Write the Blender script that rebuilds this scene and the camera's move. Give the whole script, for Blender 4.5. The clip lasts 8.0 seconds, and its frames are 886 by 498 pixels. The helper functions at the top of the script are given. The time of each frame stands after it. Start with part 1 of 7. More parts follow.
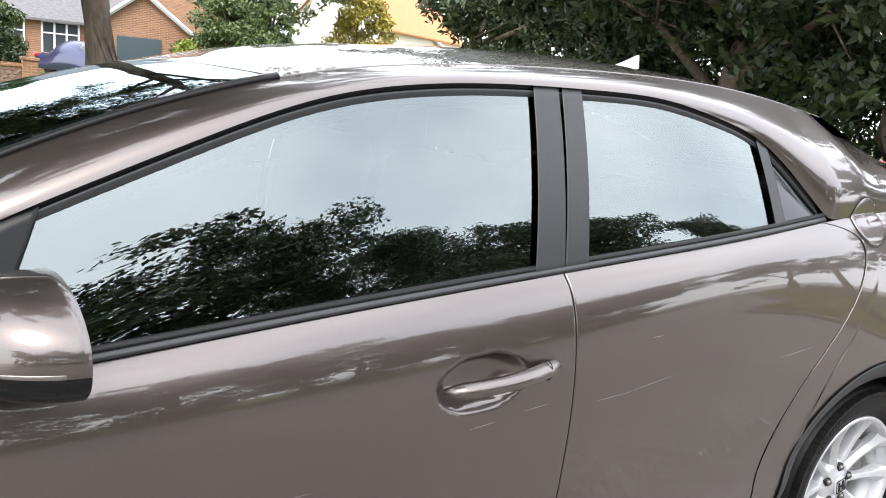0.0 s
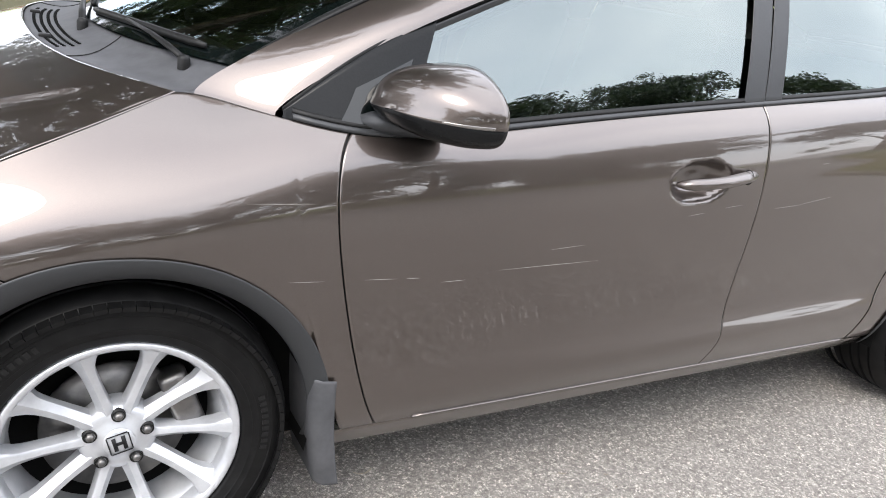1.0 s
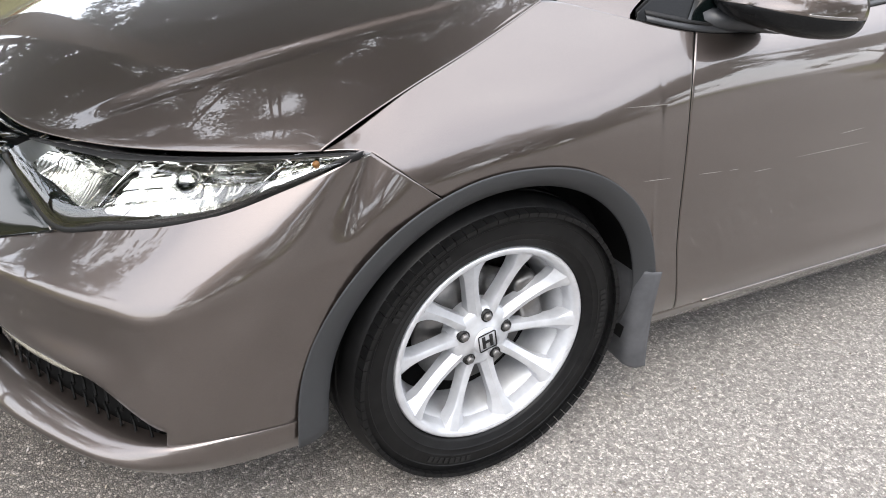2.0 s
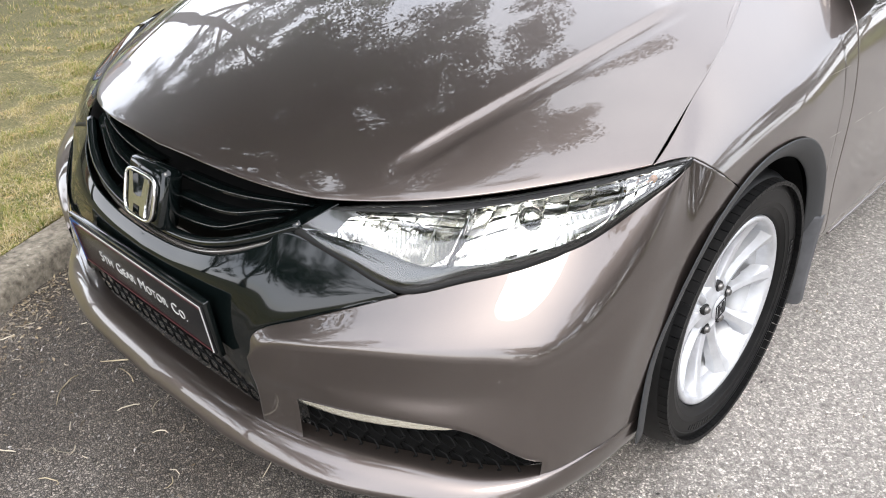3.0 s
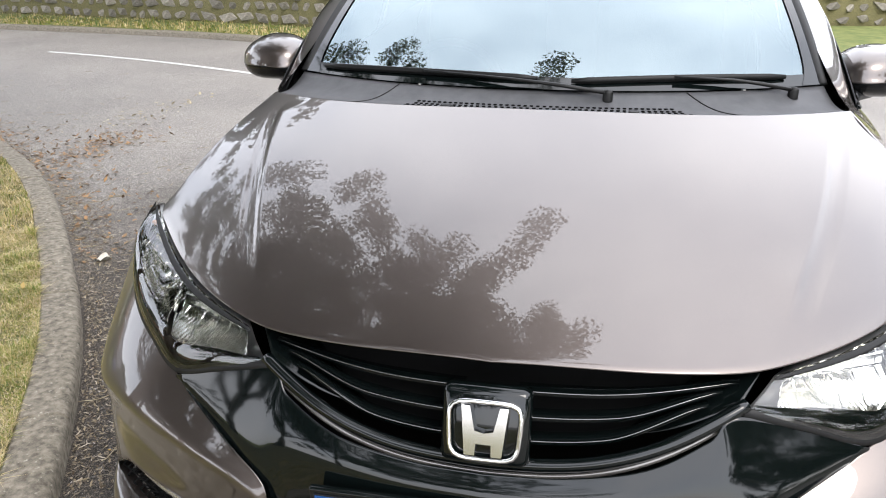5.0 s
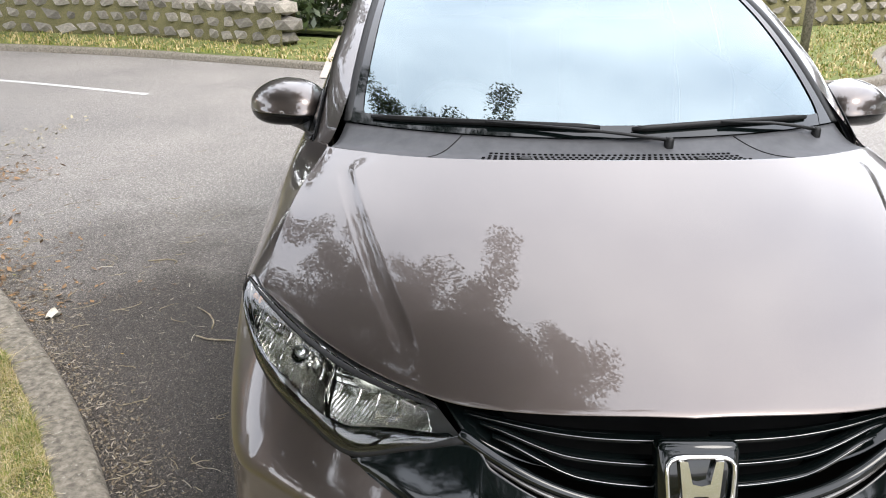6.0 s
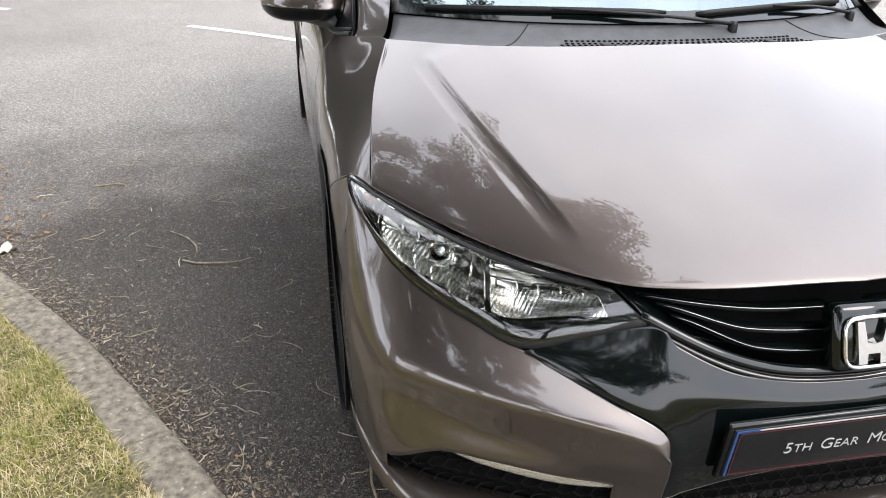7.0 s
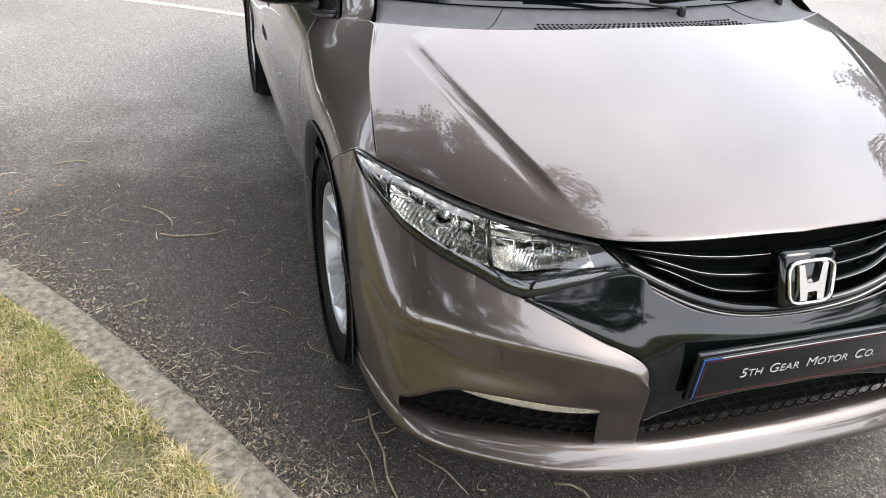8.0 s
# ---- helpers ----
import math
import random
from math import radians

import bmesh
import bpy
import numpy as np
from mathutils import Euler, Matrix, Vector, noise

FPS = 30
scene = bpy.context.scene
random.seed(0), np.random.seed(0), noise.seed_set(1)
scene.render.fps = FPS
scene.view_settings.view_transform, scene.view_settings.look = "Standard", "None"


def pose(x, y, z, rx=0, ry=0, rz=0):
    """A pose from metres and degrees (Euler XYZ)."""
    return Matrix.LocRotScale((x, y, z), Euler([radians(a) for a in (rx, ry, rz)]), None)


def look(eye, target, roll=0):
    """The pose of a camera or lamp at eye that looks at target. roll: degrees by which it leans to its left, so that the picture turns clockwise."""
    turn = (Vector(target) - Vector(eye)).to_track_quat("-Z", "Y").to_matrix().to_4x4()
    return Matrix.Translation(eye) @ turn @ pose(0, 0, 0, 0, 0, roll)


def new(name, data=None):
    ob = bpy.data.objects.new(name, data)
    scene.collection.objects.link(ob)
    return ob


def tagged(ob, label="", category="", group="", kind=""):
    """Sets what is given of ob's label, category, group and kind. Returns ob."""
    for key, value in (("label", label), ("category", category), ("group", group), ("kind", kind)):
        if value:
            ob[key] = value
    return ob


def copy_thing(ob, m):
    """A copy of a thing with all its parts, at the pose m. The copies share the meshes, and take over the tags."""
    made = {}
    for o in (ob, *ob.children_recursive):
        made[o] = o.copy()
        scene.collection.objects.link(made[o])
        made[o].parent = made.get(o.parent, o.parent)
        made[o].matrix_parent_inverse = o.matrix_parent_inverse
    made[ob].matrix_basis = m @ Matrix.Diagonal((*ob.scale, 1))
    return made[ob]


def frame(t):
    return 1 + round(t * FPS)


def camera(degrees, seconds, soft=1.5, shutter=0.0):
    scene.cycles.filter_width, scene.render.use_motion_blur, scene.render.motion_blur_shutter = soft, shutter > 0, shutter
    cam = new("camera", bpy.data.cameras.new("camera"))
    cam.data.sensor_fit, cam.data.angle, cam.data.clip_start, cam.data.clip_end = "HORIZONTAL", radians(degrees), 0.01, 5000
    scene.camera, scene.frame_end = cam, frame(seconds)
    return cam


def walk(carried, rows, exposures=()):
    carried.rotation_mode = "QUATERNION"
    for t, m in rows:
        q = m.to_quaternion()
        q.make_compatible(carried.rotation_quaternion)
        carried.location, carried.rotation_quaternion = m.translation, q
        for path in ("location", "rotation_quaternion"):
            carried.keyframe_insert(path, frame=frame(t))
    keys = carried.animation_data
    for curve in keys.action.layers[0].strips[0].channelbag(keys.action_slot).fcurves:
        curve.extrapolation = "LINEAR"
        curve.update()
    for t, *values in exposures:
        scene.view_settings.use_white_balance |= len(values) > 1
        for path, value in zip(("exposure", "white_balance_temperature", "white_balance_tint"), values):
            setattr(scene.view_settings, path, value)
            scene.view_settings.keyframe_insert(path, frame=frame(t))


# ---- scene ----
cam = camera(58.46, 8.0, soft=1.0)
PATH = [
    (0, (0.469, -1.908, 1.308), (1.548, -0.270, 0.918), 5.19),
    (0.2, (0.372, -1.976, 1.302), (1.468, -0.361, 0.865), 5.64),
    (0.3, (0.320, -2.007, 1.298), (1.411, -0.394, 0.840), 5.96),
    (0.5, (0.208, -2.060, 1.282), (1.267, -0.443, 0.770), 7.10),
    (0.7, (0.073, -2.102, 1.259), (1.086, -0.483, 0.664), 8.13),
    (0.8, (-0.005, -2.118, 1.248), (0.986, -0.496, 0.626), 8.12),
    (1, (-0.158, -2.135, 1.227), (0.800, -0.520, 0.540), 8.11),
    (1.2, (-0.283, -2.118, 1.207), (0.653, -0.513, 0.467), 7.81),
    (1.3, (-0.339, -2.097, 1.196), (0.591, -0.503, 0.426), 7.71),
    (1.5, (-0.452, -2.039, 1.181), (0.471, -0.467, 0.357), 7.29),
    (1.7, (-0.579, -1.971, 1.181), (0.360, -0.428, 0.321), 6.66),
    (1.8, (-0.648, -1.934, 1.185), (0.300, -0.408, 0.306), 6.25),
    (2, (-0.790, -1.859, 1.195), (0.163, -0.366, 0.268), 5.13),
    (2.2, (-0.933, -1.784, 1.204), (0.048, -0.325, 0.252), 3.81),
    (2.3, (-1.003, -1.741, 1.210), (0.002, -0.303, 0.250), 3.13),
    (2.5, (-1.138, -1.646, 1.222), (-0.071, -0.260, 0.253), 1.85),
    (2.7, (-1.266, -1.540, 1.235), (-0.123, -0.218, 0.263), 0.76),
    (2.8, (-1.327, -1.484, 1.241), (-0.143, -0.197, 0.270), 0.30),
    (3, (-1.443, -1.369, 1.252), (-0.175, -0.159, 0.288), -0.43),
    (3.2, (-1.550, -1.252, 1.262), (-0.201, -0.125, 0.309), -0.88),
    (3.3, (-1.600, -1.194, 1.268), (-0.212, -0.108, 0.322), -1.00),
    (3.5, (-1.690, -1.078, 1.278), (-0.231, -0.076, 0.346), -1.02),
    (3.7, (-1.750, -0.946, 1.278), (-0.226, -0.039, 0.353), -0.95),
    (3.8, (-1.771, -0.875, 1.275), (-0.216, -0.014, 0.357), -0.85),
    (4, (-1.799, -0.729, 1.269), (-0.186, 0.046, 0.377), -0.55),
    (4.2, (-1.817, -0.587, 1.271), (-0.141, 0.101, 0.424), -0.07),
    (4.3, (-1.823, -0.519, 1.272), (-0.119, 0.127, 0.448), -0.03),
    (4.5, (-1.834, -0.393, 1.277), (-0.085, 0.180, 0.495), -0.28),
    (4.7, (-1.849, -0.287, 1.283), (-0.062, 0.210, 0.536), -0.34),
    (4.8, (-1.855, -0.238, 1.287), (-0.050, 0.219, 0.555), -0.29),
    (5, (-1.853, -0.140, 1.293), (-0.018, 0.229, 0.587), -0.09),
    (5.2, (-1.831, -0.035, 1.302), (0.027, 0.241, 0.616), 0.16),
    (5.3, (-1.829, 0.021, 1.312), (0.038, 0.253, 0.634), 0.23),
    (5.5, (-1.840, 0.137, 1.344), (0.036, 0.288, 0.669), 0.28),
    (5.7, (-1.865, 0.256, 1.380), (0.014, 0.332, 0.699), 0.26),
    (5.8, (-1.879, 0.315, 1.397), (-0.001, 0.356, 0.709), 0.25),
    (6, (-1.901, 0.433, 1.423), (-0.030, 0.405, 0.715), 0.25),
    (6.2, (-1.905, 0.547, 1.428), (-0.048, 0.448, 0.693), 0.33),
    (6.3, (-1.897, 0.601, 1.420), (-0.049, 0.465, 0.669), 0.40),
    (6.5, (-1.862, 0.704, 1.384), (-0.035, 0.494, 0.597), 0.64),
    (6.7, (-1.833, 0.807, 1.356), (-0.033, 0.534, 0.528), 1.33),
    (6.8, (-1.823, 0.857, 1.348), (-0.035, 0.553, 0.505), 1.53),
    (7, (-1.815, 0.955, 1.339), (-0.060, 0.585, 0.455), 1.31),
    (7.2, (-1.823, 1.043, 1.339), (-0.095, 0.624, 0.424), 1.61),
    (7.3, (-1.832, 1.080, 1.343), (-0.117, 0.634, 0.415), 1.92),
    (7.5, (-1.859, 1.134, 1.355), (-0.165, 0.642, 0.411), 2.54),
    (7.7, (-1.894, 1.157, 1.373), (-0.211, 0.635, 0.425), 2.77),
    (7.8, (-1.913, 1.159, 1.384), (-0.234, 0.628, 0.437), 2.78),
    (8, (-1.955, 1.156, 1.406), (-0.277, 0.608, 0.465), 2.73),
]
walk(cam, [(t, look(eye, target, roll)) for t, eye, target, roll in PATH],
     [(0.0, 1.76), (2.2, 1.76), (3.5, 1.7), (5.0, 1.62), (6.5, 1.72), (8.0, 1.82)])

# ---- light ----
world = bpy.data.worlds.new("overcast_sky")
scene.world = world
world.use_nodes = True
wn, wl = world.node_tree.nodes, world.node_tree.links
wn.clear()
SUN_EL, SUN_AZ = radians(52), radians(222)
sky = wn.new("ShaderNodeTexSky")
sky.sky_type = "NISHITA"
sky.sun_disc = False
sky.sun_elevation, sky.sun_rotation = SUN_EL, SUN_AZ
sky.dust_density, sky.air_density = 1.6, 1.0
w_map = wn.new("ShaderNodeTexCoord")
w_noise = wn.new("ShaderNodeTexNoise")
w_noise.inputs["Scale"].default_value, w_noise.inputs["Detail"].default_value = 2.6, 7.0
w_ramp = wn.new("ShaderNodeValToRGB")
w_ramp.color_ramp.elements[0].position, w_ramp.color_ramp.elements[1].position = 0.3, 0.7
w_ramp.color_ramp.elements[0].color = (0.56, 0.56, 0.56, 1)
w_mix = wn.new("ShaderNodeMix")
w_mix.data_type = "RGBA"
w_mix.inputs["B"].default_value = (8.6, 8.7, 9.25, 1)
w_bg = wn.new("ShaderNodeBackground")
w_bg.inputs["Strength"].default_value = 0.15
w_out = wn.new("ShaderNodeOutputWorld")
wl.new(w_map.outputs["Generated"], w_noise.inputs["Vector"])
wl.new(w_noise.outputs["Fac"], w_ramp.inputs["Fac"])
wl.new(w_ramp.outputs["Color"], w_mix.inputs["Factor"])
wl.new(sky.outputs["Color"], w_mix.inputs["A"])
wl.new(w_mix.outputs["Result"], w_bg.inputs["Color"])
wl.new(w_bg.outputs["Background"], w_out.inputs["Surface"])

sun_data = bpy.data.lights.new("sun", "SUN")
sun_data.energy, sun_data.angle, sun_data.color = 0.7, radians(26), (1.0, 0.95, 0.88)
sun = new("sun", sun_data)
sun.matrix_world = look((20 * math.cos(SUN_EL) * math.sin(SUN_AZ), 20 * math.cos(SUN_EL) * math.cos(SUN_AZ), 20 * math.sin(SUN_EL)), (0, 0, 0))


# ---- materials ----
def material(name, color=(0.5, 0.5, 0.5), rough=0.5, metal=0.0, **more):
    m = bpy.data.materials.new(name)
    m.use_nodes = True
    b = m.node_tree.nodes["Principled BSDF"]
    b.inputs["Base Color"].default_value = (*color, 1)
    b.inputs["Roughness"].default_value = rough
    b.inputs["Metallic"].default_value = metal
    for key, value in more.items():
        b.inputs[key.replace("_", " ")].default_value = value
    return m


def nodes_of(m):
    return m.node_tree.nodes, m.node_tree.links, m.node_tree.nodes["Principled BSDF"]


def noise_ramp(m, scale, stops, detail=4.0, rough=0.6, coords="Object", stretch=None):
    """A colour ramp over noise: stops are (position, colour)."""
    n, l, b = nodes_of(m)
    tc, tx, rp = n.new("ShaderNodeTexCoord"), n.new("ShaderNodeTexNoise"), n.new("ShaderNodeValToRGB")
    tx.inputs["Scale"].default_value, tx.inputs["Detail"].default_value, tx.inputs["Roughness"].default_value = scale, detail, rough
    if stretch:
        mp = n.new("ShaderNodeMapping")
        mp.inputs["Scale"].default_value = stretch
        l.new(tc.outputs[coords], mp.inputs["Vector"])
        l.new(mp.outputs["Vector"], tx.inputs["Vector"])
    else:
        l.new(tc.outputs[coords], tx.inputs["Vector"])
    l.new(tx.outputs["Fac"], rp.inputs["Fac"])
    e = rp.color_ramp.elements
    while len(e) < len(stops):
        e.new(0.5)
    for k, (p, c) in enumerate(stops):
        e[k].position, e[k].color = p, (*c, 1)
    return tx, rp


def mixed(m, fac, a, b_, mode="MIX"):
    n, l, _ = nodes_of(m)
    x = n.new("ShaderNodeMix")
    x.data_type, x.blend_type = "RGBA", mode
    for sock, v in (("Factor", fac), ("A", a), ("B", b_)):
        if isinstance(v, (int, float)):
            x.inputs[sock].default_value = v
        elif isinstance(v, tuple):
            x.inputs[sock].default_value = (*v, 1)
        else:
            l.new(v, x.inputs[sock])
    return x.outputs["Result"]


def bumped(m, height, strength=0.3, distance=0.01):
    n, l, b = nodes_of(m)
    bp = n.new("ShaderNodeBump")
    bp.inputs["Strength"].default_value, bp.inputs["Distance"].default_value = strength, distance
    l.new(height, bp.inputs["Height"])
    l.new(bp.outputs["Normal"], b.inputs["Normal"])


def plain(name, c1, c2, rough, scale=8.0, bump=0.0, metal=0.0, coords="Object", dist=0.01, detail=5.0, stretch=None, **more):
    """A material with colour varying between two tones and matching relief."""
    m = material(name, c1, rough, metal, **more)
    n, l, b = nodes_of(m)
    tx, rp = noise_ramp(m, scale, [(0.32, c1), (0.68, c2)], detail=detail, coords=coords, stretch=stretch)
    l.new(rp.outputs["Color"], b.inputs["Base Color"])
    if bump:
        bumped(m, tx.outputs["Fac"], bump, dist)
    return m


PAINT = material("bronze_grey_paint", (0.135, 0.112, 0.096), 0.38, 0.92, Coat_Weight=1.0, Coat_Roughness=0.014, Coat_IOR=1.72)
n_, l_, b_ = nodes_of(PAINT)
fl_tx, fl_rp = noise_ramp(PAINT, 1400, [(0.35, (0.093, 0.076, 0.068)), (0.7, (0.124, 0.102, 0.091))], detail=1.0)
du_tx, du_rp = noise_ramp(PAINT, 3.0, [(0.3, (0.34, 0.34, 0.34)), (0.75, (0.39, 0.39, 0.39))])
l_.new(fl_rp.outputs["Color"], b_.inputs["Base Color"])
l_.new(du_rp.outputs["Color"], b_.inputs["Roughness"])
GLOSS_BLACK = material("piano_black_plastic", (0.0022, 0.0036, 0.0036), 0.05, 0.0)
TRIM = plain("textured_grey_plastic", (0.018, 0.019, 0.021), (0.028, 0.03, 0.032), 0.55, 900, 0.15, dist=0.0005)
SATIN = plain("satin_black_pillar", (0.016, 0.017, 0.019), (0.024, 0.025, 0.027), 0.42, 300, 0.05, dist=0.0005)
RUBBER = plain("black_rubber_seal", (0.005, 0.005, 0.005), (0.01, 0.01, 0.01), 0.5, 200, Specular_IOR_Level=0.25)
VOID = material("unlit_black_plastic", (0.004, 0.004, 0.004), 0.9, 0.0, Specular_IOR_Level=0.1)
MESH_BLACK = material("matt_black_mesh", (0.004, 0.004, 0.004), 0.7, 0.0, Specular_IOR_Level=0.1)
CHROME = material("chrome", (0.75, 0.75, 0.74), 0.09, 1.0)


def pane_material(name, tint, ior, sheen=(1.0, 1.0, 1.0)):
    """Thin glass: clear film and a Fresnel gloss."""
    m = bpy.data.materials.new(name)
    m.use_nodes = True
    n, l = m.node_tree.nodes, m.node_tree.links
    n.clear()
    fr, tr, gl, mx, out = (n.new("ShaderNode" + k) for k in ("Fresnel", "BsdfTransparent", "BsdfGlossy", "MixShader", "OutputMaterial"))
    fr.inputs["IOR"].default_value = ior
    tr.inputs["Color"].default_value = (*tint, 1)
    gl.inputs["Roughness"].default_value = 0.005
    gl.inputs["Color"].default_value = (*sheen, 1)
    l.new(fr.outputs["Fac"], mx.inputs["Fac"])
    l.new(tr.outputs["BSDF"], mx.inputs[1])
    l.new(gl.outputs["BSDF"], mx.inputs[2])
    l.new(mx.outputs["Shader"], out.inputs["Surface"])
    return m


GLASS = pane_material("car_window_glass", (0.45, 0.52, 0.5), 2.4, (0.9, 1.0, 0.98))
SCREEN_GLASS = pane_material("windscreen_glass", (0.4, 0.47, 0.47), 2.9, (0.8, 0.95, 1.0))
LENS = pane_material("clear_lamp_lens", (0.92, 0.94, 0.94), 1.8)
ALLOY = plain("silver_alloy", (0.46, 0.47, 0.49), (0.56, 0.57, 0.59), 0.32, 30, 0.0, metal=0.5)
BARREL = plain("dull_barrel_paint", (0.34, 0.345, 0.355), (0.44, 0.445, 0.455), 0.4, 20, metal=0.4)
STEEL = plain("brake_steel", (0.12, 0.12, 0.12), (0.22, 0.21, 0.2), 0.4, 25, 0.1, metal=0.9)
TYRE = plain("tyre_rubber", (0.003, 0.003, 0.0032), (0.007, 0.007, 0.007), 0.45, 40, 0.12, dist=0.001, Specular_IOR_Level=0.16)
REFLECTOR = material("lamp_reflector", (0.74, 0.725, 0.67), 0.14, 1.0)
AMBER = material("amber_bulb", (0.5, 0.24, 0.09), 0.25)
RED_LENS = material("red_lamp_lens", (0.45, 0.01, 0.015), 0.08, 0.0, Coat_Weight=1.0)
REPEATER = material("clear_repeater_lens", (0.16, 0.15, 0.14), 0.1, 0.5, Coat_Weight=1.0)
BAR_GLINT = material("smoked_chrome", (0.17, 0.17, 0.17), 0.16, 0.9)
SAIL = plain("dark_corner_plastic", (0.006, 0.0065, 0.007), (0.01, 0.0105, 0.011), 0.2, 300, 0.05, dist=0.0005, Specular_IOR_Level=0.16)
SCUTTLE = plain("weathered_grey_plastic", (0.045, 0.046, 0.05), (0.07, 0.071, 0.076), 0.6, 25, 0.1, dist=0.0005, detail=8)
LAMP_SILVER = material("silver_lamp_housing", (0.3, 0.3, 0.3), 0.28, 0.8)
CREAM = material("pale_chrome_strip", (0.85, 0.82, 0.68), 0.16, 0.75)
PLATE_BLACK = plain("black_plate", (0.006, 0.006, 0.007), (0.01, 0.01, 0.011), 0.25, 60, Specular_IOR_Level=0.35)
WHITE = material("white_lettering", (0.42, 0.42, 0.41), 0.5)
BLUE = material("blue_print", (0.012, 0.06, 0.2), 0.4)
RED = material("red_print", (0.07, 0.012, 0.014), 0.4)
CABIN = plain("dark_cabin_fabric", (0.03, 0.03, 0.032), (0.045, 0.045, 0.047), 0.85, 60, 0.1)
DASH = plain("dashboard_plastic", (0.05, 0.052, 0.055), (0.065, 0.066, 0.07), 0.6, 200, 0.1, dist=0.001)


# ---- geometry tools ----
def slopes(ts):
    """The matrix that gives a natural cubic spline's slopes at its knots."""
    n, h = len(ts), np.diff(ts)
    a, b = np.zeros((n, n)), np.zeros((n, n))
    a[0, :2], b[0, :2] = (2, 1), (-3 / h[0], 3 / h[0])
    a[-1, -2:], b[-1, -2:] = (1, 2), (-3 / h[-1], 3 / h[-1])
    for k in range(1, n - 1):
        p, q = h[k - 1], h[k]
        a[k, k - 1 : k + 2] = (1 / p, 2 / p + 2 / q, 1 / q)
        b[k, k - 1 : k + 2] = (-3 / p**2, 3 / p**2 - 3 / q**2, 3 / q**2)
    return np.linalg.solve(a, b)


def spline(ts, vals, local=False):
    """A smooth curve through values at parameters ts."""
    ts, vals = np.asarray(ts, float), np.asarray(vals, float)
    d = np.gradient(vals, ts, axis=0) if local and len(ts) > 2 else slopes(ts) @ vals

    def at(t):
        t = min(max(t, ts[0]), ts[-1])
        k = min(int(np.searchsorted(ts, t, "right")) - 1, len(ts) - 2)
        h = ts[k + 1] - ts[k]
        s = (t - ts[k]) / h
        return (2 * s**3 - 3 * s**2 + 1) * vals[k] + (s**3 - 2 * s**2 + s) * h * d[k] + (3 * s**2 - 2 * s**3) * vals[k + 1] + (s**3 - s**2) * h * d[k + 1]

    return at


def knots(ts, local=False):
    """Prepares smooth curves at fixed parameters: returns fn(values, t). local: no overshoot past sharp turns."""
    ts = np.asarray(ts, float)
    slope_of = np.gradient(np.eye(len(ts)), ts, axis=0) if local else slopes(ts)

    def at(vals, t):
        t = min(max(t, ts[0]), ts[-1])
        k = min(int(np.searchsorted(ts, t, "right")) - 1, len(ts) - 2)
        h = ts[k + 1] - ts[k]
        s = (t - ts[k]) / h
        w = (s**3 - 2 * s**2 + s) * h * slope_of[k] + (s**3 - s**2) * h * slope_of[k + 1]
        w[k] += 2 * s**3 - 3 * s**2 + 1
        w[k + 1] += 3 * s**2 - 2 * s**3
        return w @ vals

    return at


def chord(points):
    """A smooth curve through 3D points, parameter 0 to 1 by length."""
    p = np.asarray(points, float)
    t = np.r_[0, np.cumsum(np.linalg.norm(np.diff(p, axis=0), axis=1))]
    return spline(t / t[-1], p)


def by_x(points):
    """A smooth curve through 3D points, looked up by x."""
    p = np.asarray(points, float)
    return spline(p[:, 0], p)


def even(n, lo=0.0, hi=1.0, edge=0.0):
    """n + 1 even steps; with an edge, an extra step that close to both ends."""
    a = list(np.linspace(lo, hi, n + 1))
    return [a[0], lo + edge, *a[1:-1], hi - edge, a[-1]] if edge else a


def merged(a, b):
    """Both sets of steps in order, without near repeats."""
    out = []
    for t in sorted(a + b):
        if not out or t - out[-1] > 1e-3:
            out.append(t)
    return out[:-1] + [max(a + b)]


def sheet(fn, us, vs, side=1, skip=None, lip=0.012, roll=0.0015, core=Vector((1.3, 0.0, 0.55))):
    """A grid over fn(u, v) -> point, mirrored in y for side -1 (the car's left is -1), facing away from core, with its rim rolled inwards by lip."""
    bm = bmesh.new()
    pts = [[Vector(fn(u, v)) for v in vs] for u in us]
    for row in pts:
        for p in row:
            p.y *= side
    grid = [[bm.verts.new(p) for p in row] for row in pts]
    keep = lambda i, j: not (skip and skip((us[i] + us[i + 1]) / 2, (vs[j] + vs[j + 1]) / 2))
    for i in range(len(us) - 1):
        for j in range(len(vs) - 1):
            if keep(i, j):
                q = [grid[i][j], grid[i + 1][j], grid[i + 1][j + 1], grid[i][j + 1]]
                q = [v for k, v in enumerate(q) if (v.co - q[k - 1].co).length > 1e-6]
                if len(q) > 2:
                    bm.faces.new(q if side > 0 else q[::-1])
    for v in [v for v in bm.verts if not v.link_faces]:
        bm.verts.remove(v)
    bm.normal_update()
    if sum(f.normal.dot(f.calc_center_median() - core) * f.calc_area() for f in bm.faces) < 0:
        bmesh.ops.reverse_faces(bm, faces=bm.faces)
    if lip:
        rolled(bm, lip, roll)
    return bm


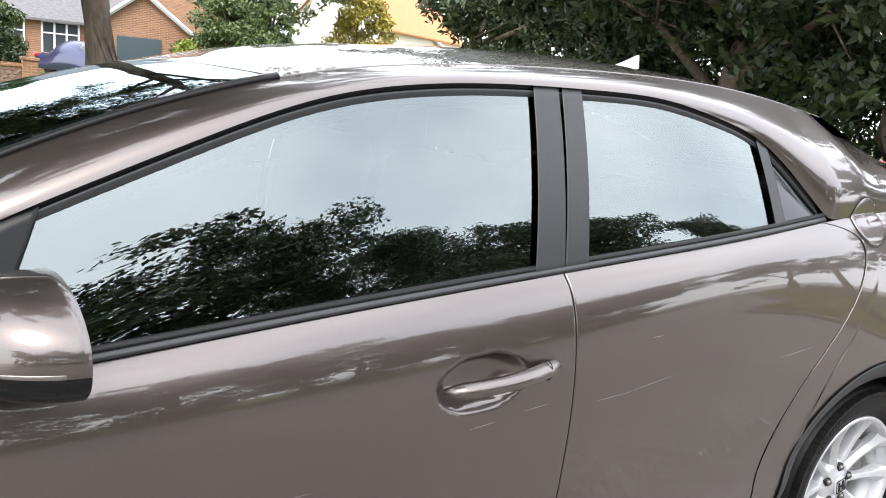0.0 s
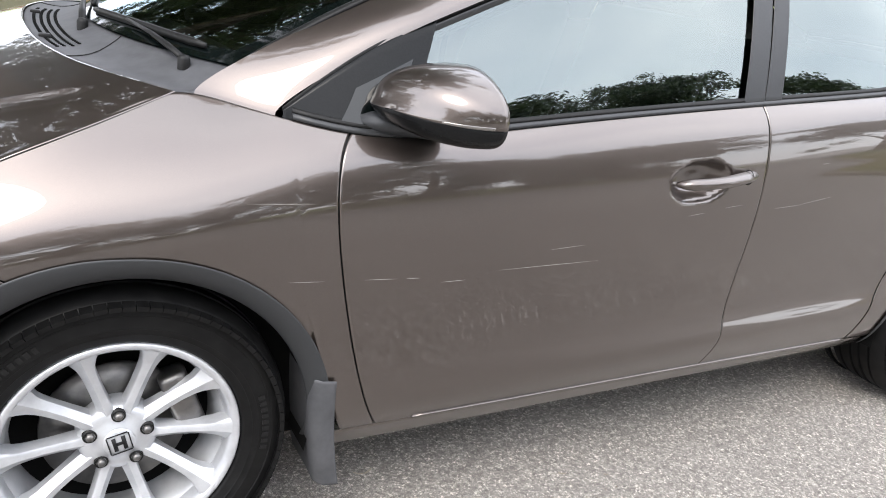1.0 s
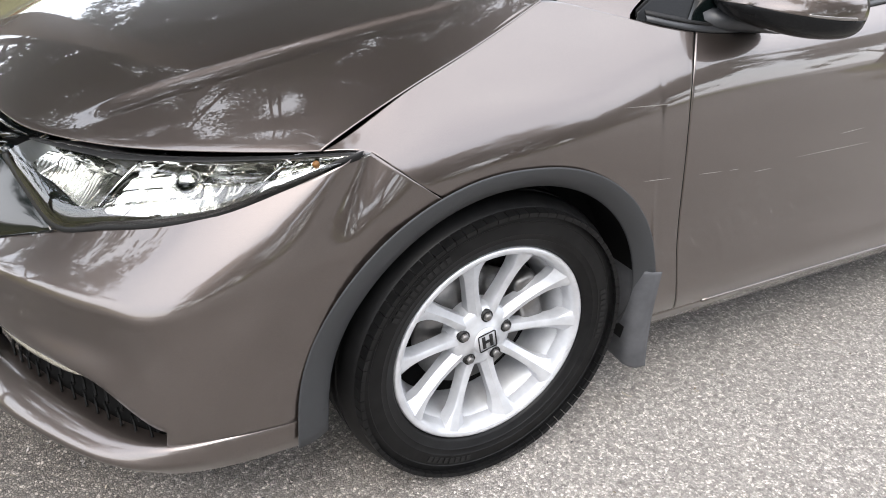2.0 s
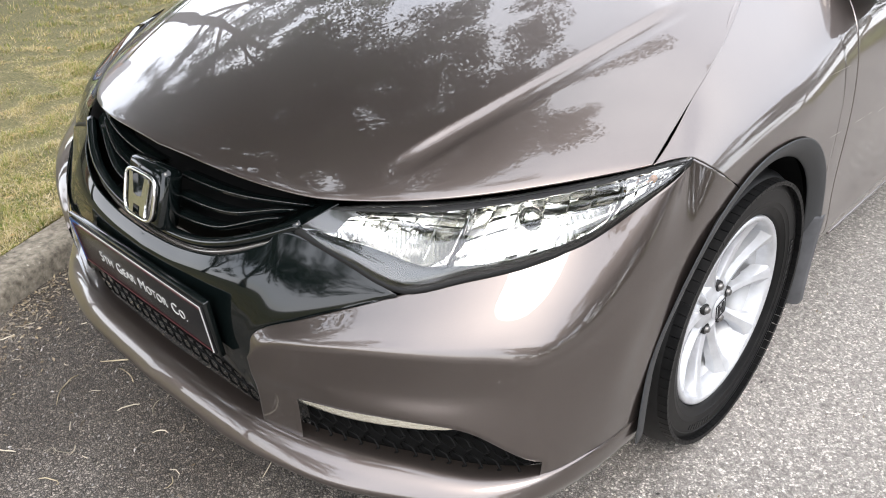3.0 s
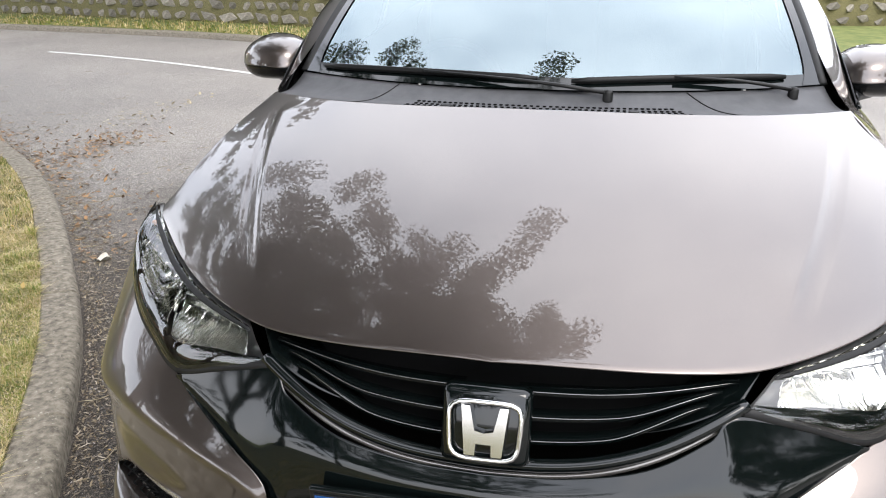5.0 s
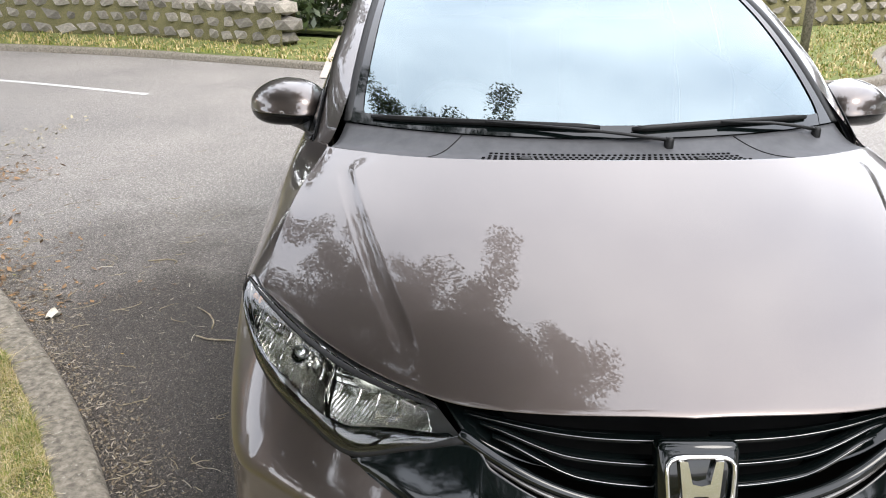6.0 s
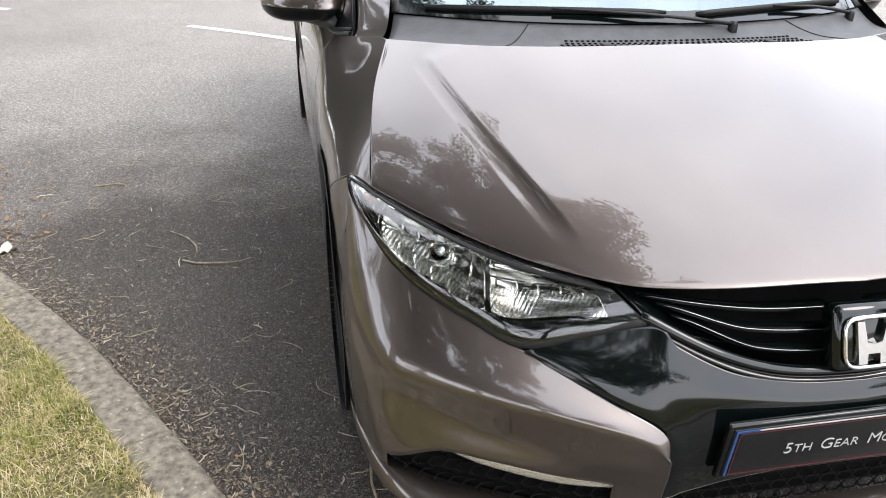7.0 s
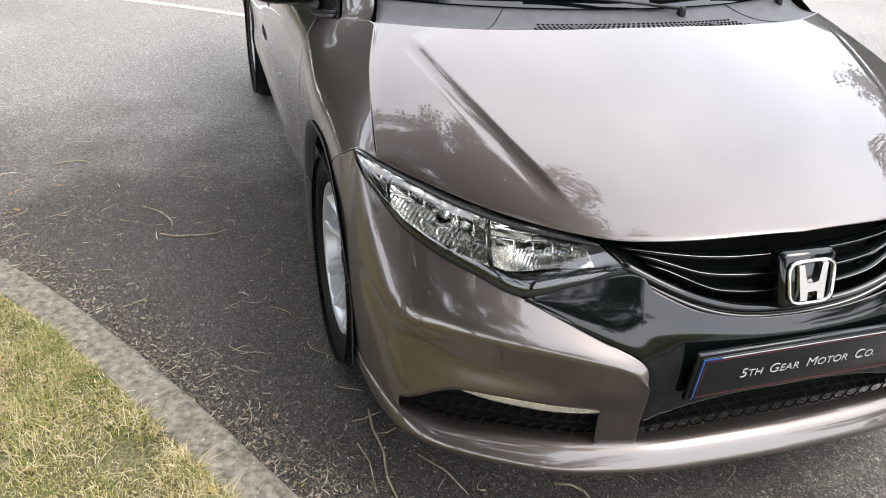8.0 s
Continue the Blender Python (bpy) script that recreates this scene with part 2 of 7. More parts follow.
def rolled(bm, lip, roll=0.0015):
    """Rolls the open rim of a sheet inwards, against its normals."""
    bm.normal_update()
    for depth, out in ((roll, roll), (lip, 0)):
        rim = [e for e in bm.edges if len(e.link_faces) == 1]
        if not rim:
            return bm
        away = {}
        for e in rim:
            f = e.link_faces[0]
            a, b = e.verts
            o = (b.co - a.co).cross(f.normal)
            if o.length < 1e-12:
                continue
            o.normalize()
            if o.dot((a.co + b.co) / 2 - f.calc_center_median()) < 0:
                o = -o
            for v in e.verts:
                n, w = away.get(v, (Vector(), Vector()))
                away[v] = (n + f.normal, w + o)
        if depth == roll:
            base = {v: n.normalized() for v, (n, w) in away.items()}
        made = {}
        for v, (n, w) in away.items():
            n = base.get(v, n.normalized())
            nv = bm.verts.new(v.co - n * depth + w.normalized() * out * 0.7)
            made[v] = nv
        for e in rim:
            a, b = e.verts
            if a in made and b in made:
                f = e.link_faces[0]
                loop = next(l for l in f.loops if l.edge == e)
                v1, v2 = loop.vert, loop.link_loop_next.vert
                bm.faces.new([v2, v1, made[v1], made[v2]])
        base = {made[v]: n for v, n in base.items() if v in made}
    return bm


def box(bm, x0, x1, y0, y1, z0, z1, bevel=0.0, m=None):
    r = bmesh.ops.create_cube(bm, size=1, matrix=Matrix.Translation(((x0 + x1) / 2, (y0 + y1) / 2, (z0 + z1) / 2)) @ Matrix.Diagonal((x1 - x0, y1 - y0, z1 - z0, 1)))
    vs = r["verts"]
    if m is not None:
        bmesh.ops.transform(bm, matrix=m, verts=vs)
    if bevel:
        es = list({e for v in vs for e in v.link_edges})
        bmesh.ops.bevel(bm, geom=es, offset=bevel, segments=2, profile=0.5, affect="EDGES")
    return bm


def tube(bm, path, radii, sides=8, flat=1.0, up=(0, 0, 1), cap=True):
    """A tapered tube along points; flat squeezes it across up."""
    path = [Vector(p) for p in path]
    rings = []
    for k, p in enumerate(path):
        d = (path[min(k + 1, len(path) - 1)] - path[max(k - 1, 0)]).normalized()
        a = d.cross(Vector(up))
        a = a.normalized() if a.length > 1e-4 else d.orthogonal().normalized()
        b = a.cross(d).normalized()
        r = radii[k] if isinstance(radii, (list, tuple)) else radii
        rings.append([bm.verts.new(p + (a * math.cos(q) + b * math.sin(q) * flat) * r) for q in np.linspace(0, 2 * math.pi, sides, endpoint=False)])
    for r0, r1 in zip(rings, rings[1:]):
        for k in range(sides):
            bm.faces.new([r0[k], r0[(k + 1) % sides], r1[(k + 1) % sides], r1[k]])
    if cap:
        bm.faces.new(rings[0][::-1])
        bm.faces.new(rings[-1])
    return bm


def lathe(bm, profile, steps=64, m=None, a0=0.0, a1=2 * math.pi):
    """Turns (radius, height) pairs about the y axis; height grows along y."""
    full = abs(a1 - a0 - 2 * math.pi) < 1e-6
    angles = np.linspace(a0, a1, steps, endpoint=not full)
    rings = [[bm.verts.new((r * math.cos(a), h, r * math.sin(a))) for r, h in profile] for a in angles]
    made = [v for r in rings for v in r]
    for k in range(steps if full else steps - 1):
        r0, r1 = rings[k], rings[(k + 1) % steps]
        for j in range(len(profile) - 1):
            bm.faces.new([r0[j], r1[j], r1[j + 1], r0[j + 1]])
    if m is not None:
        bmesh.ops.transform(bm, matrix=m, verts=made)
    return bm


def part(name, bm, mat, parent, label="", smooth=True, fix=False):
    """Links a bmesh as one mesh object under a thing or a part."""
    if fix:
        bmesh.ops.recalc_face_normals(bm, faces=bm.faces)
    me = bpy.data.meshes.new(name)
    bm.to_mesh(me)
    bm.free()
    if smooth:
        me.polygons.foreach_set("use_smooth", [True] * len(me.polygons))
    for one in mat if isinstance(mat, (list, tuple)) else [mat]:
        me.materials.append(one)
    ob = new(name, me)
    if parent is not None:
        ob.parent = parent
    if label:
        tagged(ob, label)
    return ob


def sharp(ob, angle=35):
    """Keeps edges over an angle hard."""
    ob.data.set_sharp_from_angle(angle=radians(angle))
    return ob


def thing(name, label, category, at=(0, 0, 0), group="", kind=""):
    ob = new(name)
    ob.location = at
    return tagged(ob, label, category, group, kind)


# ---- the car: x runs to its tail, y to its right side, z up; the origin lies under its front axle ----
car = thing("car", "bronze-grey metallic five-door hatchback parked beside the kerb", "car")

# side of the body: levels from the sill up to the beltline, (x, half width, z)
LOW = by_x([(-0.5, 0.775, 0.2), (0.5, 0.775, 0.2), (1.5, 0.775, 0.215), (2.3, 0.775, 0.23), (3.45, 0.77, 0.28)])
SILL = by_x([(-0.5, 0.84, 0.27), (0.55, 0.824, 0.272), (1.0, 0.826, 0.278), (2.12, 0.828, 0.288), (2.6, 0.84, 0.3), (3.45, 0.83, 0.34)])
RIDGE = by_x([(-0.5, 0.858, 0.37), (0.6, 0.855, 0.355), (1.0, 0.8625, 0.368), (1.5, 0.8662, 0.384), (2.2, 0.8655, 0.405), (3.45, 0.85, 0.45)])
WAIST = by_x([(-0.5, 0.866, 0.47), (0.6, 0.856, 0.43), (1.0, 0.8555, 0.42), (1.5, 0.8565, 0.43), (2.2, 0.8595, 0.465), (2.7, 0.875, 0.54), (3.45, 0.845, 0.6)])
FLANK = by_x([(-0.5, 0.87, 0.62), (0.2, 0.87, 0.67), (1.5, 0.867, 0.7), (2.2, 0.869, 0.76), (2.7, 0.879, 0.8), (3.45, 0.82, 0.84)])
SHOULDER = by_x([(-0.5, 0.845, 0.71), (-0.3, 0.851, 0.722), (-0.1, 0.849, 0.762), (0.1, 0.847, 0.803), (0.3, 0.848, 0.832), (0.6, 0.85, 0.857), (1.0, 0.852, 0.882), (1.5, 0.851, 0.923), (2.0, 0.851, 0.979), (2.5, 0.837, 1.002), (3.0, 0.8, 1.0), (3.45, 0.76, 0.98)])
BELT = by_x([(-0.5, 0.78, 0.72), (-0.345, 0.795, 0.75), (-0.2, 0.776, 0.823), (-0.05, 0.745, 0.886), (0.115, 0.702, 0.945), (0.2, 0.728, 0.935), (0.276, 0.765, 0.921), (0.4, 0.806, 0.902), (0.66, 0.814, 0.908), (0.95, 0.814, 0.94), (1.47, 0.81, 0.99), (2.15, 0.8, 1.055), (2.34, 0.79, 1.075), (2.7, 0.76, 1.095), (3.1, 0.71, 1.09), (3.45, 0.66, 1.05)])
LEVELS = (LOW, SILL, RIDGE, WAIST, FLANK, SHOULDER, BELT)
V_SILL = 0.11


def tail(x):
    """How far the plan rounds in towards the tail."""
    t = max(0.0, (x - 2.85) / 0.56)
    return math.sqrt(max(0.0, 1 - min(t, 1.0) ** 3.2))


SIDE_X = np.linspace(-0.5, 3.45, 1200)
SIDE_K = np.array([[lv(x)[1:] for lv in LEVELS] for x in SIDE_X])
SIDE_AT = knots([0, V_SILL, 0.22, 0.3, 0.56, 0.8, 1.0])


def flank(x, v):
    """The car's side at x, v from 0 at the sill to 1 at the beltline."""
    q = min(max((x + 0.5) / 3.95, 0.0), 0.99999) * 1199
    k = int(q)
    p = SIDE_AT(SIDE_K[k] * (1 - q + k) + SIDE_K[k + 1] * (q - k), v)
    return (x, p[0] * tail(x), p[1])


def v_at(x, z):
    """The v at which the side has height z."""
    lo, hi = 0.0, 1.0
    for _ in range(17):
        mid = (lo + hi) / 2
        lo, hi = (mid, hi) if flank(x, mid)[2] < z else (lo, mid)
    return (lo + hi) / 2


ARCH = 0.385
HUBS = ((0.0, 0.312), (2.605, 0.312))


def arch_z(x, hub, r=ARCH):
    d = r * r - (x - hub[0]) ** 2
    return hub[1] + math.sqrt(d) if d > 0 else 0.0


# gaps between panels: x against height fraction v
GAP_A = spline((V_SILL, 0.3, 0.5, 0.75, 1.0), (0.51, 0.44, 0.39, 0.368, 0.4))
GAP_B = spline((V_SILL, 0.3, 0.6, 1.0), (1.468, 1.481, 1.48, 1.472))
GAP_C = spline((V_SILL, 0.3, 0.5, 0.62, 0.75, 0.88, 1.0), (2.09, 2.12, 2.235, 2.36, 2.44, 2.43, 2.315))
HALF = 0.0026

SEAM = ((-0.152, arch_z(-0.152, HUBS[0])), (-0.2, 0.698), (-0.25, 0.7336), (-0.276, 0.752))
SEAM_V = [v_at(x, z) for x, z in SEAM] + [1.0]
SEAM_X = [x for x, z in SEAM] + [-0.344]

for side in (-1, 1):
    which = "nearside" if side < 0 else "offside"

    # front wing
    def wing_x(u, v):
        # columns follow the door gap behind and the seam to the bumper ahead
        x0 = float(np.interp(v, SEAM_V, SEAM_X))
        return x0 + (GAP_A(max(V_SILL, v)) - HALF - x0) * u

    def lowest(x_of, floor_of):
        """The least v of a column that lies over its lower bound."""
        v = 1.0
        while v > V_SILL and flank(x_of(v), v)[2] > floor_of(x_of(v)):
            v -= 0.008
        return max(v, V_SILL)

    low = {}

    def wing_fn(u, w):
        if u not in low:
            low[u] = lowest(lambda v: wing_x(u, v), lambda x: arch_z(x, HUBS[0]))
        v = low[u] + (1 - low[u]) * w
        return flank(wing_x(u, v), v)

    us = even(70, edge=0.004)
    part("front_wing", sheet(wing_fn, us, even(26, edge=0.01), side, lip=0.01, roll=0.0008), PAINT, car)

    # doors
    def front_door_fn(u, v):
        a, b = GAP_A(v) + HALF, GAP_B(v) - HALF
        p = flank(a + (b - a) * u, v)
        # the finger recess behind the handle
        q = ((p[0] - 1.266) * 1.0 + (p[2] - 0.818) * 0.1) / 0.096, ((p[2] - 0.818) - (p[0] - 1.266) * 0.1) / 0.049
        r = q[0] ** 2 + q[1] ** 2
        return (p[0], p[1] - 0.042 * (1 - r**2.6) ** 1.1, p[2]) if r < 1 else p

    part("front_door", sheet(front_door_fn, merged(even(50, edge=0.003), even(36, 0.723, 0.945)), merged(even(30, V_SILL, 1.0, edge=0.004), even(30, 0.6, 0.86)), side), PAINT, car)

    def rear_door_fn(u, v):
        a, b = GAP_B(v) + HALF, GAP_C(v) - HALF
        return flank(a + (b - a) * u, v)

    part("rear_door", sheet(rear_door_fn, even(50, edge=0.003), even(36, V_SILL, 1.0, edge=0.004), side), PAINT, car)

    # added black strips behind the panel gaps, in place of the shade inside
    for gap, hi in ((GAP_A, 0.98), (GAP_B, 1.0), (GAP_C, 1.0)):
        def shade_strip_fn(u, v, gap=gap, hi=hi):
            vv = V_SILL + (hi - V_SILL) * v
            p = flank(gap(vv) + 0.014 * (2 * u - 1), vv)
            return (p[0], p[1] - 0.0075, p[2])
        part("door_seal", sheet(shade_strip_fn, even(2), even(40), side, lip=0), RUBBER, car)

    # rear quarter, round to the tail
    def quarter_x(u, v):
        return 2.32 + HALF + 1.09 * (u * u * (3 - 2 * u) * 0.25 + u * 0.75) + (GAP_C(max(v, V_SILL)) - 2.315) * (1 - u) ** 2

    qlow = {}

    def quarter_fn(u, w):
        if u not in qlow:
            qlow[u] = lowest(lambda v: quarter_x(u, v), lambda x: arch_z(x, HUBS[1]))
        v = qlow[u] + (1 - qlow[u]) * w
        return flank(min(3.41, quarter_x(u, v)), v)

    part("rear_quarter", sheet(quarter_fn, even(90, edge=0.002), even(26, edge=0.01), side), PAINT, car)

    # sill
    part("sill", sheet(lambda u, v: flank(0.40 + u * 1.78, v * (V_SILL - 0.006)), even(30), even(6), side, lip=0.02), PAINT, car)

    path = [(x, side * (p[1] + 0.002), p[2] + 0.001) for x, p in ((x, SILL(x)) for x in np.linspace(0.6, 2.1, 40))]
    part("sill_edge", tube(bmesh.new(), path, 0.0045, 6), PAINT, car)

    # wheel arch trims
    for hub in HUBS:
        def arch_fn(u, v, hub=hub):
            front = hub[0] == 0
            lead, trail = (0.07, 0.05) if front else (0.06, 0.06)
            run = u * (lead + trail + math.pi * 0.37) - lead
            a = math.pi * (1 - min(1.0, max(0.0, run / (math.pi * 0.37))))
            drop = max(0.0, -run, run - math.pi * 0.37)
            r = 0.35 + ((0.043 + 0.02 * max(0.0, -math.cos(a))) if front else 0.052) * v
            x, z = hub[0] + r * math.cos(a), hub[1] + r * math.sin(a) - drop
            y = flank(min(max(x, -0.45), 3.3), v_at(x, max(z, 0.2)))[1]
            if front and x < 0 and z < 0.5:
                y = y + (0.862 - y) * min(1.0, (0.5 - z) / 0.15)
            return (x, y + 0.006 - 0.022 * (1 - v) ** 2, z)

        part("wheel_arch_trim", sheet(arch_fn, even(60), even(6, edge=0.06), -side, lip=0.03), TRIM, car, "matt grey plastic arch trim")
        # wheel well
        bm = lathe(bmesh.new(), [(0.36, 0.0), (0.36, 0.25), (0.05, 0.26)] if side < 0 else [(0.05, -0.01), (0.36, 0.0), (0.36, 0.25)], 40, None, radians(-12), radians(192))
        part("wheel_well", bm, VOID, car).matrix_basis = pose(hub[0], 0.58 * side if side > 0 else -0.83, hub[1])



def shared(points, local=False):
    """Curves with the same stations, parameter 0 to 1."""
    return spline(np.linspace(0, 1, len(points)), points, local)


# ---- nose: (x, half width, z) from the middle to the wheel arch ----
BON_EDGE = shared([(-0.79, 0, 0.7), (-0.775, 0.2, 0.697), (-0.745, 0.34, 0.694), (-0.703, 0.436, 0.693), (-0.61, 0.565, 0.705), (-0.48, 0.69, 0.727), (-0.348, 0.79, 0.753)])
BON_LIP = shared([(-0.765, 0, 0.728), (-0.75, 0.2, 0.725), (-0.72, 0.34, 0.722), (-0.675, 0.436, 0.722), (-0.575, 0.565, 0.733), (-0.445, 0.69, 0.751), (-0.315, 0.786, 0.771)])
BON_MID = shared([(-0.48, 0, 0.838), (-0.47, 0.18, 0.837), (-0.45, 0.33, 0.833), (-0.415, 0.46, 0.828), (-0.35, 0.58, 0.828), (-0.26, 0.68, 0.835), (-0.165, 0.766, 0.842)])
BON_HIGH = shared([(-0.26, 0, 0.918), (-0.25, 0.17, 0.917), (-0.235, 0.32, 0.914), (-0.2, 0.46, 0.91), (-0.15, 0.58, 0.905), (-0.08, 0.68, 0.9), (-0.02, 0.736, 0.898)])
BON_REAR = shared([(-0.105, 0, 0.962), (-0.1, 0.16, 0.962), (-0.085, 0.31, 0.961), (-0.05, 0.45, 0.959), (0.0, 0.56, 0.956), (0.06, 0.645, 0.951), (0.108, 0.697, 0.947)])
CREASE = ((-0.64, 0.463), (-0.005, 0.648))


BON_AT = knots((0, 0.1, 0.45, 0.78, 1.0))


def crown_terms(x, y):
    y2 = y * y
    return np.stack([x * 0 + 1, x, x * x, x**3, y2, x * y2, x * x * y2, y2 * y2, x * y2 * y2], -1)


bon_pts = np.array([c(t) for c in (BON_EDGE, BON_LIP, BON_MID, BON_HIGH, BON_REAR) for t in np.linspace(0, 1, 13)])
bon_fit = np.linalg.lstsq(crown_terms(bon_pts[:, 0], bon_pts[:, 1]), bon_pts[:, 2], rcond=None)[0]


def bonnet_fn(u, v):
    p = BON_AT([c(abs(u)) for c in (BON_EDGE, BON_LIP, BON_MID, BON_HIGH, BON_REAR)], v)
    p[1] += 0.0042 * abs(u) ** 12
    rise = crown_terms(p[0], p[1]) @ bon_fit
    p[2] = rise + (p[2] - rise) * abs(u) ** 10 - 0.0015 * max(0.0, 1 - v / 0.05) ** 2
    a, b = Vector(CREASE[0]), Vector(CREASE[1])
    d = b - a
    q = Vector((p[0], abs(p[1]))) - a
    t = q.dot(d) / d.length_squared
    bow = 0.018 * 4 * t * (1 - t)
    off = (d.x * q.y - d.y * q.x) / d.length - bow + 0.018
    fade = max(0.0, min(1.0, t / 0.16)) * max(0.0, min(1.0, (1 - t) / 0.1))
    fade = fade * fade * (3 - 2 * fade)
    ridge = (1 - off / 0.0105 if off < 0.0105 else -0.3 * math.sin(math.pi * min(1.0, (off - 0.0105) / 0.03))) if off > 0 else max(0.0, 1 + off / 0.12) ** 1.4
    return (p[0], math.copysign(p[1], u), p[2] + 0.0046 * fade * ridge)


part("bonnet", sheet(bonnet_fn, merged(even(300, -1, 1, edge=0.002), even(90, 0.45, 0.85) + even(90, -0.85, -0.45)), even(60, edge=0.004), 1), PAINT, car)

# painted corner of the bumper, nine stations a level, from its upper edge down
C_TOP = shared([(-0.868, 0.352, 0.432), (-0.855, 0.366, 0.48), (-0.806, 0.452, 0.523), (-0.69, 0.609, 0.592), (-0.545, 0.752, 0.649), (-0.4, 0.818, 0.711), (-0.33, 0.84, 0.742), tuple(np.array(flank(-0.276, v_at(-0.276, 0.752))) - (0.0012, 0, 0.0)), tuple(np.array(flank(-0.155, v_at(-0.1535, 0.664))) - (0.001, 0, 0.0))], True)
C_BULGE = shared([(-0.872, 0.351, 0.425), (-0.857, 0.408, 0.468), (-0.82, 0.506, 0.494), (-0.755, 0.637, 0.511), (-0.684, 0.738, 0.517), (-0.606, 0.812, 0.522), (-0.455, 0.852, 0.575), (-0.33, 0.864, 0.61), (-0.23, 0.868, 0.635)], True)
C_MID = shared([(-0.868, 0.35, 0.39), (-0.848, 0.426, 0.405), (-0.81, 0.515, 0.418), (-0.747, 0.631, 0.428), (-0.68, 0.73, 0.436), (-0.606, 0.806, 0.442), (-0.495, 0.854, 0.475), (-0.41, 0.864, 0.495), (-0.36, 0.868, 0.5)], True)
C_FOG = shared([(-0.86, 0.35, 0.348), (-0.836, 0.434, 0.36), (-0.802, 0.53, 0.366), (-0.755, 0.635, 0.374), (-0.703, 0.715, 0.366), (-0.615, 0.805, 0.3), (-0.52, 0.845, 0.34), (-0.44, 0.86, 0.37), (-0.38, 0.864, 0.4)], True)
C_BASE = shared([(-0.856, 0.35, 0.272), (-0.832, 0.434, 0.27), (-0.795, 0.53, 0.268), (-0.74, 0.635, 0.266), (-0.69, 0.72, 0.264), (-0.617, 0.804, 0.272), (-0.52, 0.842, 0.285), (-0.44, 0.855, 0.29), (-0.385, 0.858, 0.295)], True)
LIP_EDGE = shared([(-0.894, 0.35, 0.222), (-0.875, 0.434, 0.222), (-0.845, 0.53, 0.222), (-0.79, 0.635, 0.224), (-0.725, 0.735, 0.228), (-0.64, 0.81, 0.236), (-0.53, 0.845, 0.245), (-0.45, 0.855, 0.25), (-0.395, 0.858, 0.255)])
LIP_LOW = shared([(-0.878, 0.35, 0.2), (-0.86, 0.434, 0.2), (-0.83, 0.53, 0.2), (-0.775, 0.63, 0.202), (-0.712, 0.725, 0.205), (-0.63, 0.8, 0.212), (-0.525, 0.835, 0.222), (-0.45, 0.845, 0.23), (-0.4, 0.85, 0.235)])
LAMP_TOP = shared([(-0.715, 0.428, 0.684), (-0.612, 0.572, 0.697), (-0.482, 0.698, 0.719), (-0.352, 0.797, 0.745), (-0.293, 0.834, 0.752)])
LAMP_LOW = shared([(-0.765, 0.38, 0.643), (-0.745, 0.478, 0.616), (-0.714, 0.58, 0.586), (-0.65, 0.66, 0.611), (-0.58, 0.728, 0.634), (-0.5, 0.781, 0.664), (-0.41, 0.816, 0.707), (-0.35, 0.832, 0.734), (-0.3, 0.838, 0.75)], True)
V_FOG, V_BASE = 0.62, 0.84


CORNER_AT = knots((0, 0.14, 0.18, 0.23, 0.4, V_FOG, V_BASE), True)


def corner_top(u):
    """The corner's upper edge; behind the lamp it follows the seam to the wing."""
    t = (u - 0.875) / 0.125
    if t < 0:
        return C_TOP(u)
    x, z = -0.276 + 0.1235 * t, 0.752 - 0.0875 * t
    return np.array(flank(x, v_at(x, z))) - (0.0015, 0, 0.001)


def corner_fn(u, v):
    top, bulge, mid = corner_top(u), C_BULGE(u), C_MID(u)
    return CORNER_AT([top, bulge + (top - bulge) * 0.2 + (-0.002, 0.001, 0.001), bulge, bulge + (mid - bulge) * 0.26, mid, C_FOG(u), C_BASE(u)], v)


def lens_fn(u, v):
    a, b = LAMP_TOP(u), LAMP_LOW(u)
    p = a + (b - a) * v
    bulge = 0.03 * 4 * v * (1 - v) * math.sin(math.pi * min(1, 0.15 + 0.8 * (1 - u))) * min(1.0, 3.5 * (1 - u))
    return (p[0] - bulge * (1.1 - u), p[1] + bulge * u, p[2] + 0.3 * bulge)


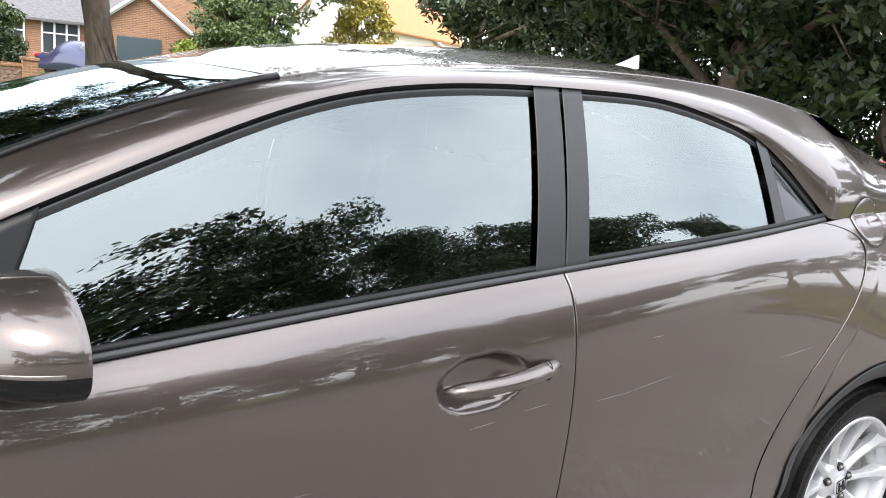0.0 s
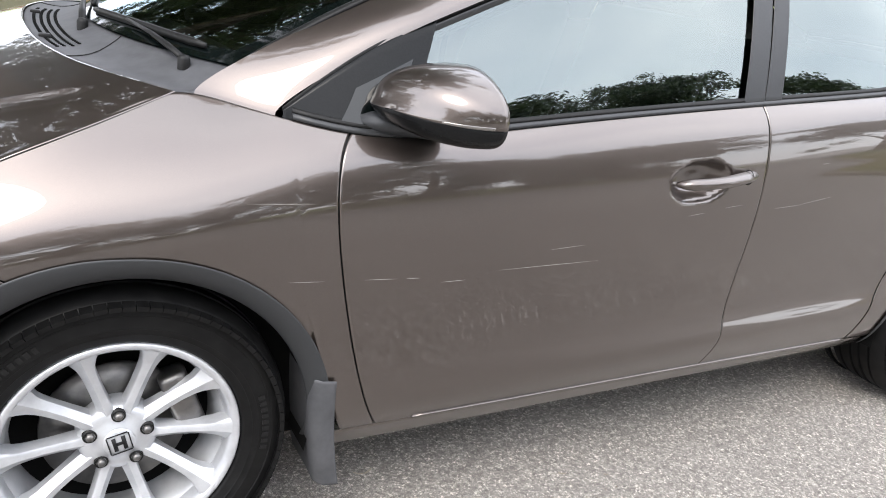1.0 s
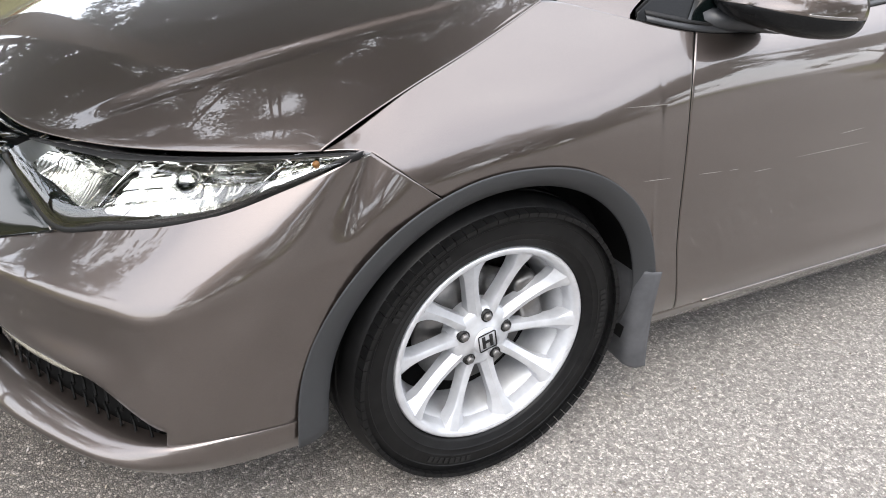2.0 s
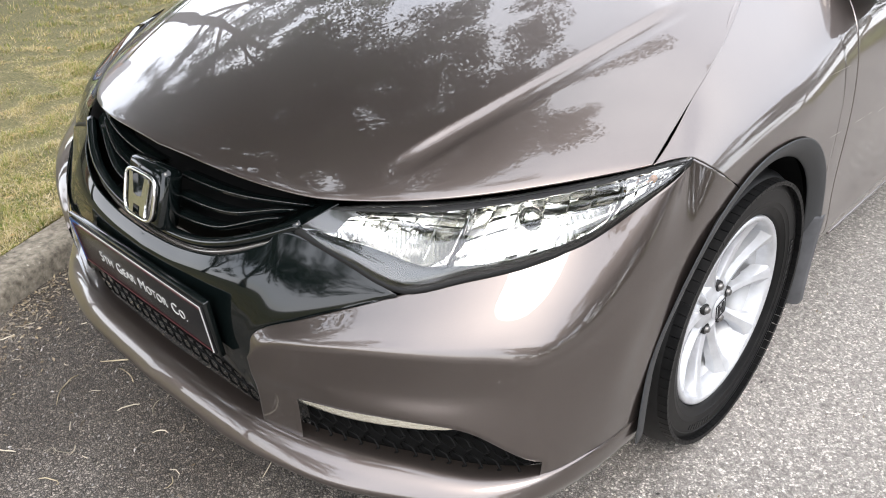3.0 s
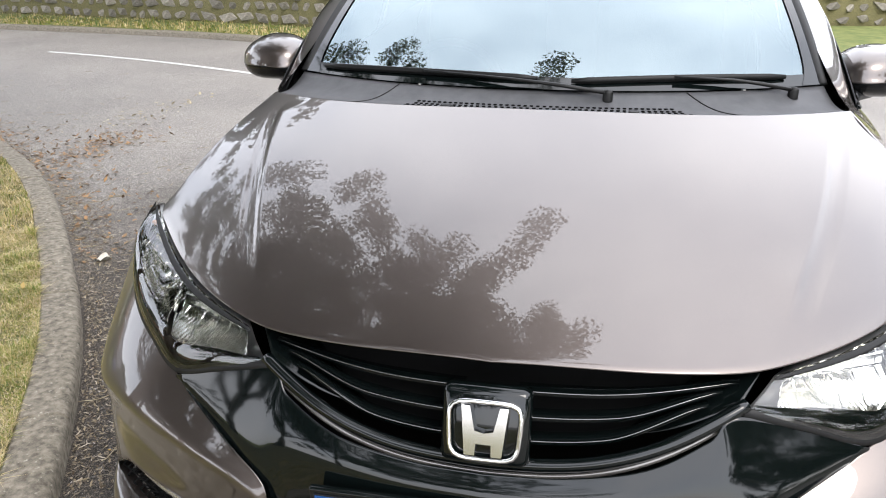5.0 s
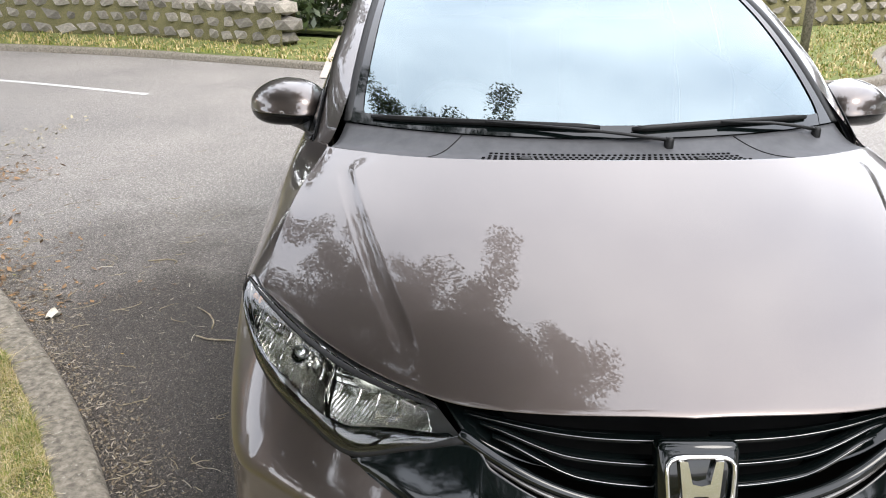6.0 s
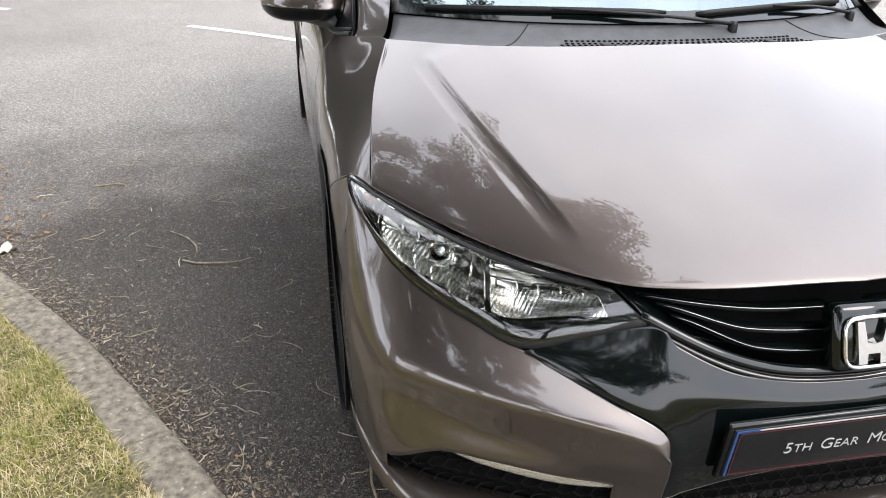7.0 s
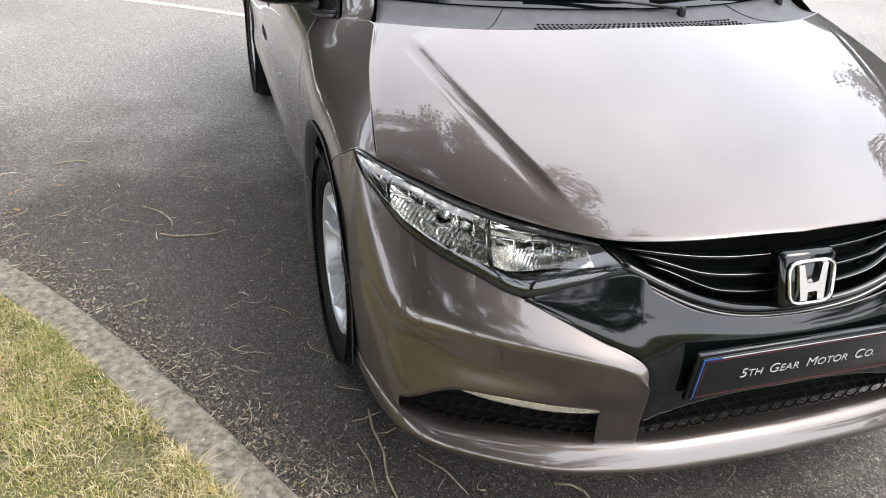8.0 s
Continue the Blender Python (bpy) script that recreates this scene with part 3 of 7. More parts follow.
for side in (-1, 1):
    FOG = (0.125, 0.625)
    us = sorted(set(np.round(even(64), 5)) | {0.004, 0.996})
    vs = sorted(set(np.round(even(24, 0, V_FOG) + even(8, V_FOG, V_BASE), 5)) | {0.006})
    in_fog = lambda u, v: FOG[0] < u < FOG[1] and V_FOG < v < V_BASE
    bumper = part("bumper_corner", sheet(corner_fn, us, vs, -side, skip=in_fog, lip=0.02, roll=0.0006), PAINT, car)

    # recess behind the fog opening
    def pocket_fn(u, v):
        uu = FOG[0] - 0.01 + (FOG[1] - FOG[0] + 0.02) * u
        a, b = C_FOG(uu), C_BASE(uu)
        p = a + (b - a) * (v * 1.2 - 0.1)
        return (p[0] + 0.035, p[1] - 0.012, p[2])

    part("fog_lamp_blank", sheet(pocket_fn, even(20), even(4), -side, lip=0), VOID, bumper, "black honeycomb blanking grille")
    bm = bmesh.new()
    for k in range(14):
        for j in range(3):
            u = (k + 0.5 * (j % 2) + 0.5) / 14.5
            p = Vector(pocket_fn(min(u, 1), (j + 0.5) / 3))
            p.y *= side
            room = (C_FOG(FOG[0] + (FOG[1] - FOG[0]) * min(u, 1)) - C_BASE(FOG[0] + (FOG[1] - FOG[0]) * min(u, 1)))[2]
            if room > 0.05:
                r = 0.021
                ring = [(p.x - 0.012, p.y + side * r * math.cos(q), p.z + 0.62 * r * math.sin(q)) for q in np.linspace(0, 2 * math.pi, 7)]
                tube(bm, ring, 0.0022, 4, cap=False)
    part("honeycomb_mesh", bm, MESH_BLACK, bumper)

    # bright strip over the recess
    def strip_fn(u, v):
        p = C_FOG(0.125 + (0.5 - 0.125) * u)
        w = 0.021 * math.sin(math.pi * min(1, 0.1 + u * 0.95)) ** 0.5
        return (p[0] + 0.004 + 0.004 * v, p[1] - 0.002, p[2] - 0.002 - w * v)

    part("bright_strip", sheet(strip_fn, even(24), even(3), -side, lip=0.01), CREAM, bumper, "pale bright strip over the recess")

    # headlamp
    lamp = part("headlamp", sheet(lens_fn, even(40, edge=0.01), even(14, edge=0.02), -side, lip=0.0), LENS, car, "clear-lensed headlamp")

    def housing_fn(u, v, d=0.07):
        p = np.array(lens_fn(u, v))
        e = min(1.0, 6 * u, 12 * (1 - u), 8 * v, 8 * (1 - v))
        return (p[0] + d * e + 0.004, p[1] - 0.3 * d * e - 0.002, p[2])

    part("lamp_housing", sheet(housing_fn, even(30), even(12), -side, lip=0), LAMP_SILVER, lamp)

    def mask_fn(u, v):
        # black skirt along the lower edge, broad under the inner chamber
        uu = 0.02 + 0.86 * u
        p = np.array(lens_fn(uu, 1.0 - (0.07 + 0.22 * math.exp(-(((uu - 0.2) / 0.13) ** 2))) * v))
        return (p[0] + 0.006 + 0.012 * v, p[1] - 0.004 - 0.004 * v, p[2] + 0.002)

    part("lamp_mask", sheet(mask_fn, even(40), even(5), -side, lip=0.004), GLOSS_BLACK, lamp, "gloss black skirt inside the lens")
    for at_u in (0.325, 0.65):
        def fin_rib(u, v, at_u=at_u):
            p = np.array(lens_fn(at_u + 0.014 * math.sin(math.pi * u) + 0.006 * v, 0.05 + 0.82 * u))
            return (p[0] + 0.012 + 0.035 * v, p[1] - 0.006 - 0.012 * v, p[2])
        part("reflector_rib", sheet(fin_rib, even(16), even(4), -side, lip=0.003), CHROME, lamp, "bright curved divider")

    def bowl(u0, u1, v0, v1, d, cells, step, ribs):
        """A dish of skewed facets, each tipped its own way, with raked grooves below."""
        def fn(u, v):
            p = np.array(lens_fn(u0 + (u1 - u0) * u, v0 + (v1 - v0) * v))
            e = max(0.0, 1 - ((2 * u - 1) ** 2 + (2 * v - 1) ** 2) * 0.7)
            a, b = u * cells[0] + 0.35 * v + 0.2 * math.sin(5 * v), v * cells[1] + 0.3 * u
            i, j = math.floor(a), math.floor(b)
            tip = [math.sin(12.9 * i + 78.2 * j + q) for q in (0.0, 1.7, 3.9)]
            k = step * (0.5 * tip[0] + tip[1] * (a - i - 0.5) + tip[2] * (b - j - 0.5))
            if v > 0.58:
                k = 0.3 * k + 0.0004 * math.cos((u - 0.35 * v) * ribs * math.pi)
            dd = 0.022 + d * e + k
            return (p[0] + dd, p[1] - 0.35 * dd, p[2])
        return fn

    part("main_reflector", sheet(bowl(0.335, 0.645, 0.03, 0.95, 0.04, (6, 5), 0.009, 46), even(150), even(50), -side, lip=0.004), REFLECTOR, lamp, "faceted silver reflector")
    part("inner_reflector", sheet(bowl(0.07, 0.32, 0.08, 0.8, 0.035, (5, 4), 0.006, 50), even(150), even(40), -side, lip=0.004), REFLECTOR, lamp, "faceted silver reflector")
    part("indicator_reflector", sheet(bowl(0.66, 0.97, 0.04, 0.95, 0.018, (8, 6), 0.005, 26), even(100), even(40), -side, lip=0.004), REFLECTOR, lamp)
    c = Vector(lens_fn(0.46, 0.5))
    bm = bmesh.new()
    bmesh.ops.create_uvsphere(bm, u_segments=20, v_segments=12, radius=0.022, matrix=Matrix.Translation((c.x + 0.05, (c.y - 0.02) * side, c.z)))
    part("bulb_shield", bm, CHROME, lamp)
    c = Vector(lens_fn(0.74, 0.42))
    bm = bmesh.new()
    bmesh.ops.create_uvsphere(bm, u_segments=14, v_segments=8, radius=0.006, matrix=Matrix.Translation((c.x + 0.03, (c.y - 0.014) * side, c.z)))
    part("indicator_bulb", bm, AMBER, lamp, "amber indicator bulb")

    def rim_fn(u, v):
        t = u * 2
        p = np.array(LAMP_LOW(t)) if t < 1 else np.array(LAMP_LOW(1.0))
        return (p[0] - 0.002 + 0.006 * v, p[1] + 0.001, p[2] - 0.002 + 0.012 * v)

    part("lamp_seal", sheet(lambda u, v: rim_fn(u / 2, v), even(40), even(2), -side, lip=0.006), RUBBER, lamp)

    def brow_fn(u, v):
        a, b = np.array(LAMP_TOP(u)), np.array(lens_fn(u, 0.07 * (1 - 0.5 * u)))
        p = a + (b - a) * v
        return (p[0] - 0.003, p[1] + 0.001, p[2] + 0.0025)

    part("lamp_seal", sheet(brow_fn, even(40), even(3), -side, lip=0.004), RUBBER, lamp)

# lip in one piece across the nose
LIP = [chord([(c(0)[0] - 0.02, 0.0, c(0)[2]), (c(0)[0] - 0.014, 0.2, c(0)[2])] + [tuple(c(t)) for t in np.linspace(0, 1, 17)]) for c in (C_BASE, LIP_EDGE, LIP_LOW)]
LIP_AT = knots((0.0, 0.2, 0.62, 0.82, 1.0))


def lip_fn(u, v):
    base, edge, low = (c(abs(u)) for c in LIP)
    p = LIP_AT([base + (0.03, -0.004, 0.004), base, edge + (base - edge) * 0.12 + (0, 0, 0.006), edge + (low - edge) * 0.25, low + (0.012, 0, -0.004)], v)
    return (p[0], math.copysign(p[1], u), p[2])


part("bumper_lip", sheet(lip_fn, even(160, -1.0, 1.0), even(14), -1, lip=0), PAINT, car)

# black panel between the lamps, with the plate on it
G_TOP = shared([(-0.852, 0, 0.545), (-0.848, 0.12, 0.55), (-0.835, 0.24, 0.572), (-0.8, 0.33, 0.61), (-0.768, 0.38, 0.64), (-0.722, 0.577, 0.581)], True)
G_UP = shared([(-0.868, 0, 0.52), (-0.864, 0.12, 0.524), (-0.853, 0.24, 0.54), (-0.825, 0.34, 0.562), (-0.792, 0.41, 0.578), (-0.725, 0.574, 0.578)], True)
G_MID = shared([(-0.872, 0, 0.48), (-0.869, 0.12, 0.481), (-0.862, 0.24, 0.487), (-0.848, 0.33, 0.498), (-0.825, 0.405, 0.513), (-0.735, 0.556, 0.57)], True)
G_LOW = shared([(-0.862, 0, 0.4), (-0.861, 0.12, 0.4), (-0.859, 0.22, 0.4), (-0.857, 0.29, 0.403), (-0.854, 0.34, 0.42), (-0.826, 0.42, 0.508)], True)
G_BASE = shared([(-0.852, 0, 0.36), (-0.852, 0.12, 0.36), (-0.852, 0.22, 0.352), (-0.852, 0.3, 0.338), (-0.852, 0.345, 0.338), (-0.85, 0.362, 0.47)], True)


GARNISH_AT = knots((0, 0.15, 0.4, 0.8, 1.0), True)


def garnish_fn(u, v):
    p = GARNISH_AT([c(abs(u)) for c in (G_TOP, G_UP, G_MID, G_LOW, G_BASE)], v)
    return (p[0], math.copysign(p[1], u), p[2])


part("front_garnish", sheet(garnish_fn, even(100, -1, 1), even(24, edge=0.01), -1, lip=0.012), GLOSS_BLACK, car, "gloss black bumper panel")

# radiator grille
GR_HI = shared([(-0.765, 0, 0.69), (-0.755, 0.16, 0.688), (-0.735, 0.3, 0.685), (-0.7, 0.42, 0.682)])
GR_LO = shared([(-0.83, 0, 0.553), (-0.825, 0.14, 0.562), (-0.805, 0.27, 0.6), (-0.752, 0.385, 0.652)])


def grille_fn(u, v, d=0.05):
    a, b = GR_HI(abs(u)), GR_LO(abs(u))
    p = a + (b - a) * v
    return (p[0] + d, math.copysign(p[1], u), p[2])


grille = part("grille", sheet(lambda u, v: grille_fn(u, v, 0.075), even(40, -1, 1), even(6), -1, lip=0), VOID, car, "black radiator grille")
BLADE_SECTION = ((0.03, 0.002), (0.016, 0.005), (0.006, 0.0052), (0.0, 0.002), (0.0005, -0.003), (0.006, -0.006), (0.03, -0.004))
for v0, v1, turn, reach in ((0.3, 0.25, 0.3, 0.9), (0.56, 0.4, 0.45, 0.84), (0.8, 0.6, 0.42, 0.8)):
    for side in (-1, 1):
        def bar_fn(u, k, v0=v0, v1=v1, turn=turn, reach=reach, side=side):
            uu = 0.09 + (reach - 0.09) * u
            s = max(0.0, (uu - turn) / (reach - turn))
            depth, dz = BLADE_SECTION[int(k)]
            p = grille_fn(uu * side, v0 + (v1 - v0) * s * s * (3 - 2 * s), 0.006 + depth * (1 - 0.5 * s))
            return (p[0], p[1], p[2] + dz * (1 - 0.7 * max(0.0, s - 0.75) * 4))
        sharp(part("grille_bar", sheet(bar_fn, even(26), list(range(7)), 1, lip=0), GLOSS_BLACK, grille), 50)
        # thin bright tube puts in the highlight along the bar's nose
        path = [Vector(bar_fn(u, 3)) + Vector((-0.0004, 0, 0.0012)) for u in even(26, 0.0, 0.98)]
        part("bar_trim", tube(bmesh.new(), path, [0.0013] * 22 + [0.0011, 0.0009, 0.0007, 0.0005, 0.0003], 6), BAR_GLINT, grille, "thin bright tube standing for the highlight along a bar")
for side in (-1, 1):
    def scoop_fn(u, v, side=side):
        # gloss corner piece, flush at the lamp and hollowed towards the middle
        vv = 0.1 + 0.9 * v
        inner = 0.8 - 0.3 * vv**1.6
        uu = inner + (0.985 - inner) * u
        return grille_fn(uu * side, vv, 0.016 + 0.055 * (1 - u) ** 1.6)
    part("grille_corner", sheet(scoop_fn, even(20), even(16), 1, lip=0.004), GLOSS_BLACK, grille, "gloss black corner piece of the grille")
# the frame, then a thin paler tube for the sky's reflection along it
for a_, r_ in ((0.0, 0.011), (-0.013, 0.005)):
    path = [Vector(grille_fn(u, 1.0 - a_ * 3, 0.0)) + Vector((0, 0, a_)) for u in np.linspace(-1, 1, 60)]
    part("grille_frame", tube(bmesh.new(), path, r_, 8), GLOSS_BLACK if a_ == 0 else REPEATER, grille, "thin light line standing for the sky's glint on the grille frame" if a_ else "gloss black grille frame")


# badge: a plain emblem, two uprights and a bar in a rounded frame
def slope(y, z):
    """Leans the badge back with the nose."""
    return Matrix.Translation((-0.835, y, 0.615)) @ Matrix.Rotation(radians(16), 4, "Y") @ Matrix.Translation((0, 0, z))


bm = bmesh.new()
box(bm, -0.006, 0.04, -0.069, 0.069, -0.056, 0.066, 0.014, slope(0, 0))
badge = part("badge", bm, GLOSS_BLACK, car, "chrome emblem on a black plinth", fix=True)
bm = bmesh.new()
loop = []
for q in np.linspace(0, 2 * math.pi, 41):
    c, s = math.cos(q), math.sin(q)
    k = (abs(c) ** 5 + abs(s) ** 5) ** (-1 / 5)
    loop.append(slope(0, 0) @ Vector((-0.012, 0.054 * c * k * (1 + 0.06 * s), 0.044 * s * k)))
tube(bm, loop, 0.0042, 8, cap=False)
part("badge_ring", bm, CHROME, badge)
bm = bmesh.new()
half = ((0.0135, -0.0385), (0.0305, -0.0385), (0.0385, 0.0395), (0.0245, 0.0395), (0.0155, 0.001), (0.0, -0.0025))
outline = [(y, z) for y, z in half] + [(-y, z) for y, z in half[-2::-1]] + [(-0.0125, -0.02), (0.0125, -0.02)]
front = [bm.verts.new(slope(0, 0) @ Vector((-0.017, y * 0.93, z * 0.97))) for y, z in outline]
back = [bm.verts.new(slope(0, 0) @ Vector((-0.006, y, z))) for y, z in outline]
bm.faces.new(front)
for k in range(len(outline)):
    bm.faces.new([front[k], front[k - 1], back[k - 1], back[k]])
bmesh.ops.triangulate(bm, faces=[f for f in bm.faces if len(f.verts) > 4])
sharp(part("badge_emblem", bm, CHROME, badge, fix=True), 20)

# lower intake
bm = sheet(lambda u, v: (-0.8, -0.365 + 0.73 * u, 0.26 + 0.14 * v), even(8), even(4), -1, lip=0)
intake = part("lower_intake", bm, VOID, car, "black honeycomb lower intake")
bm = bmesh.new()
for j in range(4):
    for k in range(20):
        y, z = -0.345 + 0.035 * (k + 0.5 * (j % 2)), 0.275 + 0.022 * j
        ring = [(-0.825, y + 0.019 * math.cos(q), z + 0.0125 * math.sin(q)) for q in np.linspace(0, 2 * math.pi, 7)]
        tube(bm, ring, 0.0022, 4, cap=False)
part("honeycomb_mesh", bm, MESH_BLACK, intake)

# plate
def plate_m(x=0.0, y=0.0, z=0.0):
    return Matrix.Translation((-0.884, 0, 0.447)) @ Matrix.Rotation(radians(-7), 4, "Y") @ Matrix.Translation((x, y, z))


bm = bmesh.new()
box(bm, -0.001, 0.012, -0.268, 0.268, -0.063, 0.063, 0.003, plate_m())
plate = part("dealer_plate", bm, GLOSS_BLACK, car, "black dealer plate in a plastic surround", fix=True)
bm = bmesh.new()
box(bm, -0.004, 0.0, -0.26, 0.26, -0.0555, 0.0555, 0.001, plate_m())
part("plate_face", bm, PLATE_BLACK, plate, fix=True)
for nm, mt, y0, y1, z0, z1 in (("plate_border", WHITE, -0.257, 0.215, 0.0505, 0.0525), ("blue_border", BLUE, 0.215, 0.257, 0.0495, 0.0535), ("blue_border", BLUE, 0.253, 0.257, -0.052, 0.0495), ("red_border", RED, -0.252, 0.249, -0.0515, -0.05), ("red_border", RED, 0.2475, 0.249, -0.05, 0.047), ("red_border", RED, -0.252, 0.249, 0.0455, 0.047), ("plate_border", WHITE, -0.257, -0.254, -0.052, 0.0505)):
    bm = bmesh.new()
    box(bm, -0.0055, -0.0042, y0, y1, z0, z1, 0, plate_m())
    part(nm, bm, mt, plate, smooth=False, fix=True)


def lettering(words, size, m, mat, parent, depth=0.0006):
    cu = bpy.data.curves.new("lettering", "FONT")
    cu.body, cu.size, cu.extrude, cu.align_x, cu.align_y = words, size, depth, "LEFT", "BOTTOM_BASELINE"
    cu.offset = -0.0004
    tmp = new("lettering", cu)
    bpy.context.view_layer.update()
    me = bpy.data.meshes.new_from_object(tmp.evaluated_get(bpy.context.evaluated_depsgraph_get()))
    wide = max(v.co.x for v in me.vertices)
    bpy.data.objects.remove(tmp)
    me.materials.append(mat)
    ob = new("lettering", me)
    ob.parent = parent
    ob.matrix_basis = m
    return ob, wide


# small capitals: large initials, smaller rest
pen, face = 0.155, Euler((radians(90), 0, radians(-90))).to_matrix().to_4x4()
for words, size in (("5", 0.036), ("TH", 0.028), (" ", 0), ("G", 0.036), ("EAR", 0.028), (" ", 0), ("M", 0.036), ("OTOR", 0.028), (" ", 0), ("C", 0.036), ("O.", 0.028)):
    if not size:
        pen -= 0.014
        continue
    ob, wide = lettering(words, size, plate_m(-0.0052, pen, -0.014) @ face, WHITE, plate)
    pen -= wide + 0.003

# scuttle, windscreen, roof
def cowl_fn(u, v):
    a = BON_REAR(abs(u))
    b = np.array((0.03 + 0.2 * abs(u) ** 2.2, 0.665 * abs(u) ** 0.96, 0.988))
    p = a + (b - a) * v
    return (p[0] + 0.004 * (1 - v), math.copysign(p[1], u), p[2] - 0.004 - 0.014 * math.sin(math.pi * v))


cowl = part("scuttle_panel", sheet(cowl_fn, even(60, -1, 1), even(8, 0, 1), -1, lip=0.02), SCUTTLE, car, "dark grey plastic scuttle below the windscreen")
# the panel is uncut: black discs on it stand for its shaded holes
bm = bmesh.new()
for k in range(44):
    for j in range(4):
        u = -0.375 + 0.75 * (k + 0.5 * (j % 2)) / 44.5
        p = Vector(cowl_fn(u, 0.16 + 0.12 * j))
        bmesh.ops.create_cone(bm, cap_ends=True, segments=6, radius1=0.0042, radius2=0.0042, depth=0.002, matrix=Matrix.Translation(p + Vector((0, 0, 0.0012))))
part("scuttle_vent", bm, VOID, cowl, "perforated air intake")


def screen_fn(u, v):
    e = abs(u)
    base = np.array((0.025 + 0.2 * e**2.2, 0.66 * e, 0.986))
    top = np.array((0.9 + 0.062 * e**2, 0.605 * e, 1.322 - 0.016 * e**2))
    p = base + (top - base) * v
    b = 0.034 * 4 * v * (1 - v)
    return (p[0] - 0.45 * b, math.copysign(p[1], u), p[2] + 0.9 * b)


screen = part("windscreen", sheet(screen_fn, even(40, -1, 1), even(30), -1, lip=0), SCREEN_GLASS, car, "windscreen reflecting pale sky")
for side in (-1, 1):
    path = [Vector(screen_fn(side, t)) + Vector((0, 0, 0.002)) for t in np.linspace(0, 1, 24)]
    part("screen_seal", tube(bmesh.new(), path, 0.013, 8, flat=0.5), RUBBER, screen)

    def frit_fn(u, v):
        p = screen_fn(1 - 0.05 * v * (1 + 0.6 * math.exp(-u * 20)), u)
        return (p[0] - 0.002, p[1], p[2] + 0.003)

    part("screen_border", sheet(frit_fn, even(24), even(2), -side, lip=0), GLOSS_BLACK, screen)
bm = sheet(lambda u, v: np.array(screen_fn(u, 0.05 * v)) + (-0.001, 0, 0.002), even(30, -1, 1), even(2), -1, lip=0)
part("screen_border", bm, GLOSS_BLACK, screen)

ROOF_Z = spline((0.88, 1.06, 1.35, 1.7, 2.2, 2.7), (1.316, 1.362, 1.404, 1.426, 1.426, 1.38))
ROOF_HALF = spline((0.88, 1.3, 1.8, 2.3, 2.7), (0.605, 0.592, 0.588, 0.58, 0.565))
ROOF_DROP = spline((0.88, 1.3, 1.8, 2.3, 2.7), (0.03, 0.04, 0.046, 0.055, 0.068))


def roof_fn(u, v):
    e = abs(u)
    x0 = 0.9 + 0.062 * e**2
    x = x0 + (2.62 - 0.05 * e**2 - x0) * v
    z, half, drop = ROOF_Z(x), ROOF_HALF(x), ROOF_DROP(x)
    return (x, math.copysign(half * e, u), z - drop * e**2)


part("roof", sheet(roof_fn, even(40, -1, 1, edge=0.004), even(40, edge=0.004), -1, lip=0.02), PAINT, car)
DLO = by_x([(0.27, 0.765, 0.921), (0.42, 0.748, 1.028), (0.6, 0.728, 1.118), (0.785, 0.71, 1.197), (1.01, 0.692, 1.281), (1.2, 0.686, 1.317), (1.45, 0.682, 1.334), (1.62, 0.682, 1.337), (1.8, 0.684, 1.333), (2.0, 0.692, 1.3), (2.19, 0.712, 1.228), (2.33, 0.768, 1.1)])


def rail_in(x):
    """Upper edge of the cant rail: screen edge, roof edge, then the rear pillar."""
    if x < 0.962:
        t = (x - 0.225) / (0.962 - 0.225)
        p = screen_fn(1, min(max(t, 0), 1))
        return np.array((p[0], p[1] + 0.006, p[2]))
    if x < 2.57:
        return np.array(roof_fn(1, (x - 0.962) / (2.57 - 0.962))) + (0, 0.004, -0.002)
    return np.array((x, 0.566, 1.31))


def crowned(a, b, v):
    """Between two edges, crowned outwards in proportion to the width."""
    p = a + (b - a) * v
    out = 0.17 * np.linalg.norm((b - a)[1:]) * 4 * v * (1 - v) * (1.35 - 0.7 * v)
    return (p[0], p[1] + 0.9 * out, p[2] + 0.3 * out)


def rail_fn(u, v):
    xo, xi = 0.27 + (2.33 - 0.27) * u, 0.14 + (2.33 - 0.14) * u
    a = DLO(xo) + (0, 0.006 * min(1.0, u / 0.1), 0)
    b = rail_in(xi) if xi > 0.225 else BELT(0.14) + (rail_in(0.2251) - BELT(0.14)) * ((xi - 0.14) / 0.085)
    return crowned(a, b, v)


FOOT = 0.16


def rail_smooth(u, v):
    """The rail, its foot leaving the wing along the wing's own slope."""
    if u >= FOOT:
        return rail_fn(u, v)
    x = 0.27 - 0.13 * v
    p0, q0 = np.array(flank(x, 1.0)), np.array(flank(x, 0.96))
    p1 = np.array(rail_fn(FOOT, v))
    d1 = (np.array(rail_fn(FOOT + 0.01, v)) - p1) / 0.01 * FOOT
    d0 = (p0 - q0) / np.linalg.norm(p0 - q0) * 0.1
    s = u / FOOT
    return tuple((2 * s**3 - 3 * s**2 + 1) * p0 + (s**3 - 2 * s**2 + s) * d0 + (3 * s**2 - 2 * s**3) * p1 + (s**3 - s**2) * d1)


TAIL_EDGE = by_x([tuple(rail_in(x)) for x in (2.2, 2.3, 2.4, 2.5)] + [(2.6, 0.565, 1.303), (2.8, 0.54, 1.262), (3.0, 0.507, 1.2), (3.28, 0.46, 1.1)])


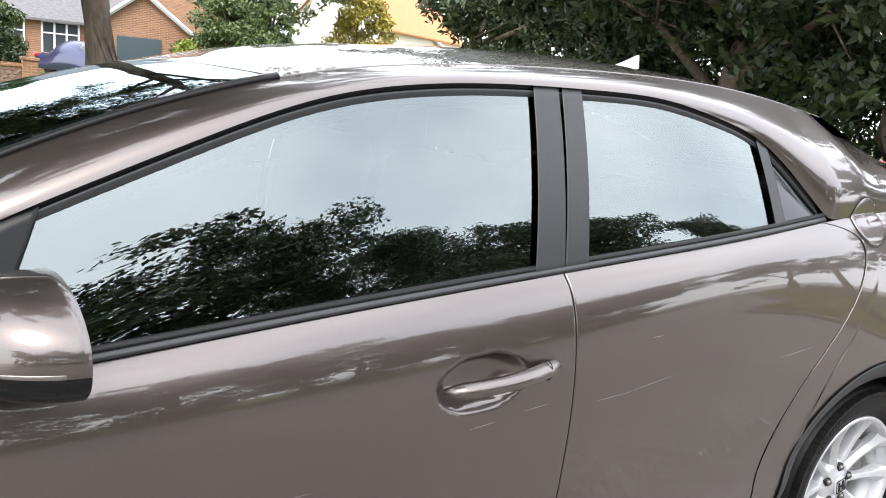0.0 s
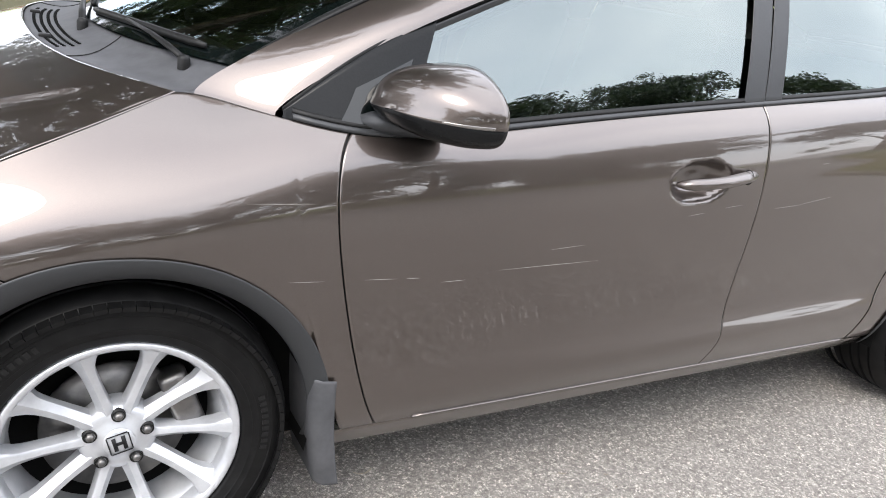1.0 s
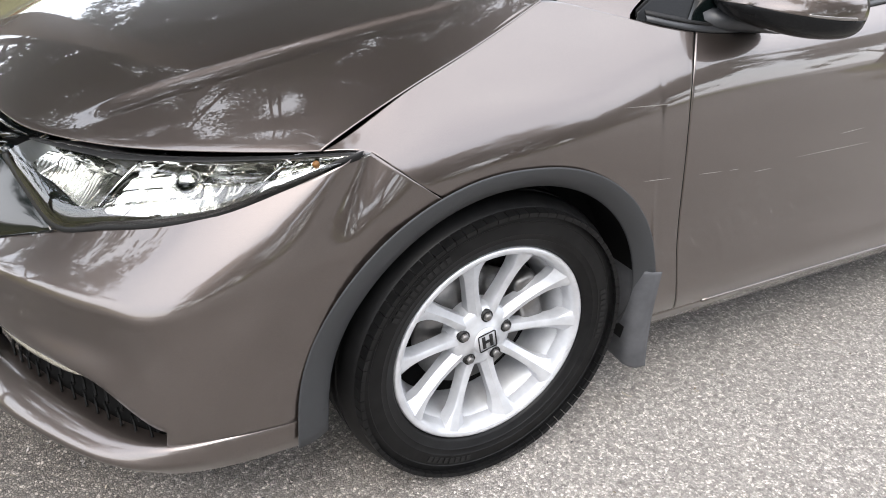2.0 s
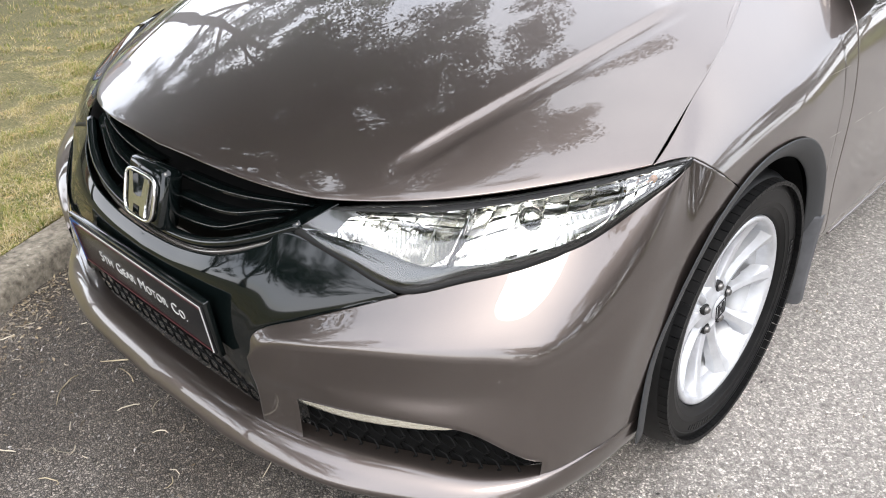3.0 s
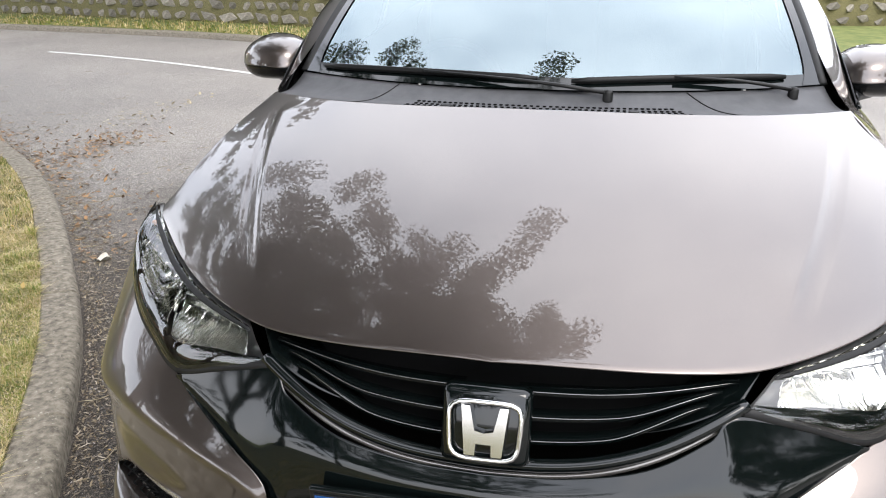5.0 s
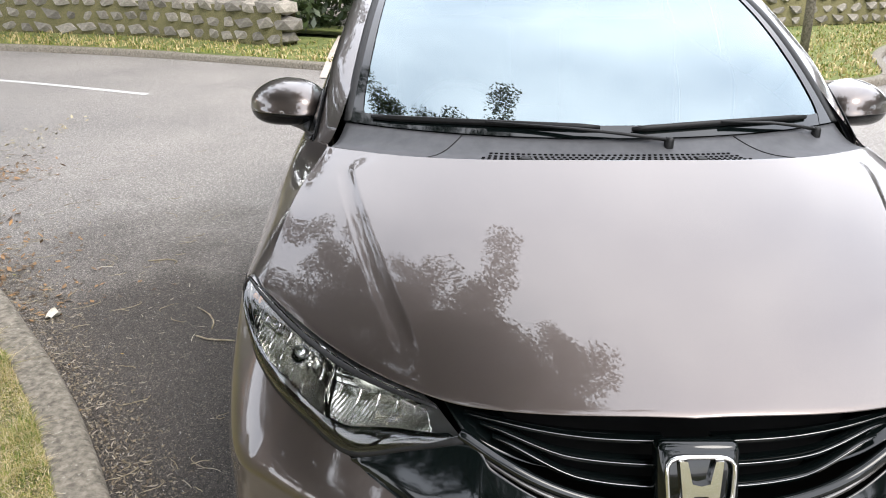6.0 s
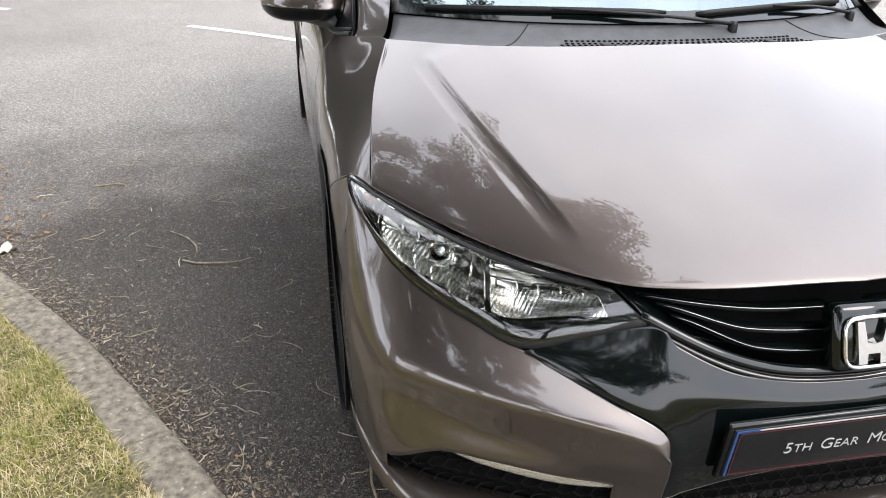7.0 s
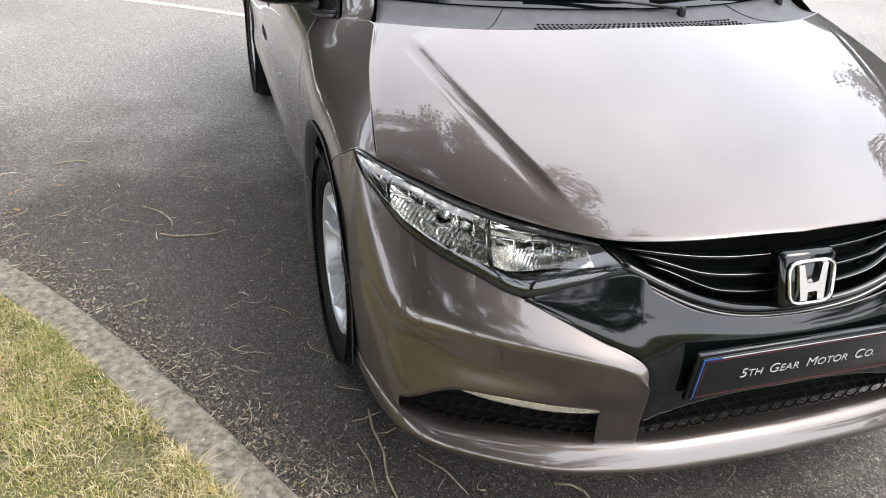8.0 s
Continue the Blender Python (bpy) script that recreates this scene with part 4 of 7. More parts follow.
def pillar_fn(u, v):
    """Rear pillar: upright slices from the quarter panel to the edge of roof and tail glass."""
    x = 2.33 + 0.95 * u
    a = np.array(flank(x, 1.0)) + (1 - u) ** 60 * (DLO(2.33) + (0, 0.006, 0) - np.array(flank(2.33, 1.0)))
    return crowned(a, TAIL_EDGE(x), v)


def window_fn(x0, x1):
    def fn(u, v):
        xa, xb = x0(v), x1(v)
        x = xa + (xb - xa) * u
        lo, hi = BELT(x) + (0, -0.012, 0), DLO(x) + (0, -0.01, 0)
        p = lo + (hi - lo) * v
        tall = (hi[2] - lo[2]) / 0.34
        return (x, p[1] + 0.011 * tall * tall * 4 * v * (1 - v), p[2])
    return fn


for side in (-1, 1):
    part("cant_rail", sheet(rail_smooth, sorted(set(even(90) + even(16, 0.0, FOOT))), even(14), side, lip=0.0), PAINT, car)
    part("rear_pillar", sheet(pillar_fn, even(60), even(14), side, lip=0.0), PAINT, car)
    front_glass = window_fn(lambda v: 0.49 + 0.09 * v, lambda v: 1.415 + 0.04 * v)
    rear_glass = window_fn(lambda v: 1.52 + 0.03 * v, lambda v: 2.15)
    part("side_window", sheet(front_glass, even(40), even(20), side, lip=0), GLASS, car, "front side window reflecting trees and sky")
    part("side_window", sheet(rear_glass, even(30), even(20), side, lip=0), GLASS, car, "rear side window reflecting sky")
    # frame over the windows, belt moulding and pillars
    def band(z0, z1, out0, out1, crown=0.0):
        """A strip under the upper window edge between two drops."""
        def fn(u, v):
            p = DLO(0.285 + (2.325 - 0.285) * u)
            return (p[0] + 0.004 * v, p[1] + out0 + (out1 - out0) * v + crown * math.sin(math.pi * v), p[2] - z0 - (z1 - z0) * v)
        return fn

    part("window_seal", sheet(band(-0.004, 0.011, -0.003, -0.004), even(80), even(2), side, lip=0.003), RUBBER, car)
    part("window_frame", sheet(band(0.0105, 0.032, 0.002, -0.003, 0.002), even(80), even(6), side, lip=0.006), SATIN, car, "satin black window frame")
    part("window_seal", sheet(band(0.0325, 0.044, -0.006, -0.0075), even(80), even(2), side, lip=0.003), RUBBER, car)

    def ledge(z0, z1, out, crown):
        def fn(u, v):
            p = BELT(0.3 + (2.33 - 0.3) * u)
            return (p[0], p[1] + out - 0.006 * v + crown * math.sin(math.pi * v), p[2] + z0 + (z1 - z0) * v)
        return fn

    part("belt_moulding", sheet(ledge(0.002, 0.013, 0.001, 0.003), even(60), even(6), side, lip=0.01), SATIN, car, "satin black belt moulding")
    part("belt_seal", sheet(ledge(0.0135, 0.022, -0.004, 0.002), even(60), even(4), side, lip=0.006), RUBBER, car, "black rubber seal along the glass")
    for x0, x1, name in ((1.404, 1.4725, "door_pillar"), (1.4765, 1.533, "door_pillar"), (2.128, 2.165, "quarter_pillar")):
        k = 0.046 if x0 < 2 else 0.0
        fn = window_fn(lambda v, a=x0, k=k: a + k * v, lambda v, b=x1, k=k: b + k * v * (0.85 if k else 1))
        part(name, sheet(lambda u, v, fn=fn: np.array(fn(u, v)) + (0, 0.012, 0), even(4, edge=0.05), even(16), side, lip=0.012), SATIN, car, "satin black pillar cover")
    fn = window_fn(lambda v: 2.165, lambda v: 2.33 - 0.0 * v)
    part("quarter_light", sheet(fn, even(8), even(8), side, lip=0), GLOSS_BLACK, car)
    fn = window_fn(lambda v: 0.285, lambda v: 0.5 + 0.09 * v)
    part("mirror_corner", sheet(lambda u, v: np.array(fn(u, v)) + (0, 0.011, 0), even(10, edge=0.02), even(10), side, lip=0.012), SAIL, car, "black plastic corner trim")
    part("corner_pane", sheet(lambda u, v: np.array(fn(0.42 + 0.4 * u + 0.06 * v, 0.14 + (0.5 + 0.1 * u) * v)) + (0, 0.0135, 0), even(6), even(6), side, lip=0), GLOSS_BLACK, car, "small black corner pane")

    # door mirror: painted shell with a crease, black under-housing, arm to the door
    def head_fn(a, v):
        """A point of the shell at angle a round its axis, v from the front pole to the open back."""
        r = math.sin(min(1.0, v * 1.02) * math.pi / 2) ** 0.8
        cy, cz = math.cos(a), math.sin(a)
        k = (abs(cy) ** 2.6 + abs(cz) ** 2.6) ** (-1 / 2.6)
        y = 0.122 * cy * k * r
        top = 0.084 * (1 - 0.3 * max(0.0, y / 0.122) ** 1.6 - 0.1 * max(0.0, -y / 0.122) ** 2)
        z = (top if cz > 0 else 0.056 + 0.006 * y / 0.122) * cz * k * r
        out = 1.0 + 0.05 * math.exp(-((z + 0.004) / 0.012) ** 2)
        return ((-0.145 - 0.03 * y / 0.122 * -1) * math.cos(v * math.pi / 2) ** 0.9 * out - 0.02 * y / 0.122 * -1, y, z)

    def wrapped(a0, a1, swell):
        def fn(u, v):
            p = head_fn(a0 + (a1 - a0) * u, 0.002 + 0.998 * v)
            return (0.593 + p[0] * swell, 0.878 + p[1] * swell, 0.966 + p[2] * swell)
        return fn

    mid = Vector((0.6, 0.878 * side, 0.966))
    cut0, cut1 = radians(-7), radians(187)
    mirror = part("door_mirror", sheet(wrapped(cut0, cut1, 1.0), even(40), even(22), side, lip=0.006, roll=0.001, core=mid), PAINT, car, "painted door mirror with a black base")
    part("mirror_base", sheet(wrapped(cut1, cut0 + 2 * math.pi, 0.995), even(26), even(22), side, lip=0.004, core=mid), SAIL, mirror, "satin black under-housing")
    bm = sheet(lambda u, v: (0.594, 0.878 + 0.105 * v * math.cos(6.2832 * u), 0.976 + 0.052 * v * math.sin(6.2832 * u)), even(30), even(3), side, lip=0, core=Vector((0, 0, 1)))
    part("mirror_glass", bm, CHROME, mirror)
    bm = tube(bmesh.new(), [(0.43, 0.77 * side, 0.923), (0.48, 0.8 * side, 0.921), (0.53, 0.83 * side, 0.922), (0.565, 0.87 * side, 0.925)], [0.032, 0.028, 0.026, 0.024], 12, flat=0.8)
    part("mirror_arm", bm, SATIN, mirror)
    part("repeater_lamp", sheet(lambda u, v: np.array(wrapped(radians(-7), radians(-2.5), 1.006)(v, 0.42 + 0.46 * u)), even(24), even(3), side, lip=0.004, core=mid), REPEATER, mirror, "clear indicator strip")

# doors' handles with their cups
for side in (-1, 1):
    base = Vector(flank(1.3, v_at(1.3, 0.82)))
    yy = base.y
    door = [o for o in car.children if o.name.startswith("front_door")][0 if side < 0 else 1]
    path = [(1.18 + 0.245 * t, side * (yy + 0.006 + 0.028 * math.sin(math.pi * t) ** 0.6), 0.815 + 0.024 * t) for t in np.linspace(0, 1, 16)]
    radii = [0.006, 0.014] + [0.0175] * 12 + [0.015, 0.007]
    handle = part("door_handle", tube(bmesh.new(), path, radii, 14, flat=0.8), PAINT, door)
    ring = [(1.385 + 0.0005, side * (yy + 0.026) + 0.014 * math.cos(q), 0.8355 + 0.0178 * math.sin(q)) for q in np.linspace(0, 2 * math.pi, 17)]
    part("handle_joint", tube(bmesh.new(), ring, 0.0012, 4, cap=False), RUBBER, handle)

# interior and underside
bm = bmesh.new()
box(bm, -0.5, 3.2, -0.72, 0.72, 0.2, 0.62, 0.03)
part("floor_pan", bm, VOID, car, fix=True)
bm = sheet(lambda u, v: (0.03 + 0.4 * v + 0.16 * abs(u) ** 2 * (1 - v), 0.66 * u, 0.955 - 0.05 * v * v - 0.02 * abs(u)), even(20, -1, 1), even(6), -1, lip=0.1)
part("dashboard", bm, DASH, car)
bm = bmesh.new()
lathe(bm, [(0.172 + 0.014 * math.cos(a), 0.014 * math.sin(a)) for a in np.linspace(0, 2 * math.pi, 9)], 36, pose(0.62, 0.34, 0.86, -2, 0, 90) @ pose(0, 0, 0, 24))
part("steering_wheel", bm, CABIN, car)
for y in (-0.34, 0.34):
    bm = bmesh.new()
    box(bm, 0.95, 1.4, y - 0.24, y + 0.24, 0.45, 0.62, 0.05)
    seat = part("front_seat", bm, CABIN, car, fix=True)
    bm = bmesh.new()
    box(bm, -0.06, 0.06, -0.24, 0.24, 0, 0.6, 0.05, pose(1.36, y, 0.58, 0, 14, 0))
    part("backrest", bm, CABIN, seat, fix=True)
    bm = bmesh.new()
    box(bm, -0.045, 0.045, -0.13, 0.13, 0, 0.17, 0.04, pose(1.52, y, 1.17, 0, 10, 0))
    part("headrest", bm, CABIN, seat, fix=True)
bm = bmesh.new()
box(bm, 1.95, 2.4, -0.6, 0.6, 0.45, 0.65, 0.05)
rear_seat = part("rear_seat", bm, CABIN, car, fix=True)
bm = bmesh.new()
box(bm, -0.06, 0.06, -0.6, 0.6, 0, 0.5, 0.05, pose(2.35, 0, 0.6, 0, 16, 0))
part("backrest", bm, CABIN, rear_seat, fix=True)

# tail: glass, spoiler, lamps, lid
def tail_fn(u, v):
    e = abs(u)
    top = np.array(roof_fn(u, 1.0)) * (1, 1, 1)
    low = np.array((3.28 - 0.06 * e * e, 0.46 * e, 1.1))
    p = np.array((top[0], abs(top[1]), top[2]))
    p = p + (low - p) * v
    return (p[0], math.copysign(p[1], u), p[2] + 0.03 * math.sin(math.pi * v))


part("tail_window", sheet(tail_fn, even(20, -1, 1), even(16), -1, lip=0), GLOSS_BLACK, car)
bm = sheet(lambda u, v: (3.28 - 0.06 * abs(u) ** 2 + 0.13 * math.sin(math.pi * min(1, v * 1.2) / 2), math.copysign((0.46 + 0.2 * v) * abs(u), u), 1.1 - 0.12 * v - 0.3 * v * v), even(24, -1, 1), even(10), -1, lip=0.02)
part("tailgate", bm, PAINT, car)
path = [(3.26 - 0.05 * abs(t) ** 2 * 4, t, 1.1) for t in np.linspace(-0.46, 0.46, 20)]
part("tail_spoiler", tube(bmesh.new(), path, 0.035, 8, flat=0.4), PAINT, car)
for side in (-1, 1):
    def lamp_fn(u, v):
        x = 2.69 + 0.5 * u
        p0, p1 = np.array(flank(x, 0.98 - 0.2 * u)), np.array(pillar_fn((x - 2.33) / 0.95, 0.02 + 0.33 * u**0.7))
        p = p0 + (p1 - p0) * v
        return (p[0], p[1] + 0.006 + 0.012 * math.sin(math.pi * v) * min(1, 4 * u), p[2] + 0.008 * math.sin(math.pi * v) * min(1, 4 * u))
    part("tail_lamp", sheet(lamp_fn, even(20), even(8), side, lip=0.01), RED_LENS, car, "red tail lamp")

    def upper_lamp_fn(u, v):
        p = np.array(pillar_fn((2.72 + 0.5 * u - 2.33) / 0.95, 0.6 + 0.14 * (v - 0.5) * min(1, 2.5 * u)))
        return (p[0], p[1] + 0.01, p[2] + 0.01)
    part("tail_lamp", sheet(upper_lamp_fn, even(16), even(4), side, lip=0.012), RED_LENS, car, "red lamp strip at the spoiler's end")


def fuel_at(r, a, out):
    """A point of the flap, laid on the panel round its middle at (2.515, 1.06)."""
    x, h = 2.515 + r * math.cos(a), r * math.sin(a) - 0.022
    base = np.array(flank(x, 1.0))
    p = np.array(flank(x, v_at(x, base[2] + h * 0.8))) if h < 0 else np.array(pillar_fn((x - 2.33) / 0.95, h / 0.33))
    return (p[0], p[1] + 0.8 * out, p[2] + 0.55 * out)


fuel = part("fuel_flap", sheet(lambda u, v: fuel_at(0.068 * v, 2 * math.pi * u, 0.003), even(40), even(8, 0.02, 1.0), -1, lip=0.003), PAINT, car, "round fuel flap")
part("flap_gap", sheet(lambda u, v: fuel_at(0.068 + 0.004 * v, 2 * math.pi * u, 0.0015), even(40), even(1), -1, lip=0), RUBBER, fuel)
def fin_fn(u, v):
    t = abs(2 * u - 1)
    x = 2.24 + 0.17 * v
    tall = 0.072 * min(1.0, (v * 1.05) ** 1.3)
    return (x + 0.012 * (1 - t), 0.02 * (2 * u - 1) * (0.35 + 0.65 * v) * (0.4 + 0.6 * t), ROOF_Z(x) - 0.004 + tall * (1 - t**2.2))


bm = sheet(fin_fn, even(12), even(12), 1, lip=0)
part("aerial_fin", bm, ALLOY, car, "pale shark-fin aerial")

# wipers: each an arm on a spindle, with a jointed blade along the glass
def on_screen(u, v, lift=0.0):
    p = screen_fn(u, v)
    return Vector((p[0] - 0.4 * lift, p[1], p[2] + 0.9 * lift))


for root, mid, tip, b0, b1 in ((-0.2, 0.12, 0.45, 0.9, 0.02), (-0.84, -0.66, -0.46, -0.1, -0.86)):
    a = Vector(cowl_fn(root, 0.8)) + Vector((0, 0, 0.016))
    pts = [a, a.lerp(on_screen(mid, 0.012, 0.016), 0.5) + Vector((0, 0, 0.004)), on_screen(mid, 0.016, 0.018), on_screen(tip, 0.036, 0.016)]
    wiper = part("wiper", tube(bmesh.new(), pts, [0.008, 0.008, 0.006, 0.0045], 8, flat=0.6), RUBBER, car, "black windscreen wiper arm")
    part("spindle_cap", lathe(bmesh.new(), [(0.0, 0.008), (0.009, 0.006), (0.012, 0.0), (0.012, -0.02)], 18, Matrix.Translation(a) @ Matrix.Rotation(radians(90), 4, "X")), RUBBER, wiper, fix=True)
    path = [on_screen(b0 + (b1 - b0) * t, 0.012 + 0.03 * math.sin(math.pi * (0.15 + 0.6 * t)), 0.009) for t in np.linspace(0, 1, 14)]
    part("wiper_blade", tube(bmesh.new(), path, [0.004] + [0.0062] * 12 + [0.004], 6, flat=1.4), RUBBER, wiper)
for y in (-0.3, 0.3):
    bm = bmesh.new()
    p = cowl_fn(y, 0.12)
    box(bm, p[0] - 0.012, p[0] + 0.012, y * 0.7 - 0.012, y * 0.7 + 0.012, p[2] - 0.004, p[2] + 0.007, 0.003)
    part("washer_jet", bm, RUBBER, cowl, fix=True)
for u in (-0.5, 0.5):
    path = [Vector(cowl_fn(u + 0.02 * t, t)) + Vector((0, 0, 0.0006)) for t in np.linspace(0.02, 0.98, 8)]
    part("scuttle_seam", tube(bmesh.new(), path, 0.0016, 5), RUBBER, cowl)


# wheels
def wheel(name, at, side):
    tread = [(0.304, -0.096), (0.3125, -0.084), (0.3145, -0.062), (0.3085, -0.06), (0.3085, -0.052), (0.3152, -0.05), (0.316, -0.02), (0.309, -0.018), (0.309, -0.008), (0.316, -0.006), (0.316, 0.012), (0.309, 0.014), (0.309, 0.024), (0.3155, 0.026), (0.315, 0.048), (0.3085, 0.05), (0.3085, 0.056), (0.3145, 0.058), (0.3105, 0.078), (0.301, 0.0955)]
    w = part(name, lathe(bmesh.new(), [(0.19, -0.09), (0.212, -0.092), (0.217, -0.1), (0.25, -0.107), (0.29, -0.104)] + tread + [(0.297, 0.1), (0.2945, 0.1012), (0.2925, 0.1042), (0.276, 0.1072), (0.2745, 0.1058), (0.25, 0.1068), (0.2485, 0.1053), (0.238, 0.1035), (0.2365, 0.1015), (0.224, 0.0985), (0.2175, 0.09), (0.2165, 0.06)], 96), TYRE, car, "tyre on a ten-spoke silver alloy wheel", fix=True)
    sharp(w, 40)
    w.matrix_basis = pose(*at) if side > 0 else pose(*at, 0, 0, 180)
    bm = lathe(bmesh.new(), [(0.194, 0.058), (0.1975, 0.078), (0.2, 0.088), (0.2045, 0.0935), (0.21, 0.0955), (0.2145, 0.0945), (0.217, 0.09), (0.2165, 0.08)], 96)
    rim = part("rim", bm, ALLOY, w)
    part("barrel", lathe(bmesh.new(), [(0.176, -0.09), (0.18, 0.02), (0.189, 0.05), (0.194, 0.058)], 72), BARREL, rim, "silver inner barrel of the rim")
    # black disc closes the wheel and stands for the shade behind the spokes
    part("wheel_back", lathe(bmesh.new(), [(0.0, -0.02), (0.2, -0.02)], 40), VOID, w)
    part("brake_disc", lathe(bmesh.new(), [(0.06, 0.012), (0.132, 0.012), (0.132, -0.002)], 48), STEEL, w)
    bm = bmesh.new()
    box(bm, -0.07, 0.07, -0.01, 0.045, 0.1, 0.155, 0.012, pose(0, 0, 0, 0, -70, 0))
    part("brake_caliper", bm, STEEL, w, fix=True)
    hub = lathe(bmesh.new(), [(0.0, 0.066), (0.031, 0.066), (0.034, 0.062), (0.05, 0.06), (0.064, 0.055), (0.07, 0.046), (0.072, 0.0)], 60)
    part("hub", hub, ALLOY, w)
    for k in range(5):
        a = 2 * math.pi * (k / 5 + 0.25)
        for s in (-1, 1):
            # each spoke flares into the rim; its crest runs nearer one edge
            bm = bmesh.new()
            rings = []
            for t in np.linspace(0, 1, 12):
                r, q = 0.044 + 0.158 * t, a + s * radians(19.5 - 1.5 * t)
                flare = max(0.0, (t - 0.72) / 0.28) ** 2.2
                half = 0.0155 - 0.003 * math.sin(math.pi * min(1, t * 1.15)) + 0.016 * flare
                top, low = 0.057 + 0.004 * t + 0.03 * t**2.4, 0.018 + 0.034 * t
                c = Vector((r * math.cos(q), 0, r * math.sin(q)))
                e = Vector((-math.sin(q), 0, math.cos(q))) * s
                drop = 0.011 + 0.006 * flare
                rings.append([bm.verts.new(c + e * dx + Vector((0, h, 0))) for dx, h in ((-half, low), (-half, top - 0.006), (-half * 0.9, top - 0.0025), (-half * 0.62, top), (half * 0.1, top + 0.001), (half * 0.78, top - drop * 0.75), (half, top - drop), (half, low))])
            for r0, r1 in zip(rings, rings[1:]):
                for j in range(7):
                    bm.faces.new([r0[j], r1[j], r1[j + 1], r0[j + 1]])
            sharp(part("spoke", bm, ALLOY, w, fix=True), 32)
    for k in range(5):
        a = 2 * math.pi * (k / 5 + 0.25)
        # raised black ring drawn for the shaded recess round each nut
        part("nut_pocket", lathe(bmesh.new(), [(0.0095, 0.0625), (0.0125, 0.0628), (0.0135, 0.05)], 16, pose(0.052 * math.cos(a), 0, 0.052 * math.sin(a))), RUBBER, w)
        part("wheel_nut", lathe(bmesh.new(), [(0.0, 0.07), (0.006, 0.07), (0.0085, 0.066), (0.0095, 0.045)], 6, pose(0.052 * math.cos(a), 0, 0.052 * math.sin(a))), STEEL, w)
    part("centre_cap", lathe(bmesh.new(), [(0.0, 0.0725), (0.026, 0.0725), (0.029, 0.068)], 32), ALLOY, w)
    bm = bmesh.new()
    for s in (-1, 1):
        box(bm, -0.0035, 0.0035, 0, 0.002, -0.014, 0.014, 0.0, pose(0, 0.0725, 0, 0, 14, 0) @ pose(s * 0.0085, 0, 0))
    box(bm, -0.006, 0.006, 0, 0.002, -0.0028, 0.0028, 0.0, pose(0, 0.0725, 0, 0, 14, 0))
    for s in (-1, 1):
        box(bm, -0.0185, 0.0185, 0, 0.0015, -0.0011, 0.0011, 0.0, pose(0, 0.0725, 0, 0, 14, 0) @ pose(0, 0, s * 0.0195))
        box(bm, -0.0011, 0.0011, 0, 0.0015, -0.0184, 0.0184, 0.0, pose(0, 0.0725, 0, 0, 14, 0) @ pose(s * 0.0195, 0, 0))
    part("cap_emblem", bm, RUBBER, w, fix=True)
    # tread blocks and sidewall lettering bars
    bm = bmesh.new()
    for k in range(84):
        for s in (-1, 1):
            # shoulder blocks, raked, with gaps between them
            box(bm, -0.0102, 0.0102, 0.0595, 0.081, 0.3, 0.3088, 0.0, pose(0, 0 if s > 0 else -0.15, 0, 0, 360 / 84 * k + 2 * (s > 0), 0) @ pose(0, 0, 0, -7 * s, 0, 0))
    tagged(part("tread", bm, TYRE, w, smooth=False, fix=True), kind="stuff")
    bm = bmesh.new()
    for a0, letters in ((30, 11), (150, 8), (262, 9)):
        for k in range(letters):
            box(bm, -0.0045, 0.0045, 0.105, 0.1078, 0.256, 0.2685, 0.0, pose(0, 0, 0, 0, a0 + 3.1 * k, 0))
    tagged(part("sidewall_print", bm, RUBBER, w, smooth=False, fix=True), kind="stuff")
    return w


for hub in HUBS:
    for side in (-1, 1):
        wheel("wheel", (hub[0], 0.742 * side, 0.316), side)
for side in (-1, 1):
    bm = sheet(lambda u, v: (0.346 + 0.03 * (1 - u) ** 2 + 0.05 * max(0.0, (v - 0.72) / 0.28) ** 1.3, 0.71 + 0.156 * min(1.0, v * 1.2) - 0.012 * (1 - u), 0.165 + (0.255 - 0.03 * max(0.0, v - 0.8)) * u - 0.02 * (1 - u) * max(0.0, v - 0.5)), even(8, edge=0.03), even(14, edge=0.03), side, lip=0.008, core=Vector((3.0, 0.0, 0.3)))
    part("mud_flap", bm, SCUTTLE, car, "grey rubber mud flap")

# scratches in the paint of the near side
SCRATCH = material("scratched_primer", (0.28, 0.26, 0.24), 0.6)
near_doors = [next(o for o in car.children if o.name.startswith(n)) for n in ("front_door", "rear_door", "front_wing")]
